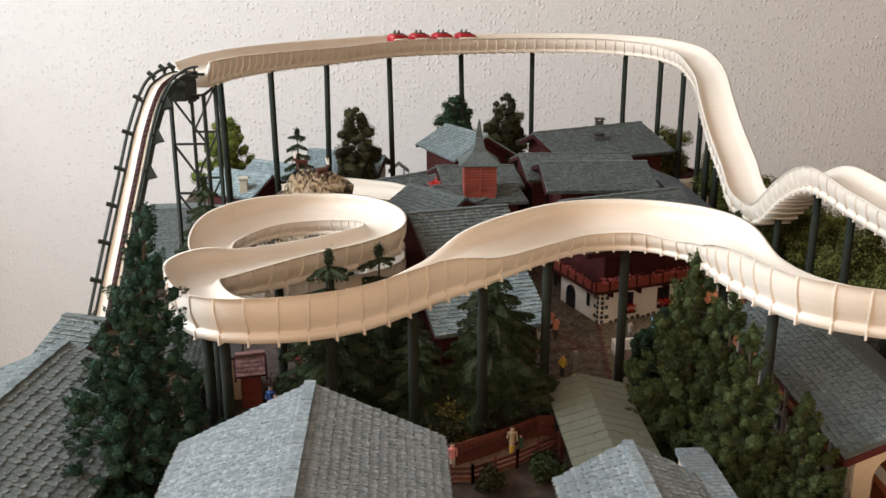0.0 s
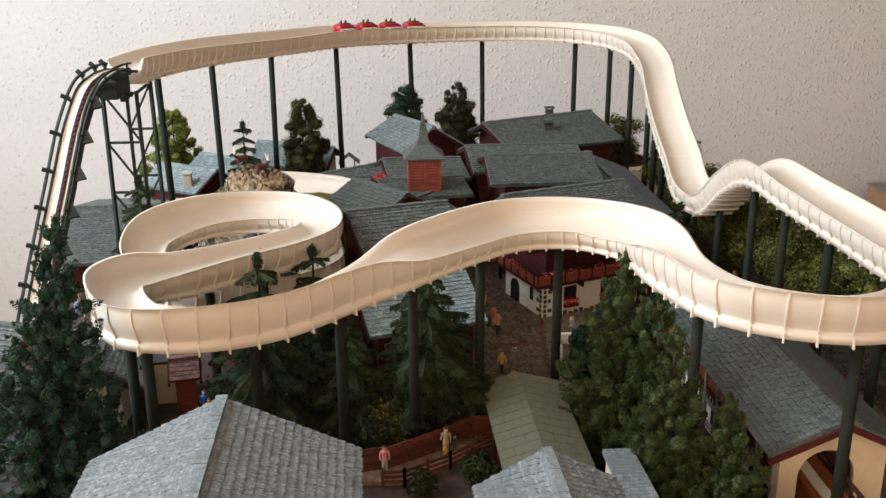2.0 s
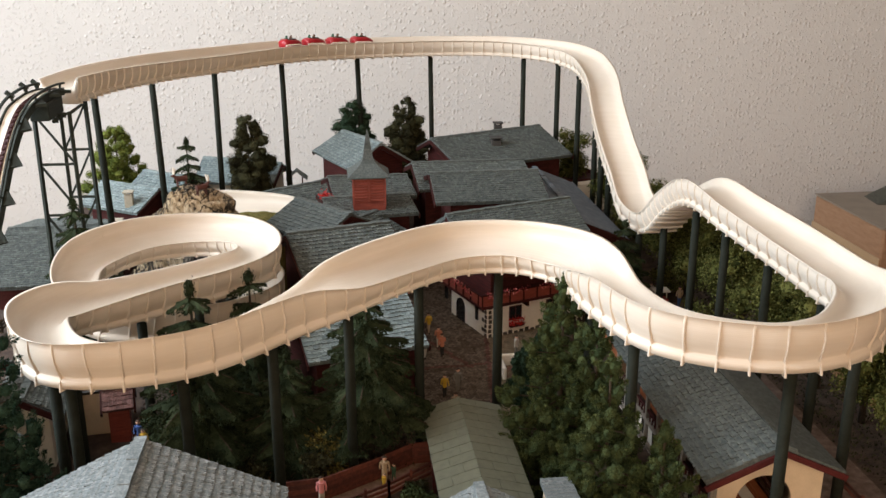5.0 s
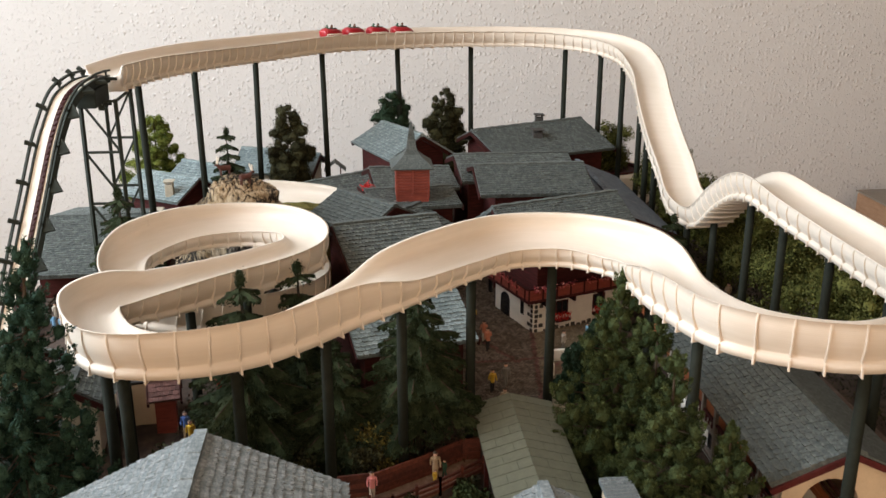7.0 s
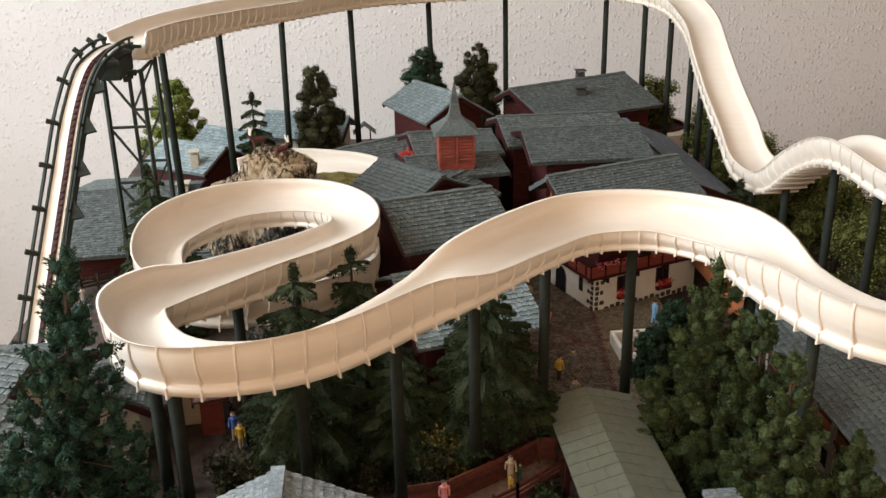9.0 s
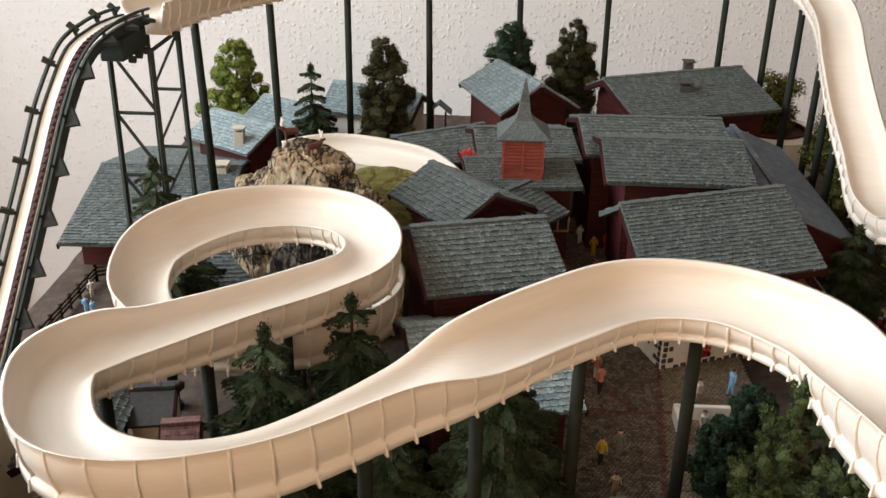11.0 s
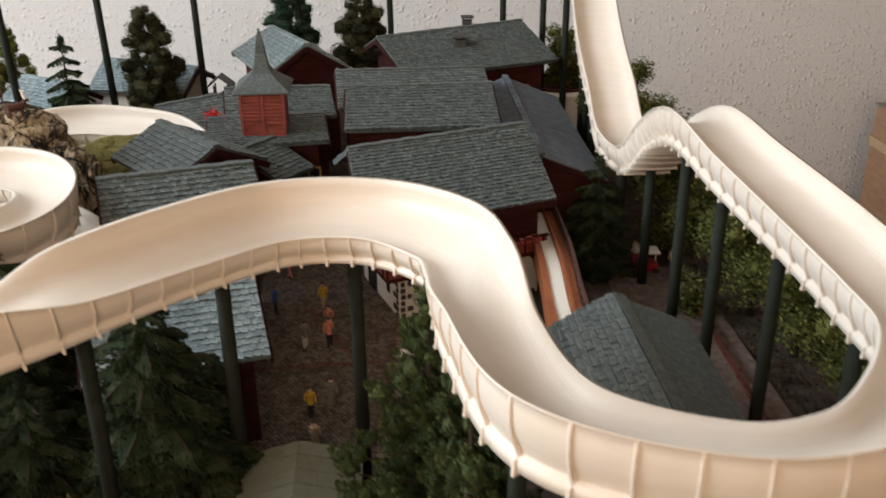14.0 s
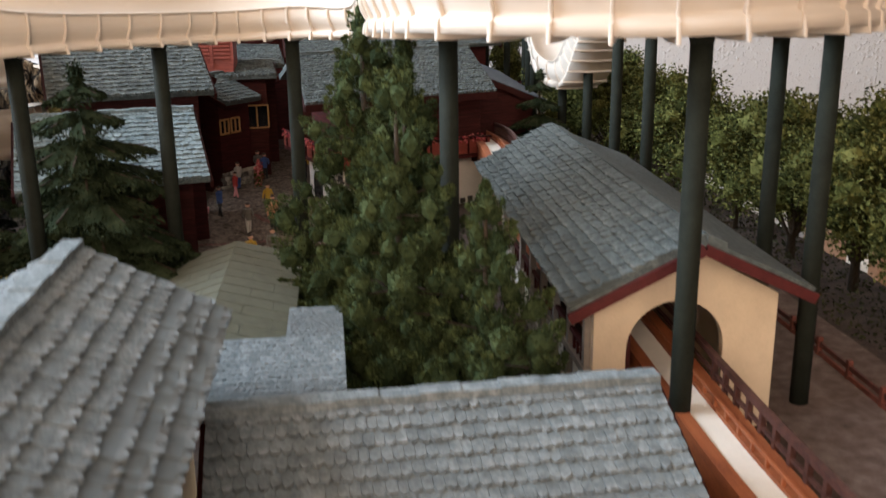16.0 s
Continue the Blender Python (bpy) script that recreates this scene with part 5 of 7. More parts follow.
# park shelter with felt roof
shed = thing("shelter", "open shelter with green-grey felt roof in panels", "shelter")
SHED = [(0.116, 0.146, 0.0325, 0.0415), (0.146, 0.180, 0.0415, 0.0325)]
for k, (x0, x1, z0, z1) in enumerate(SHED):
    for j in range(12):
        y1 = 0.704 - j * 0.01195
        y0 = y1 - 0.0117
        cut = (0.36 if (j + k) % 2 else 0.70) + 0.03 * math.sin(j * 2.1 + k)
        for u0, u1 in ((0.0, cut), (cut, 1.0)):
            xa, xb = x0 + (x1 - x0) * u0 + 0.00012, x0 + (x1 - x0) * u1 - 0.00012
            za, zb = z0 + (z1 - z0) * u0, z0 + (z1 - z0) * u1
            lap = 0.0001 * math.sin(j * 5.3 + k + u0 * 3)
            v = [(xa, y0, za + 0.0002 + lap), (xb, y0, zb + 0.0002 + lap), (xb, y1, zb), (xa, y1, za)]
            v += [(x, y, z - 0.0014) for x, y, z in v]
            part("roof_panel", data_of("roof_panel", v, [(0, 1, 2, 3), (7, 6, 5, 4), (0, 4, 5, 1), (1, 5, 6, 2), (2, 6, 7, 3), (3, 7, 4, 0)], FELT), None, shed)
for x in (0.119, 0.177):
    for y in (0.57, 0.635, 0.698):
        bar_part("post", (x, y, -0.003), (x, y, 0.0315), 0.003, 0.003, RED_WOOD, shed)
for x in (0.1185, 0.1775):
    bar_part("edge_beam", (x, 0.562, 0.0305), (x, 0.7035, 0.0305), 0.002, 0.003, RED_WOOD, shed)

# ---------------------------------------------------------------- tunnel station: cream plaster hall with arched portal
station = thing("tunnel_station", "cream plaster station hall with arched portal and grey shingle roof", "station")
SX0, SX1, SY0, SY1 = 0.296, 0.369, 0.541, 0.762
ACX, AR, ASP = 0.3285, 0.0195, 0.0355   # arch centre, radius, springing height


def portal(y0, y1, name):
    bm = bmesh.new()
    top = lambda x: 0.0765 - abs(x - 0.3315) * 0.54
    arc = [(ACX - AR, -0.02)] + [(ACX - AR * math.cos(q), ASP + AR * math.sin(q)) for q in np.linspace(0, math.pi, 21)] + [(ACX + AR, -0.02)]
    outer = [(SX0, -0.02), (SX0, top(SX0)), (0.3315, top(0.3315)), (SX1, top(SX1)), (SX1, -0.02)]
    loop = outer + arc[::-1]
    f = [bm.verts.new((x, y0, z)) for x, z in loop]
    b = [bm.verts.new((x, y1, z)) for x, z in loop]
    e = [bm.edges.new((f[k], f[(k + 1) % len(f)])) for k in range(len(f))]
    bmesh.ops.triangle_fill(bm, use_beauty=True, edges=e)
    e = [bm.edges.new((b[k], b[(k + 1) % len(b)])) for k in range(len(b))]
    bmesh.ops.triangle_fill(bm, use_beauty=True, edges=e)
    for k in range(len(f)):
        k2 = (k + 1) % len(f)
        bm.faces.new((f[k], f[k2], b[k2], b[k]))
    return part(name, bm, PLASTER, station, "cream plaster wall with round arch")


portal(SY0, SY0 + 0.004, "portal_wall")
portal(SY1 - 0.004, SY1, "portal_wall")
bm = bmesh.new()
box(bm, (SX1 - 0.004, SY0 + 0.004, -0.02), (SX1, SY1 - 0.004, 0.056))
part("side_wall", bm, PLASTER, station)
# half-timbered west side: sill wall, posts, rails, dark openings
bm = bmesh.new()
box(bm, (SX0, SY0 + 0.004, -0.02), (SX0 + 0.003, SY1 - 0.004, 0.026))
part("side_wall", bm, WHITE_PLASTER, station, "pale lower wall")
TIMBER_GREY = surface("grey_brown_timber", tone((0.22, 0.19, 0.16), 0.75, 1.2), 0.7, 300, 1500, 0.3)
for k in range(9):
    y = SY0 + 0.006 + k * 0.0262
    bar_part("timber_post", (SX0 - 0.001, y, -0.01), (SX0 - 0.001, y, 0.057), 0.0028, 0.0035, TIMBER_GREY, station)
for z in (0.006, 0.026, 0.0555):
    bar_part("timber_rail", (SX0 - 0.0014, SY0 + 0.002, z), (SX0 - 0.0014, SY1 - 0.002, z), 0.003, 0.003, TIMBER_GREY, station)
for k in range(8):
    y = SY0 + 0.010 + k * 0.0262
    bm = bmesh.new()
    box(bm, (SX0 - 0.0006, y, 0.0085), (SX0 + 0.0004, y + 0.009, 0.0215))
    part("window", bm, GLASS_DARK, station, "dark small window")
    for j in range(3):
        bar_part("baluster", (SX0 - 0.001, y + 0.003 + j * 0.006, 0.027), (SX0 - 0.001, y + 0.003 + j * 0.006, 0.034), 0.0012, 0.0012, RED_WOOD, station)
    bar_part("balcony_rail", (SX0 - 0.001, y - 0.003, 0.0345), (SX0 - 0.001, y + 0.021, 0.0345), 0.0016, 0.0016, RED_WOOD, station)
bm = bmesh.new()
box(bm, (SX0 + 0.014, SY0 + 0.004, 0.026), (SX0 + 0.016, SY1 - 0.004, 0.056))
part("inner_wall", bm, RED_WOOD, station, "dark red inner wall behind the gallery")
sroof = part("roof", data_of("roof", [(0.331, 0.527, 0.0805), (0.329, 0.771, 0.0845), (0.329, 0.771, 0.0765), (0.331, 0.527, 0.0755)], [(0, 1, 2, 3)], FASCIA), None, station)
slope(sroof, (0.3325, 0.527, 0.0835), (0.3295, 0.771, 0.0875), (0.283, 0.763, 0.0655), (0.2845, 0.534, 0.0565), SHINGLE_STATION, 0.0044, 0.0033, singles=300, scale=0.0030)
slope(sroof, (0.3325, 0.527, 0.0835), (0.3295, 0.771, 0.0875), (0.376, 0.768, 0.0685), (0.3765, 0.527, 0.0625), SHINGLE_STATION, 0.0041, 0.0025, plain=True)
v = [(x, y, z + o) for y, rx, rz in ((0.5265, 0.3332, 0.0836), (0.7715, 0.3302, 0.0876)) for x, z, o in ((rx, rz, 0.0016), (rx + 0.0075, rz - 0.0032, 0.0014), (rx + 0.0075, rz - 0.0032, -0.001), (rx, rz, -0.001))]
part("ridge_strip", data_of("ridge_strip", v, [(0, 1, 5, 4), (1, 2, 6, 5), (2, 3, 7, 6), (3, 0, 4, 7), (3, 2, 1, 0), (4, 5, 6, 7)], SHINGLE_STATION), None, sroof, "plain ridge strip laid over one slope")
for p, q in (((0.3325, 0.5262, 0.0795), (0.2845, 0.5332, 0.0525)), ((0.3325, 0.5262, 0.0795), (0.3765, 0.5262, 0.0585))):
    bar_part("bargeboard", p, q, 0.0022, 0.0040, RED_BOARD, sroof, "dull red bargeboard")

# log flume through the station
flume = thing("log_flume", "orange-brown wooden flume with white bed and dark rails", "flume")
FL = [(0.322, 1.01, 0.042, 0), (0.316, 0.90, 0.052, 0), (0.310, 0.80, 0.050, 0), (0.3215, 0.70, 0.034, 0), (0.326, 0.60, 0.029, 0), (0.3255, 0.52, 0.027, 0), (0.326, 0.46, 0.025, 0), (0.331, 0.40, 0.022, 0), (0.345, 0.35, 0.020, 0)]
fs_, fat = spline(FL, 0.006)
lc, lt, lside, ltop = frames(fs_)
lift = flume
strip("bed", -0.0048, 0.0048, -0.0015, 0.0, PALE_PAINT, "white flume bed")
strip("plank_side", 0.005, 0.013, -0.002, 0.0012, FLUME_WOOD)
strip("plank_side", -0.010, -0.005, -0.002, 0.0012, FLUME_WOOD)
strip("trestle", -0.009, 0.012, -0.020, -0.0022, FLUME_WOOD)
FLUME_RAIL = surface("dark_red_brown_rail", ((0.022, 0.009, 0.007), (0.055, 0.020, 0.014), (0.10, 0.040, 0.028)), 0.6, 300, 1500, 0.4)
strip("rail", 0.0125, 0.0146, 0.0088, 0.0112, FLUME_RAIL)
strip("rail", 0.0128, 0.0142, 0.0030, 0.0042, FLUME_RAIL)
strip("rail", 0.0052, 0.0062, 0.0040, 0.0050, FLUME_WOOD)
for s in np.arange(0.004, fat[-1], 0.0105):
    q = [np.array([np.interp(s, fat, arr[:, k]) for k in range(3)]) for arr in (lc, lside, ltop)]
    if 0.535 < q[0][1] < 0.77:
        continue
    for a, h, w, mt in ((0.0135, 0.0090, 0.0020, FLUME_RAIL), (0.0057, 0.0048, 0.0012, FLUME_WOOD)):
        p = q[0] + q[1] * a
        bar_part("rail_post", p - q[2] * 0.002, p + q[2] * h, w, w, mt, flume)

# ---------------------------------------------------------------- rock and grass mound


def mound(name, label, category, cx, cy, rx, ry, top, mat, seed, rough, rings=34, seg=72, flat=0.5, grain=55, crag=False):
    v, f = [], []
    for i in range(rings + 1):
        q = i / rings
        for j in range(seg):
            a = 2 * math.pi * j / seg
            d = Vector((math.cos(a), math.sin(a), 0))
            edge = 1 + 0.16 * noise.noise(Vector((d.x * 1.7, d.y * 1.7, seed)))
            r = q ** 0.8
            h = top * (1 - q ** (1 / (1 - flat))) if q < 1 else 0.0
            p = Vector((cx + d.x * rx * r * edge, cy + d.y * ry * r * edge, h))
            g = p * grain
            if crag:
                t_ = Vector((g.x * 0.9 + g.z * 0.8, g.y * 0.7, g.z * 1.3 - g.x * 0.5 + seed))
                t_ += 0.5 * noise.noise_vector(t_ * 0.6)
                cell = noise.voronoi(t_ * 0.33)[0]
                block = noise.voronoi(t_ * 0.8 + Vector((3, 1, 2)))[0]
                k = 1.6 * (cell[1] - cell[0]) - 0.55 + 0.7 * (block[1] - block[0]) + 0.5 * abs(noise.noise(t_ * 2.4)) + 0.45 * abs(noise.noise(Vector((t_.x * 4.5, t_.y * 4.5, t_.z * 2.0))))
                p.z = max(-0.003, p.z + rough * k * (0.30 + 0.70 * q))
                p += d * rough * (1.1 * (cell[1] - cell[0]) + 0.6 * (block[1] - block[0]) - 0.7)
            else:
                k = noise.noise(Vector((g.x, g.y, g.z * 2.2 + seed))) + 0.55 * noise.noise(Vector((g.x * 2.6, g.y * 2.6, g.z * 5 + seed)))
                cr = abs(noise.noise(Vector((g.x * 0.8, g.y * 0.8, g.z * 1.1 + seed + 9))))
                p.z = max(-0.003, p.z + rough * (k * (0.35 + 0.65 * q) - 1.1 * (1 - min(1, cr * 5))))
                p += d * rough * 0.9 * noise.noise(Vector((g.x * 1.3, g.y * 1.3, g.z * 3 + seed + 4)))
            if i == rings:
                p.z = -0.004
            v.append(tuple(p))
    for i in range(rings):
        for j in range(seg):
            j2 = (j + 1) % seg
            f.append((i * seg + j, (i + 1) * seg + j, (i + 1) * seg + j2, i * seg + j2))
    f.append(list(range(seg)))
    return tagged(new(name, data_of(name, v, f, mat)), label, category)


mound("rock", "rugged beige cast rock with black crevices above the helix", "rock", -0.092, 1.012, 0.080, 0.060, 0.1450, ROCK, 3.0, 0.0130, rings=80, seg=170, flat=0.60, grain=42, crag=True)
mound("rock", "lower beige rock shoulder beside the grass", "rock", -0.050, 0.992, 0.056, 0.044, 0.120, ROCK, 8.0, 0.0120, rings=70, seg=150, flat=0.50, grain=42, crag=True)
# the next two mounds carry painted shade in their colour
mound("rock", "rock face below the beige rock, shade put into its dark grey", "rock", -0.072, 0.953, 0.060, 0.030, 0.098, ROCK_SHADED, 15.0, 0.009, rings=50, seg=120, flat=0.60, grain=60, crag=True)
mound("rock", "rock in the hollow of the helix, shade put into its dark grey", "rock", -0.074, 0.868, 0.052, 0.032, 0.050, ROCK_SHADED, 12.0, 0.009, rings=50, seg=120, flat=0.55, grain=60, crag=True)
mound("grass_mound", "dry yellow-green grass mound beside the rock", "mound", -0.034, 1.060, 0.058, 0.098, 0.0845, GRASS, 5.0, 0.0012, flat=0.90)
pts = rng.uniform((-1, -1, 0.0826), (1, 1, 0.0852), (16000, 3))
pts = pts[pts[:, 0] ** 2 + pts[:, 1] ** 2 < 0.72] * np.array([0.050, 0.080, 1]) + np.array([-0.034, 1.054, 0])
tuft = thing("grass_tufts", "short dry grass on the mound", "grass", kind="stuff")
flakes("grass", pts, 0.0007, GRASS, tuft, seed=71)

# ---------------------------------------------------------------- trees


def trunk_part(parent, base, top, r0, r1, mat=None):
    bm = bmesh.new()
    beam(bm, base, top, 2 * r0, 2 * r1, 8)
    part("trunk", bm, mat or BARK, parent, smooth=True)


def core_blobs(name, centres, radii, mat, parent, flat=0.85):
    """Dark inner clumps: small lumpy polyhedra joined into one crown mesh."""
    t = (1 + 5 ** 0.5) / 2
    iv = np.array([(-1, t, 0), (1, t, 0), (-1, -t, 0), (1, -t, 0), (0, -1, t), (0, 1, t), (0, -1, -t), (0, 1, -t), (t, 0, -1), (t, 0, 1), (-t, 0, -1), (-t, 0, 1)])
    iv /= np.linalg.norm(iv[0])
    fi = np.array([(0, 11, 5), (0, 5, 1), (0, 1, 7), (0, 7, 10), (0, 10, 11), (1, 5, 9), (5, 11, 4), (11, 10, 2), (10, 7, 6), (7, 1, 8), (3, 9, 4), (3, 4, 2), (3, 2, 6), (3, 6, 8), (3, 8, 9), (4, 9, 5), (2, 4, 11), (6, 2, 10), (8, 6, 7), (9, 8, 1)])
    r = np.random.default_rng(len(centres))
    vs, fs = [], []
    for k, (c, q) in enumerate(zip(centres, radii)):
        vs.append(np.asarray(c) + iv * q * r.uniform(0.7, 1.15, (12, 1)) * np.array([1, 1, flat]))
        fs.append(fi + 12 * k)
    v, f = np.concatenate(vs), np.concatenate(fs)
    me = data_of(name, v, [tuple(x) for x in f.tolist()], mat)
    return part(name, me, None, parent)


def sphere_points(centre, radius, n, r, shell=0.75):
    d = r.normal(size=(n, 3))
    d /= np.linalg.norm(d, axis=1)[:, None]
    return np.asarray(centre) + d * (radius * (shell + (1.2 - shell) * r.random((n, 1))))


def plume_conifer(label, at, height, radius, mats, seed, tiers=12, per=9, n=100000, size=0.0009, start=0.05, power=0.7, lean=0.0, plume=0.015, rise=1.0, slim=0.36, ragged=0.22, narrow=0.3):
    """Conifer of upright feathery plumes: each a spindle of needles, with paler needles at its tip."""
    r = np.random.default_rng(seed)
    root = thing("conifer_tree", label, "tree", at)
    trunk_part(root, (0, 0, -0.004), (lean * 0.97, 0, height * 0.95), max(0.0016, radius * 0.07), 0.0006)
    bm = bmesh.new()
    base, way, span = [], [], []
    for k in range(tiers):
        q = k / (tiers - 0.2)
        wide = radius * (1 - q) ** power + 0.0015
        rows = max(1, int(round(wide / (plume * 0.55))))
        for i in range(rows):
            share = (i + 0.6) / rows
            count = max(3, int(per * (0.35 + 0.65 * share) * (1 - 0.55 * q)))
            for j in range(count):
                a = 2 * math.pi * (j + r.uniform(-0.45, 0.45)) / count + k * 1.1 + i * 0.6
                z = height * (start + (0.96 - start) * (q + r.uniform(-0.5, 0.5) / tiers)) - 0.10 * wide * share
                d = np.array([math.cos(a), math.sin(a), 0.0])
                l = wide * share * (1 + r.uniform(-ragged, ragged))
                foot = np.array([lean * z / height, 0.0, z])
                w = d * r.uniform(0.45, 0.95) + np.array([0, 0, rise * r.uniform(0.6, 1.25)]) + r.normal(size=3) * 0.18
                base.append(foot + d * max(0.0, l - plume * 0.35)), way.append(w / np.linalg.norm(w))
                span.append(plume * r.uniform(0.65, 1.3) * (1 - 0.35 * q))
                if i == rows - 1:
                    beam(bm, tuple(foot - np.array([0, 0, 0.1 * l])), tuple(base[-1]), 0.0010, 0.0004, 4)
    for i in range(3):
        base.append(np.array([lean, 0, height * (0.90 + 0.03 * i)])), way.append(np.array([0, 0, 1.0])), span.append(plume * (0.8 - 0.15 * i))
    part("branch_frame", bm, BARK, root)
    base, way, span = np.array(base), np.array(way), np.array(span)
    core_blobs("crown_core", base + way * span[:, None] * 0.35, span * slim * 0.75, mats[0], root, 1.2)
    who = r.choice(len(span), n, p=span ** 2 / (span ** 2).sum())
    t = r.random(n) ** 0.8
    belly = slim * np.sqrt(np.clip(t, 0, 1)) * (1.05 - t) * 2.0
    side = np.cross(way[who], r.normal(size=(n, 3)))
    side /= np.linalg.norm(side, axis=1)[:, None]
    out = belly * r.random(n) ** 0.35
    pts = base[who] + way[who] * (t * span[who])[:, None] + side * (out * span[who])[:, None]
    flakes("crown", pts, size, list(mats), root, seed=seed, axes=way[who] * 0.8 + side * 0.6, narrow=narrow, index=(t + r.normal(size=n) * 0.15 > 0.66).astype(int))
    return root


def cedar(label, at, height, radius, mat, seed, flakes_n=14000, size=0.0016, start=0.03, power=0.75, clump=0.22):
    """Rounded foam tree: coarse lumps set in rising whorls, uneven outline."""
    r = np.random.default_rng(seed)
    root = thing("conifer_tree", label, "tree", at)
    trunk_part(root, (0, 0, -0.004), (0, 0, height * 0.93), radius * 0.09, radius * 0.015)
    cs, rs = [], []
    n = 72
    for k in range(n):
        q = (k + r.random()) / n
        z = start + (height - start) * q ** 0.9
        env = radius * ((1 - q) ** power) * (1 + 0.45 * noise.noise(Vector((seed, q * 9, k * 0.37)))) + 0.002
        a = k * 2.399 + r.uniform(-0.4, 0.4)
        rr = env * r.uniform(0.40, 1.0)
        cs.append((rr * math.cos(a), rr * math.sin(a), z - rr * 0.18))
        rs.append(max(0.0035, radius * clump * (0.98 - 0.55 * q) * r.uniform(0.5, 1.2)))
    core_blobs("crown_core", cs, [q * 0.95 for q in rs], mat, root)
    w = np.array(rs) ** 2
    w /= w.sum()
    pts = np.concatenate([sphere_points(c, q * 0.92, max(4, int(flakes_n * f)), r, 0.85) for c, q, f in zip(cs, rs, w)])
    flakes("crown", pts, size, mat, root, seed=seed)
    return root


def spruce(label, at, height, radius, mat, seed, size=0.00135, whorls=8, start=0.12, per=10, n=34000, droop=0.36):
    """Spruce with broad, flat, drooping fans of needles on each branch."""
    r = np.random.default_rng(seed)
    root = thing("spruce_tree", label, "tree", at)
    trunk_part(root, (0, 0, -0.004), (0, 0, height * 0.97), max(0.0016, radius * 0.07), 0.0005)
    bm = bmesh.new()
    foot, out, reach, sag = [], [], [], []
    for k in range(whorls):
        q = k / (whorls - 0.3)
        count = max(4, int(per * (1 - 0.4 * q)))
        for j in range(count):
            a = 2 * math.pi * (j + r.uniform(-0.3, 0.3)) / count + k * 0.8
            l = (radius * (1 - q) ** 0.60 + 0.004) * r.uniform(0.72, 1.15)
            z = height * (start + (0.97 - start) * (q + r.uniform(-0.12, 0.12) / whorls))
            foot.append((0, 0, z)), out.append((math.cos(a), math.sin(a), 0.0)), reach.append(l), sag.append(droop * r.uniform(0.6, 1.3))
            beam(bm, (0, 0, z), (math.cos(a) * l * 0.85, math.sin(a) * l * 0.85, z - sag[-1] * l * 0.7), 0.0010, 0.0004, 4)
    part("branch_frame", bm, BARK, root)
    foot, out, reach, sag = (np.array(v) for v in (foot, out, reach, sag))
    who = r.choice(len(reach), n, p=reach ** 1.6 / (reach ** 1.6).sum())
    u = r.random(n) ** 0.7
    edge = 0.42 * np.sin(np.pi * np.clip(u, 0.02, 0.98) ** 0.8) * (1 + 0.25 * np.sin(u * 40 + who)) + 0.04
    v = r.uniform(-1, 1, n)
    lat = np.stack([-out[who][:, 1], out[who][:, 0], 0 * u], 1)
    l = reach[who]
    pts = foot[who] + out[who] * (l * u)[:, None] + lat * (v * edge * l)[:, None]
    pts[:, 2] += -sag[who] * l * u ** 1.3 - np.abs(v) * edge * l * 0.45 + r.normal(size=n) * 0.0006 - np.abs(r.normal(size=n)) * 0.0007 * u
    axes = out[who] * 0.8 + lat * np.sign(v)[:, None] * 0.6 * np.abs(v)[:, None] + np.array([0, 0, -0.35])
    flakes("crown", pts, size, mat, root, seed=seed, axes=axes, narrow=0.34)
    fv, ff = [], []
    for p, d, l, g in zip(foot, out, reach, sag):
        side = np.array([-d[1], d[0], 0.0])
        for u_ in np.linspace(0.12, 0.97, 9):
            w_ = 0.22 * math.sin(math.pi * u_ ** 0.8) * l * r.uniform(0.5, 1.3) + 0.0006
            c = p + d * (l * u_) + np.array([0, 0, -g * l * u_ ** 1.3])
            low = np.array([0, 0, -0.45 * w_])
            fv += [c + side * w_ + low, c + np.array([0, 0, 0.0004]), c - side * w_ + low, c + np.array([0, 0, -0.0022])]
        b = len(fv) - 36
        for k in range(8):
            a = b + 4 * k
            ff += [(a + i, a + (i + 1) % 4, a + 4 + (i + 1) % 4, a + 4 + i) for i in range(4)]
        ff += [(b + 3, b + 2, b + 1, b), (b + 32, b + 33, b + 34, b + 35)]
    part("crown_core", data_of("crown_core", fv, ff, mat), None, root)
    tip = np.array([0, 0, height * 0.945]) + r.normal(size=(900, 3)) * np.array([0.0016, 0.0016, height * 0.018])
    flakes("leader", tip, size * 0.9, mat, root, seed=seed + 1, axes=np.tile((0, 0, 1.0), (900, 1)) + r.normal(size=(900, 3)) * 0.5, narrow=0.34)
    return root


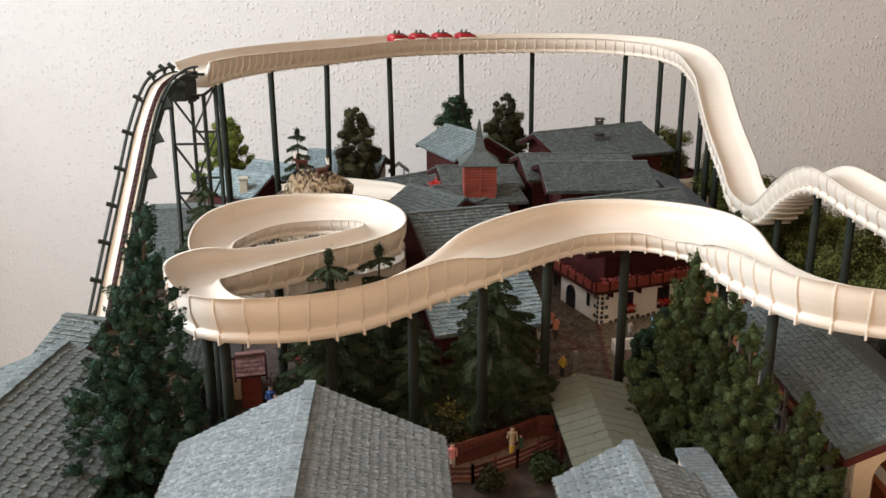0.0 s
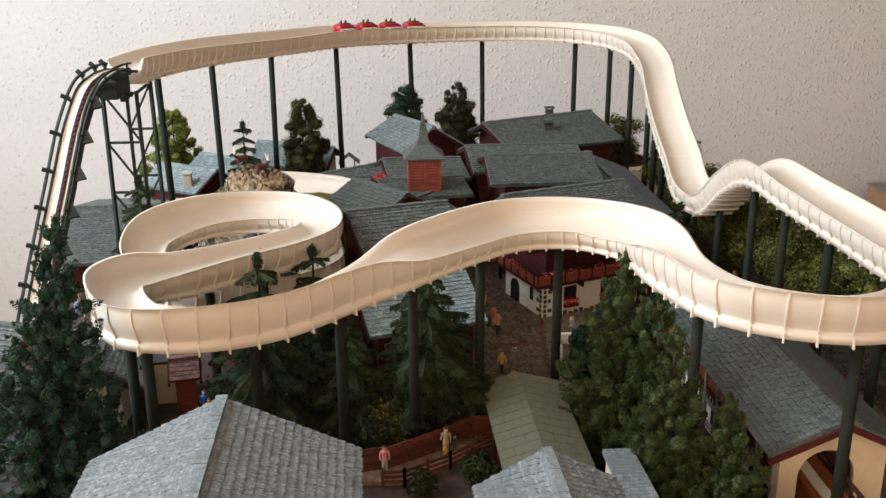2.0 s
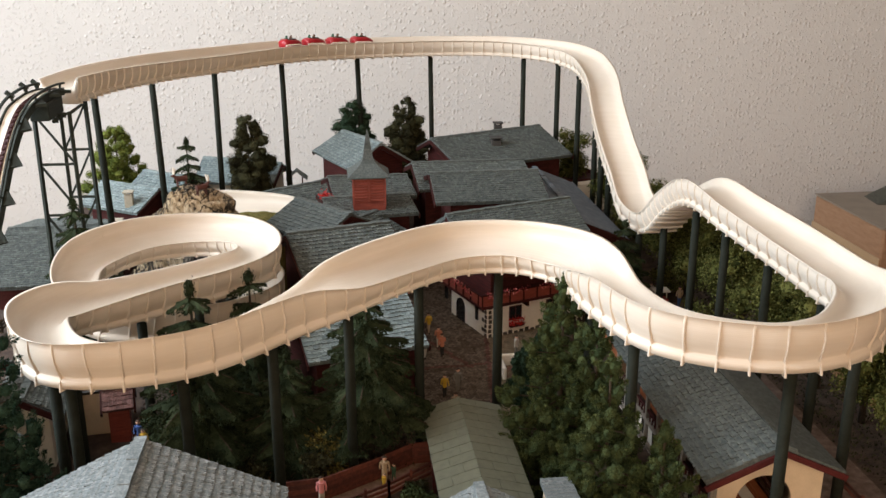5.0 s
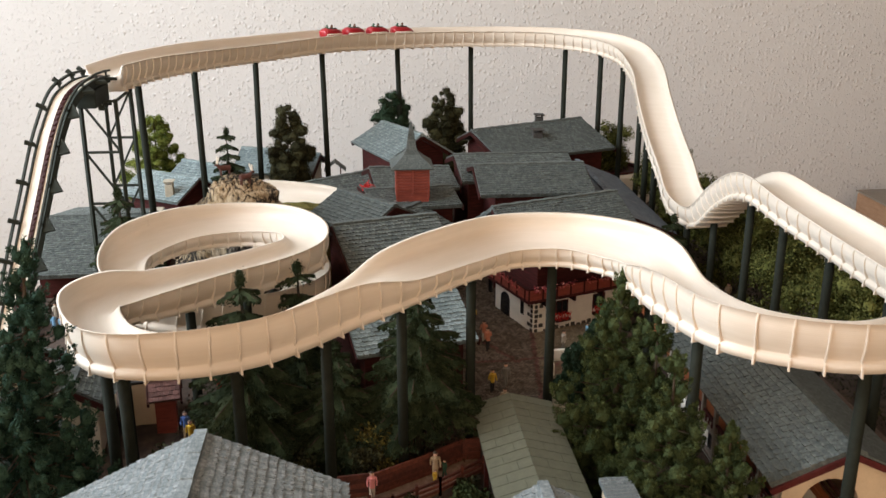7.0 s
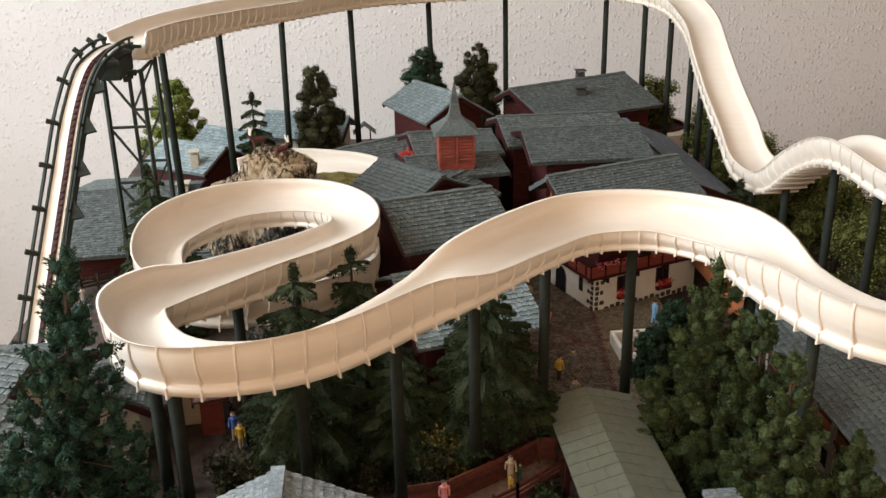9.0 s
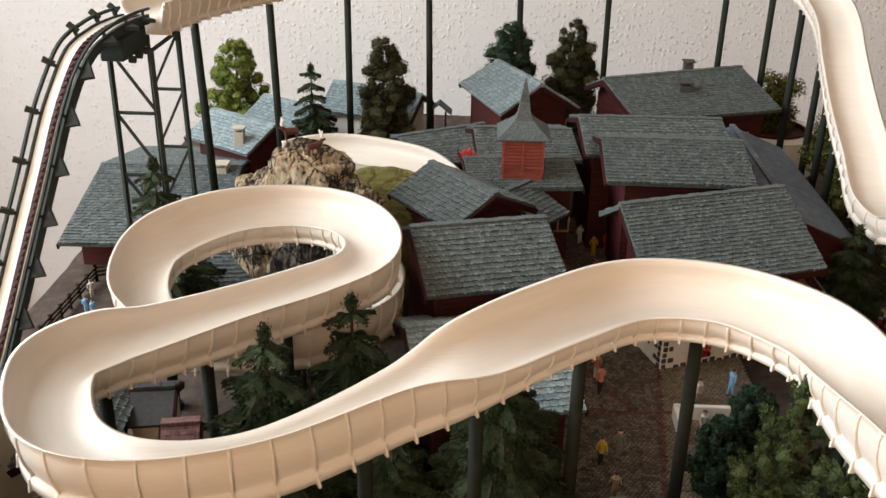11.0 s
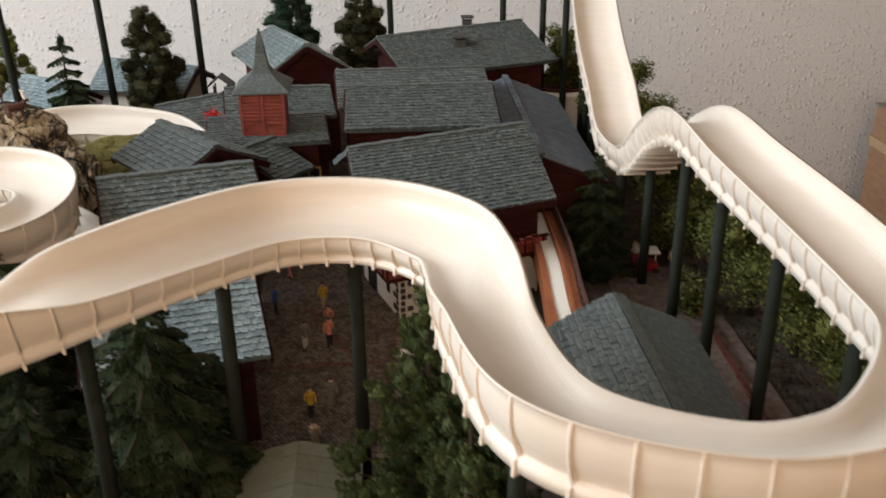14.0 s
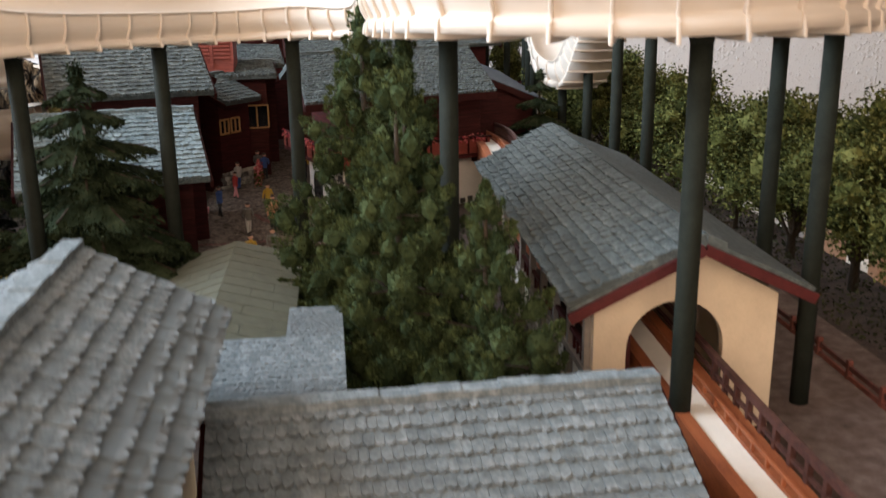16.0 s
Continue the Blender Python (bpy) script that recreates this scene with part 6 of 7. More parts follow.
def leafy(label, at, height, radius, mat, seed, n=7000, size=0.0017, clumps=26, low=0.35, oval=1.0, stem=None):
    r = np.random.default_rng(seed)
    root = thing("deciduous_tree", label, "tree", at)
    trunk_part(root, (0, 0, -0.004), (0, 0, height * 0.7), max(0.0015, radius * 0.075), 0.0009, stem)
    cs, rs = [], []
    mid, tall = height * (1 + low) / 2, height * (1 - low) / 2
    bm = bmesh.new()
    for k in range(clumps):
        d = r.normal(size=3)
        d /= np.linalg.norm(d)
        q = r.random() ** 0.4 * 0.78
        c = np.array([d[0] * radius * q, d[1] * radius * q, mid + d[2] * tall * q * oval])
        cs.append(c), rs.append(radius * r.uniform(0.24, 0.42))
        beam(bm, (0, 0, height * low * 0.9), tuple(c), 0.0016, 0.0006, 5)
    part("limb_frame", bm, stem or BARK, root)
    core_blobs("crown_core", cs, [q * 0.62 for q in rs], mat, root)
    w = np.array(rs) ** 2
    w /= w.sum()
    flakes("crown", np.concatenate([sphere_points(c, q, max(6, int(n * f)), r, 0.55) for c, q, f in zip(cs, rs, w)]), size, mat, root, seed=seed)
    return root


plume_conifer("tall wispy dark blue-green conifer beside the front house", (-0.176, 0.535, 0), 0.236, 0.066, (CONIFER_BLUE, CONIFER_BLUE_TIP), 21, tiers=26, per=17, n=140000, size=0.00112, start=0.0, power=0.85, lean=0.031, plume=0.0160, rise=0.75, slim=0.38, ragged=0.22)
plume_conifer("dense olive green conifer below the arch of the track", (0.214, 0.643, 0), 0.164, 0.050, (CONIFER, CONIFER_TIP), 22, tiers=12, per=13, n=84000, size=0.00105, plume=0.0180, power=0.66, slim=0.40, rise=0.8, ragged=0.20)
plume_conifer("slender olive green conifer touching its neighbour", (0.230, 0.608, 0), 0.153, 0.033, (CONIFER, CONIFER_TIP), 27, tiers=11, per=11, n=54000, size=0.00105, plume=0.0175, slim=0.40, rise=0.8, ragged=0.20, start=0.10, power=0.58)
plume_conifer("olive green conifer beside the lean-to roof", (0.223, 0.552, 0), 0.142, 0.037, (CONIFER, CONIFER_TIP), 23, tiers=11, per=12, n=62000, size=0.00105, plume=0.0175, slim=0.40, rise=0.8, ragged=0.20, power=0.60)
plume_conifer("small bushy green conifer by the station", (0.252, 0.527, 0), 0.104, 0.031, (CONIFER, CONIFER_TIP), 24, tiers=8, per=11, n=40000, size=0.00105, plume=0.0170, slim=0.40, rise=0.8, ragged=0.20, power=0.55)
cedar("small dark green conifer by the white counter", (0.217, 0.765, 0), 0.052, 0.021, CONIFER_DARK, 25, 22000, 0.0010, start=0.006, power=0.4, clump=0.32)
cedar("dark green round conifer behind the olive conifers", (0.241, 0.787, 0), 0.064, 0.024, CONIFER_DARK, 26, 22000, 0.0010, start=0.008, power=0.4, clump=0.32)
spruce("dark spruce with drooping branches under the track", (-0.054, 0.688, 0), 0.158, 0.052, SPRUCE, 31, n=52000)
spruce("dark spruce with drooping branches beside the helix", (-0.018, 0.760, 0), 0.139, 0.050, SPRUCE, 32)
spruce("tall dark spruce near the plaza", (0.074, 0.700, 0), 0.138, 0.052, SPRUCE, 33, whorls=7, start=0.36, n=52000)
spruce("low dark spruce in the thicket", (0.012, 0.690, 0), 0.098, 0.045, SPRUCE, 34, whorls=7)
spruce("spruce in front of the lattice tower", (-0.194, 0.932, 0), 0.160, 0.054, SPRUCE, 35, whorls=9, per=12, start=0.10)
spruce("thin spruce beside the rock", (-0.138, 1.296, 0), 0.143, 0.036, SPRUCE, 36, whorls=10)
spruce("dark spruce beside the barn", (0.368, 0.985, 0), 0.100, 0.034, SPRUCE, 37, whorls=7)
cedar("light olive green tree with foam crown near the wall", (-0.258, 1.43, 0), 0.132, 0.040, LEAF_LIGHT, 41, 26000, 0.0011, start=0.02, power=0.22, clump=0.36)
cedar("dark olive rounded conifer behind the rock", (-0.062, 1.344, 0), 0.158, 0.033, OLIVE, 42, 26000, 0.0010, start=0.02, power=0.34, clump=0.54)
cedar("dark green tree behind the small red house", (0.087, 1.452, 0), 0.158, 0.036, CONIFER_DARK, 43, 26000, 0.0010, start=0.03, power=0.3, clump=0.54)
cedar("dark olive tree behind the houses", (0.172, 1.512, 0), 0.150, 0.033, OLIVE, 44, 26000, 0.0010, start=0.02, power=0.28, clump=0.54)
leafy("green leafy tree beside the round enclosure", (0.424, 1.43, 0), 0.125, 0.037, LEAF, 45, 14000, 0.0014, low=0.15)
leafy("green leafy tree below the drop of the track", (0.452, 1.27, 0), 0.118, 0.042, LEAF, 46, 15000, 0.0014, low=0.12)
OCHRE_LEAF = surface("ochre_foliage", ((0.03, 0.026, 0.008), (0.085, 0.07, 0.018), (0.17, 0.14, 0.04)), 0.9, 160, 900, 0.3, spec=0.05, by_island=0.4)
HEDGE = [(0.462, 1.17), (0.472, 1.10), (0.468, 1.03), (0.478, 0.965), (0.482, 0.90), (0.490, 0.835), (0.498, 0.765), (0.505, 0.70), (0.512, 0.63), (0.49, 0.575)]
for k, (x, y) in enumerate(HEDGE):
    leafy("leafy green tree in the row beside the track" if k % 2 else "bushy light green tree in the row beside the track", (x - 0.012, y, 0), 0.104 + 0.012 * ((k * 37) % 5) / 4, 0.043, LEAF, 50 + k, 15000, 0.0014, low=0.10, clumps=40)
for k, (x, y, h, rad, mt) in enumerate(((0.044, 0.668, 0.052, 0.020, OCHRE_LEAF), (0.03, 0.662, 0.030, 0.016, OLIVE), (0.104, 0.634, 0.010, 0.009, OLIVE), (0.062, 0.602, 0.016, 0.012, OLIVE), (-0.02, 0.66, 0.030, 0.016, OLIVE), (0.43, 0.90, 0.035, 0.02, LEAF), (0.43, 1.02, 0.03, 0.02, LEAF), (0.40, 1.1, 0.03, 0.018, OLIVE), (0.105, 0.612, 0.02, 0.013, CONIFER), (-0.10, 0.655, 0.04, 0.02, OLIVE))):
    r = np.random.default_rng(80 + k)
    root = thing("shrub", "ochre leafy shrub in the thicket" if mt is OCHRE_LEAF else "low dark green shrub in the undergrowth", "shrub", (x, y, 0), group="shrubs")
    cs = [np.array([rad * r.uniform(-.7, .7), rad * r.uniform(-.7, .7), h * r.uniform(0.15, 0.75)]) for _ in range(9)]
    bm = bmesh.new()
    for c in cs:
        beam(bm, (0, 0, -0.003), tuple(c), 0.0012, 0.0006, 5)
    part("stem_frame", bm, BARK, root)
    flakes("leaves", np.concatenate([sphere_points(c, rad * 0.45, 160, r, 0.2) for c in cs]), 0.0016, mt, root, seed=80 + k)

pts = rng.uniform((-0.12, 0.60, 0.0), (0.11, 0.80, 0.004), (9000, 3))
LITTER = surface("brown_leaf_litter", ((0.022, 0.012, 0.009), (0.058, 0.032, 0.022), (0.12, 0.075, 0.05)), 0.95, 160, 900, 0.3, spec=0.05, by_island=0.5)
litter = thing("undergrowth", "scattered dark green and brown leaf litter and flock", "undergrowth", kind="stuff")
pts = pts[~((pts[:, 1] < 0.64 + 0.4 * np.maximum(0, pts[:, 0] - 0.035)) & (pts[:, 0] > 0.0))]
half = len(pts) // 3
flakes("flock", pts[:half], 0.0013, OLIVE, litter, seed=91)
flakes("leaf_litter", pts[half:], 0.0013, LITTER, litter, seed=93)
pts = rng.uniform((0.45, 0.5, 0.0), (0.51, 1.25, 0.004), (5000, 3))
flakes("flock", pts, 0.0014, OLIVE, litter, seed=92)

# ---------------------------------------------------------------- figures: one plain mesh each


def figure(at, yaw, top, legs, tall=0.0208, wide=1.0, lean=0.0, hat=None, name="figurine", label=""):
    bm = bmesh.new()
    k = tall / 0.0208

    def add(verts, i):
        for f_ in {f for v in verts for f in v.link_faces}:
            f_.material_index = i

    step = 0.0004 + 0.0017 * abs(math.sin(at[0] * 917 + at[1] * 331))
    bend = 0.0022 * math.sin(at[0] * 512 + at[1] * 777)
    shoe = cloth("shoe", (0.025, 0.018, 0.014))
    for s in (-1, 1):
        add(beam(bm, (0.0011 * s * k, step * s + 0.0006, 0.0004), (0.0011 * s * k, step * s - 0.0008, 0.0006), 0.0016 * k, 0.0018 * k, 6), 4)
        add(beam(bm, (0.0011 * s * k, step * s, 0.0008), (0.0010 * s * k, step * s * 0.4, 0.0052 * k), 0.0014 * k, 0.0019 * k, 7), 1)
        add(beam(bm, (0.0010 * s * k, step * s * 0.4, 0.0050 * k), (0.0009 * s * k, 0, 0.0102 * k), 0.0019 * k, 0.0023 * k, 7), 1)
    add(beam(bm, (0, 0, 0.0090 * k), (0, lean * 0.5, 0.0128 * k), 0.0040 * k * wide, 0.0037 * k * wide, 9), 0)
    add(beam(bm, (0, lean * 0.5, 0.0126 * k), (0, lean, 0.0164 * k), 0.0037 * k * wide, 0.0047 * k * wide, 9), 0)
    add(beam(bm, (0, lean, 0.0162 * k), (0, lean, 0.0178 * k), 0.0030 * k, 0.0014 * k, 8), 0)
    for s in (-1, 1):
        elbow = (0.0031 * s * k, lean + bend * s * 0.5, 0.0128 * k)
        add(beam(bm, (0.0024 * s * k, lean, 0.0164 * k), elbow, 0.0015 * k, 0.0013 * k, 6), 0)
        add(beam(bm, elbow, (0.0029 * s * k, lean + bend * s + 0.0012, 0.0102 * k + abs(bend) * (0.9 if s > 0 else 0.2)), 0.0013 * k, 0.0010 * k, 6), 0)
    r = bmesh.ops.create_icosphere(bm, subdivisions=1, radius=0.00175 * k)
    for v in r["verts"]:
        v.co += Vector((0, lean * 1.1, 0.0189 * k))
    add(r["verts"], 2)
    r = bmesh.ops.create_icosphere(bm, subdivisions=1, radius=0.00178 * k)
    for v in r["verts"]:
        v.co.z = max(v.co.z, 0.0002)
        v.co += Vector((0, lean * 1.1 - 0.0002, 0.0191 * k))
    add(r["verts"], 3)
    me = data_bm(name, bm, [top, legs, SKIN, hat or cloth("hair", (0.05, 0.03, 0.02)), shoe])
    ob = new(name, me)
    ob.matrix_world = pose(*at, 0, 0, yaw)
    return tagged(ob, label or "small painted standing figurine", "figurine", group="figurines")


W, GR, YL, RD, BL, OR, BK, TN, LB, PK = (cloth(k, c) for k, c in (("white", (0.46, 0.42, 0.36)), ("grey", (0.15, 0.14, 0.12)), ("yellow", (0.48, 0.30, 0.03)), ("red", (0.42, 0.04, 0.03)), ("blue", (0.05, 0.10, 0.28)), ("orange", (0.52, 0.20, 0.12)), ("black", (0.02, 0.02, 0.02)), ("tan", (0.34, 0.25, 0.16)), ("light_blue", (0.20, 0.40, 0.60)), ("pink", (0.65, 0.25, 0.25))))
FIGS = [(0.145, 0.785, YL, BK, 200), (0.158, 0.793, GR, GR, 190), (0.136, 0.870, GR, W, 20), (0.153, 0.872, OR, BK, 10), (0.146, 0.930, YL, TN, 30), (0.116, 0.985, RD, PK, 80), (0.110, 0.925, BL, BK, 60),
        (0.225, 0.862, W, GR, 240), (0.252, 0.875, LB, LB, 300), (0.220, 0.8205, W, TN, 200), (0.159, 1.143, W, W, 0), (0.170, 1.114, YL, YL, 0), (0.184, 1.127, RD, RD, 0), (0.135, 1.057, BL, BK, 0), (0.133, 1.105, W, BK, 90), (0.105, 0.880, PK, RD, 40), (0.115, 1.02, W, BL, 40),
        (0.150, 0.748, TN, TN, 0), (0.083, 0.648, TN, TN, 180), (0.036, 0.627, PK, W, 180), (-0.279, 0.962, LB, LB, 30), (-0.285, 0.99, W, W, 30), (-0.270, 0.955, LB, W, 60), (-0.110, 0.728, BL, TN, 180), (-0.104, 0.715, YL, TN, 180), (0.404, 0.990, W, RD, 0), (0.43, 0.97, TN, BL, 0),
        (0.152, 0.893, OR, W, 0), (0.128, 1.07, GR, BL, 0), (0.178, 1.17, OR, BK, 0), (-0.093, 0.80, RD, RD, 0), (0.02, 0.735, W, PK, 0), (0.035, 0.742, RD, W, 0)]
GN = cloth("green", (0.04, 0.07, 0.04))
NAMES = {W: "white", GR: "grey", YL: "yellow", RD: "red", BL: "blue", OR: "orange", BK: "black", TN: "tan", LB: "light blue", PK: "pink"}
for k, (x, y, a, b, yaw) in enumerate(FIGS):
    figure((x, y, 0.0012), yaw, a, b, (0.0175 if x < -0.25 else 0.0222) + 0.0020 * ((k * 13) % 5) / 4, label="tiny painted figurine with %s top and %s legs" % (NAMES[a], NAMES[b]))
figure((0.090, 0.651, 0.0022), 150, GN, GN, 0.014, 1.2, label="tiny painted crouching figurine in dark green in the pen")
figure((0.082, 0.641, 0.0022), 150, YL, YL, 0.012, 1.2, label="tiny painted crouching figurine in yellow in the pen")


BEAST_BROWN = surface("figure_paint_brown", tone((0.075, 0.025, 0.018), 0.75, 1.25), 0.65, 300, 900, 0.15)


def beast(at, yaw):
    """Plain small horned animal shape, one mesh."""
    bm = bmesh.new()
    beam(bm, (-0.006, 0, 0.0085), (0.006, 0, 0.009), 0.0062, 0.0066, 8)
    for sx in (-0.0048, 0.0048):
        for sy in (-0.0017, 0.0017):
            beam(bm, (sx, sy, 0), (sx, sy, 0.008), 0.0014, 0.0019, 5)
    beam(bm, (0.0055, 0, 0.0095), (0.009, 0, 0.0135), 0.0042, 0.0032, 7)
    beam(bm, (0.008, 0, 0.0135), (0.0115, 0, 0.0125), 0.0030, 0.0018, 7)
    for s in (-1, 1):
        for v in beam(bm, (0.0085, s * 0.0009, 0.0145), (0.0072, s * 0.0030, 0.0215), 0.0022, 0.0017, 6):
            for f_ in v.link_faces:
                f_.material_index = 1
    ob = solid("animal_figurine", bm, BEAST_BROWN, "small brown animal figurine with white horns on the rock", "figurine", group="animal figurines")
    ob.data.materials.append(PALE_PAINT)
    ob.matrix_world = pose(*at, 0, 0, yaw) @ Matrix.Scale(0.95, 4)


beast((-0.105, 1.022, 0.1436), 205)
beast((-0.082, 0.998, 0.1396), 35)

# ---------------------------------------------------------------- fences, pen, counter


def fence(label, points, rails=3, high=0.012, step=0.018, mat=None, group=""):
    mat = mat or FENCE_WOOD
    root = thing("fence", label, "fence", group=group)
    for a, b in zip(points[:-1], points[1:]):
        a, b = Vector((*a, 0)), Vector((*b, 0))
        n = max(1, int(round((b - a).length / step)))
        for k in range(n + 1):
            p = a.lerp(b, k / n)
            bar_part("post", p + Vector((0, 0, -0.003)), p + Vector((0, 0, high + 0.002)), 0.0022, 0.0022, mat, root)
        for j in range(rails):
            z = Vector((0, 0, high * (j + 0.7) / rails))
            bar_part("rail", a + z, b + z, 0.0012, 0.0022, mat, root)
    return root


fence("dark brown wooden rail fence at the edge of the model", [(-0.300, 0.88), (-0.297, 1.03), (-0.268, 1.045)], mat=BARK)
fence("red-brown wooden rail fence round the pen", [(0.034, 0.612), (0.050, 0.612), (0.085, 0.632), (0.120, 0.658)], high=0.012)
fence("dark wooden rail along the gravel path", [(0.418, 0.46), (0.424, 0.66), (0.432, 0.95)], rails=2, high=0.009, step=0.03)
PEN_SAND = surface("reddish_sand", ((0.10, 0.060, 0.042), (0.19, 0.120, 0.085), (0.29, 0.20, 0.15)), 0.95, 200, 1500, 0.5, 0.0008, spec=0.1)
pen = thing("pen_wall", "red-brown plank wall behind the pen", "wall")
for j in range(5):
    for p, q in (((0.008, 0.630), (0.040, 0.634)), ((0.040, 0.634), (0.075, 0.654)), ((0.075, 0.654), (0.106, 0.675)), ((0.106, 0.675), (0.120, 0.676))):
        bar_part("plank", (*p, 0.002 + j * 0.0038), (*q, 0.002 + j * 0.0038), 0.0014, 0.0036, FENCE_WOOD, pen)
bm = bmesh.new()
fv = [bm.verts.new(p) for p in ((0.020, 0.614, 0.0018), (0.050, 0.614, 0.0018), (0.085, 0.634, 0.0018), (0.119, 0.660, 0.0018), (0.118, 0.674, 0.0018), (0.106, 0.673, 0.0018), (0.075, 0.652, 0.0018), (0.040, 0.632, 0.0018), (0.015, 0.628, 0.0018))]
bm.faces.new(fv)
ex = bmesh.ops.extrude_face_region(bm, geom=list(bm.faces))
for g in ex["geom"]:
    if isinstance(g, bmesh.types.BMVert):
        g.co.z -= 0.004
part("pen_floor", bm, PEN_SAND, pen, "reddish sand floor")

counter = thing("white_counter", "low white rounded counter walls on the plaza", "counter")
for lo, hi in (((0.203, 0.842, 0), (0.252, 0.8455, 0.0125)), ((0.203, 0.812, 0), (0.2065, 0.8418, 0.0125)), ((0.215, 0.812, 0), (0.246, 0.8155, 0.0062))):
    bm = bmesh.new()
    box(bm, (lo[0], lo[1], -0.002), hi, 0.0008)
    part("counter_wall", bm, PALE_PAINT, counter)
bm = bmesh.new()
box(bm, (0.2068, 0.8158, -0.002), (0.25, 0.8417, 0.0012))
part("counter_floor", bm, PAVER_RED, counter, "red paved floor")

bm = bmesh.new()
box(bm, (0.374, 0.42, -0.006), (0.448, 0.98, 0.0022), 0.0008)
solid("path", bm, GRAVEL, "brown gravel path beside the station", "path", kind="structure")

# round enclosure far back
ringo = thing("round_enclosure", "round dark red enclosure with white rim", "enclosure", (0.415, 1.415, 0.0))


def ring_mesh(r0, r1, z0, z1, n=48):
    v, f = [], []
    for j in range(n):
        a = 2 * math.pi * j / n
        for r_, z in ((r0, z0), (r1, z0), (r1, z1), (r0, z1)):
            v.append((r_ * math.cos(a), r_ * math.sin(a), z))
    for j in range(n):
        o, p = j * 4, ((j + 1) % n) * 4
        for k in range(4):
            f.append((o + k, p + k, p + (k + 1) % 4, o + (k + 1) % 4))
    return v, f


part("rim", data_of("rim", *ring_mesh(0.043, 0.062, 0.0, 0.044), PALE_PAINT), None, ringo, "white rim path")
part("wall", data_of("wall", *ring_mesh(0.0405, 0.0428, 0.0, 0.047), RED_WOOD), None, ringo)
bm = bmesh.new()
bmesh.ops.create_cone(bm, cap_ends=True, segments=40, radius1=0.0404, radius2=0.0404, depth=0.03)
bmesh.ops.translate(bm, vec=(0, 0, 0.027), verts=bm.verts)
part("bed", bm, RED_WOOD, ringo, "dark red bed")

# small roofed well
well = thing("well_shelter", "small open shelter with shingled roof far back", "shelter", (0.0, 1.43, 0.0))
for sx in (-0.008, 0.008):
    for sy in (-0.006, 0.006):
        bar_part("post", (sx, sy, -0.003), (sx, sy, 0.05), 0.0018, 0.0018, RED_WOOD, well)
for s in (-1, 1):
    v = [(0, -0.012, 0.062), (0, 0.012, 0.062), (s * 0.016, 0.012, 0.049), (s * 0.016, -0.012, 0.049)]
    v += [(x, y, z - 0.0015) for x, y, z in v]
    part("roof_slope", data_of("roof_slope", v, [(0, 1, 2, 3), (7, 6, 5, 4), (0, 4, 5, 1), (1, 5, 6, 2), (2, 6, 7, 3), (3, 7, 4, 0)], SHINGLE), None, well)

# red cart
cart = thing("market_cart", "small red market cart with white canopy", "cart", (0.410, 0.975, 0.0))
bm = bmesh.new()
box(bm, (-0.008, -0.006, 0.003), (0.008, 0.006, 0.010), 0.0006)
part("body", bm, SLED_RED, cart)
bm = bmesh.new()
box(bm, (-0.009, -0.007, 0.0185), (0.009, 0.007, 0.0205), 0.0006)
part("canopy", bm, PALE_PAINT, cart, "white canopy")
for sx in (-0.007, 0.007):
    bar_part("pole", (sx, 0, 0.010), (sx, 0, 0.0186), 0.001, 0.001, PALE_PAINT, cart)
for sx in (-0.006, 0.006):
    bar_part("wheel", (sx, -0.0075, 0.003), (sx, -0.006, 0.003), 0.006, 0.006, BARK, cart, sides=10)
bench = thing("bench", "dark park bench beside a red mat", "bench", (0.452, 0.80, 0.0))
for z, y in ((0.006, 0.0), (0.006, 0.003), (0.0095, 0.0055), (0.0125, 0.006)):
    bar_part("slat", (-0.012, y, z), (0.012, y, z), 0.0022, 0.0012, BARK, bench)
for sx in (-0.01, 0.01):
    bar_part("leg", (sx, 0.001, -0.002), (sx, 0.004, 0.0125), 0.0016, 0.0016, BARK, bench)

# flowers between the houses
for k, (x0, y0, x1, y1, z) in enumerate(((0.188, 1.0, 0.197, 1.14, 0.034), (0.128, 1.02, 0.134, 1.12, 0.018))):
    root = thing("flower_bed", "bed of orange and red flowers along a wall", "flowers", ((x0 + x1) / 2, (y0 + y1) / 2, 0))
    p = rng.uniform(((x0 - x1) / 2, (y0 - y1) / 2, 0.0), ((x1 - x0) / 2, (y1 - y0) / 2, z), (760, 3))
    flakes("blossoms", p, 0.0013, FLOWER_PINK, root, seed=95 + k)
    flakes("leaves", p * np.array([1, 1, 0.8]), 0.0014, LEAF, root, seed=97 + k)

# red flowers fixed to a roof below the turret
root = thing("flower_bunch", "small bunch of orange-red flowers fixed to a shingle roof", "flowers", (0.043, 1.119, 0.0985))
p = np.random.default_rng(98).normal(size=(240, 3)) * np.array([0.0034, 0.0026, 0.0022]) + np.array([0, 0, 0.0032])
flakes("blossoms", p, 0.0013, FLOWER_RED, root, seed=98)
bm = bmesh.new()
beam(bm, (0.001, 0, -0.002), (0.004, 0.001, 0.009), 0.0012, 0.0007, 5)
part("stem", bm, BARK, root)

# pine leg at the far side of the room
stand = thing("wooden_stand", "pale pine furniture leg behind the model", "furniture leg", (-0.95, 1.90, RZ0))
bm = bmesh.new()
box(bm, (-0.02, -0.02, 0), (0.02, 0.02, 0.32), 0.003)
part("leg", bm, PINE, stand)

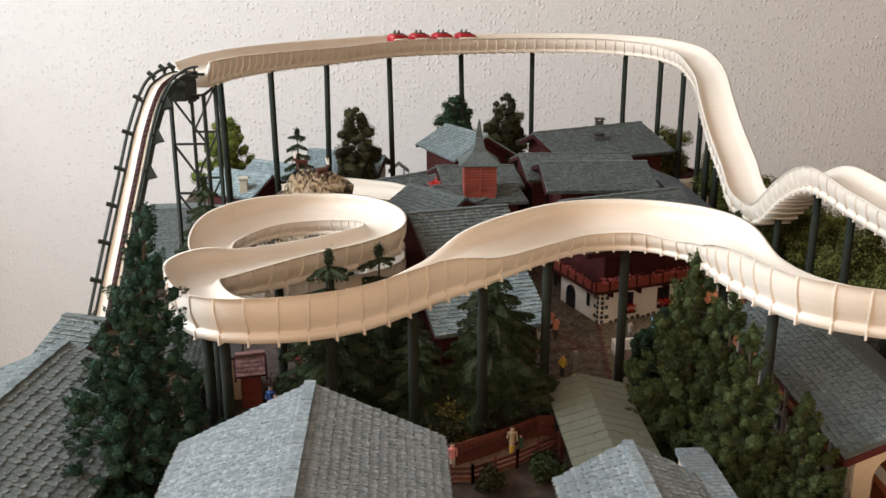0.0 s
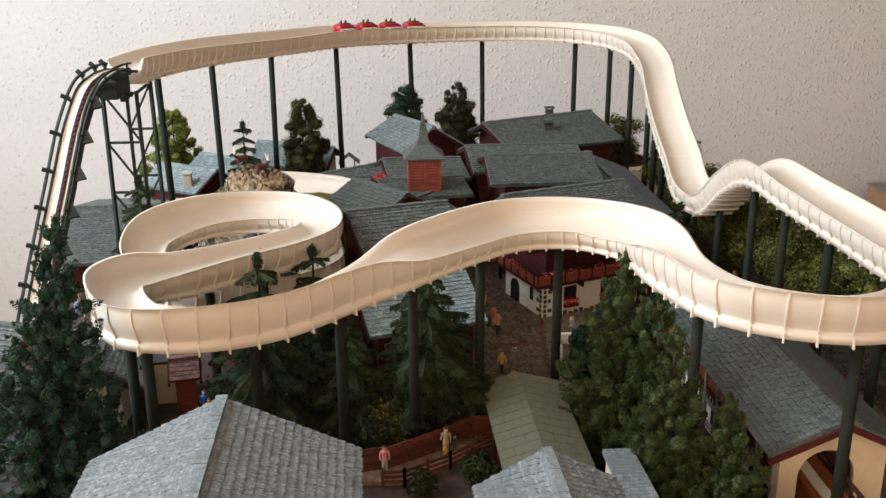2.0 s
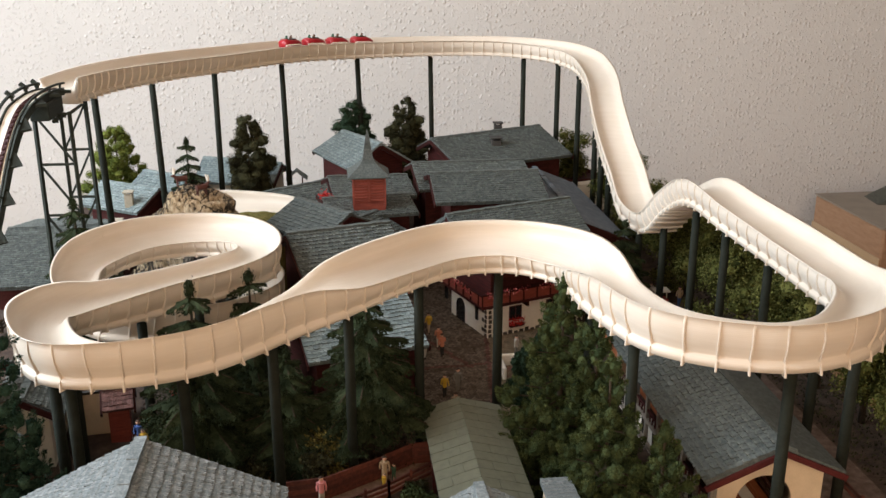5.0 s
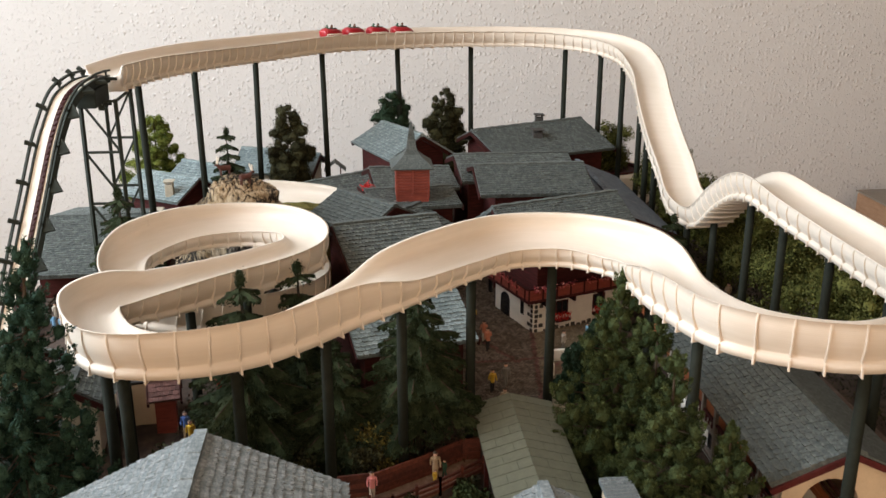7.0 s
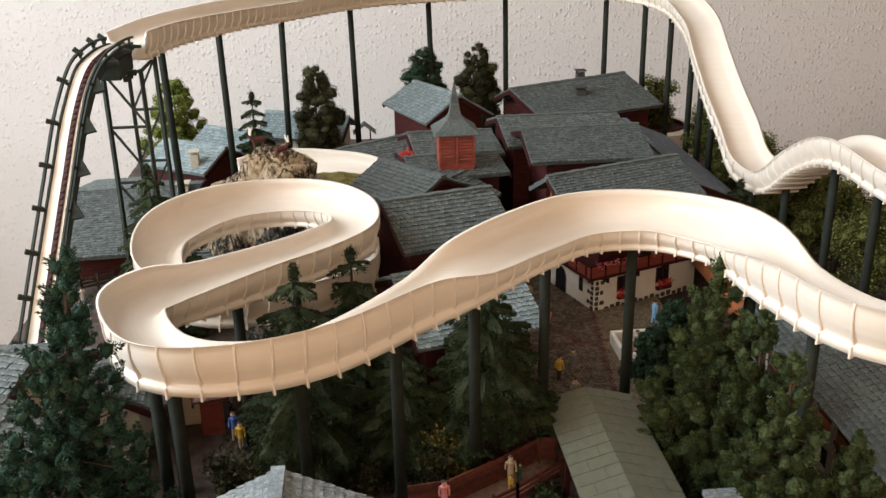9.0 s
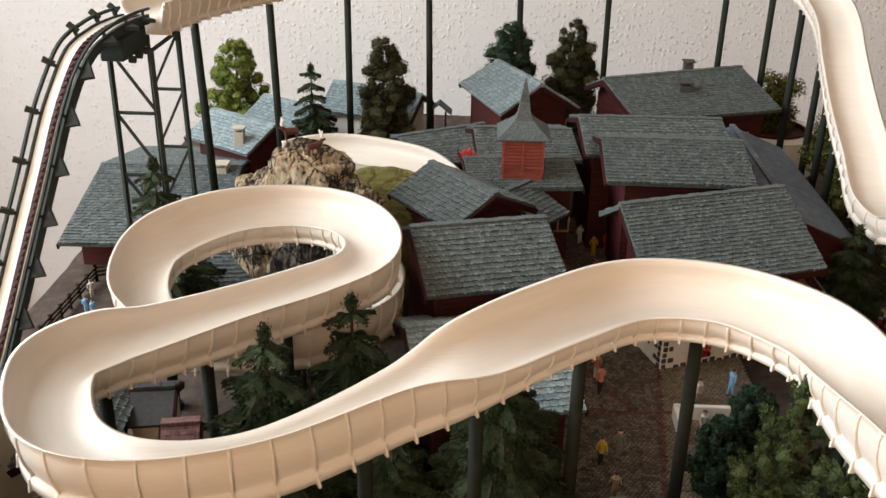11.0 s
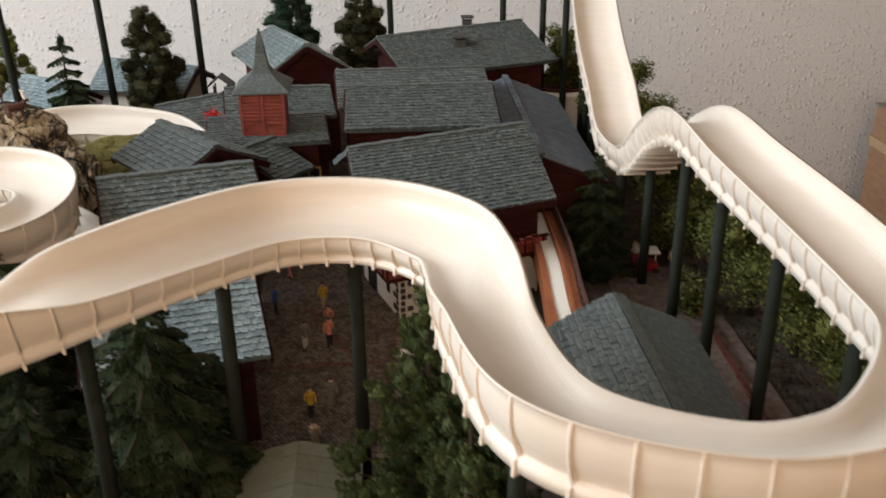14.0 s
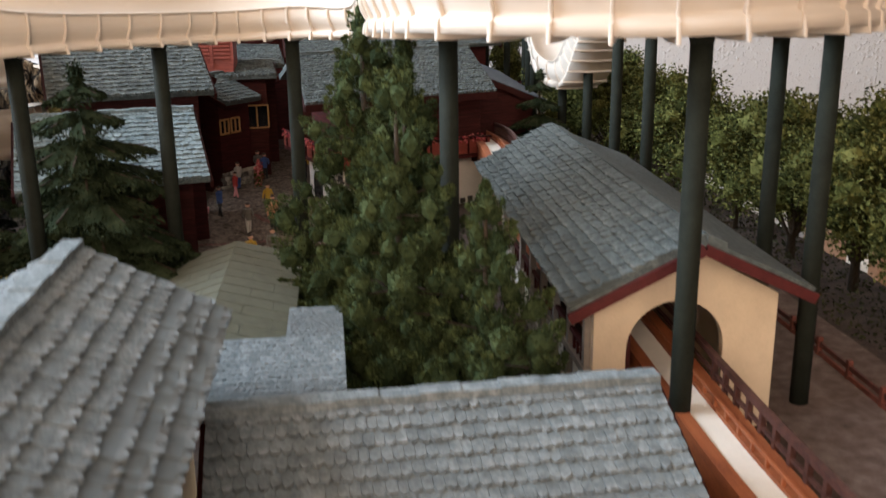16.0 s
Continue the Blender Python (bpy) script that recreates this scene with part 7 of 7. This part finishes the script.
# ---------------------------------------------------------------- plaza paving, stone by stone
paving = tagged(new("plaza", data_of("plaza", [(0.095, 0.74, -0.004), (0.275, 0.74, -0.004), (0.275, 1.22, -0.004), (0.095, 1.22, -0.004), (0.095, 0.74, 0.0006), (0.275, 0.74, 0.0006), (0.275, 1.22, 0.0006), (0.095, 1.22, 0.0006)],
                                      [(3, 2, 1, 0), (4, 5, 6, 7), (0, 1, 5, 4), (1, 2, 6, 5), (2, 3, 7, 6), (3, 0, 4, 7)], GROUT)), "dark cobbled plaza with red paver bands", "pavement", kind="structure")
sets = {"dark": ([], []), "tan": ([], []), "red": ([], [])}
for j in range(int(0.48 / 0.00235)):
    for i in range(int(0.18 / 0.0031)):
        x = 0.095 + (i + (0.5 if j % 2 else 0.0)) * 0.0031
        y = 0.74 + j * 0.00235
        if x > 0.2725 or y > 1.21:
            continue
        kind = "dark"
        if x > 0.196 + (y - 0.85) * 0.12:
            kind = "tan"
        if abs(y - 0.846 - 0.05 * (x - 0.14)) < 0.0024 and x < 0.206 or abs((x - 0.178) + (y - 0.843) * 0.52) < 0.0028 and 0.843 < y < 0.93 or abs(x - 0.196 - (y - 0.85) * 0.12) < 0.0022:
            kind = "red"
        v, f = sets[kind]
        o = len(v)
        w, d, h = 0.00132 + rng.uniform(-0.0001, 0.0001), 0.00098, 0.0013 + rng.uniform(-0.0002, 0.0003)
        jx, jy = rng.uniform(-0.0001, 0.0001, 2)
        x, y = x + jx, y + jy
        v += [(x - w, y - d, 0.0006), (x + w, y - d, 0.0006), (x + w, y + d, 0.0006), (x - w, y + d, 0.0006), (x - w * .8, y - d * .75, h), (x + w * .8, y - d * .75, h), (x + w * .8, y + d * .75, h), (x - w * .8, y + d * .75, h)]
        f += [(o + 4, o + 5, o + 6, o + 7), (o, o + 1, o + 5, o + 4), (o + 1, o + 2, o + 6, o + 5), (o + 2, o + 3, o + 7, o + 6), (o + 3, o, o + 4, o + 7)]
for kind, mat in (("dark", COBBLE), ("tan", COBBLE_PALE), ("red", PAVER_RED)):
    tagged(part("cobbles", data_of("cobbles", *sets[kind], mat), None, paving, kind + " cobbles"), kind="stuff")

# shingles of the near roofs, one by one
for mat, k, m, slab in PENDING:
    ob = part("shingle", shingle_shape(mat, k), None, slab)
    ob.matrix_world = m
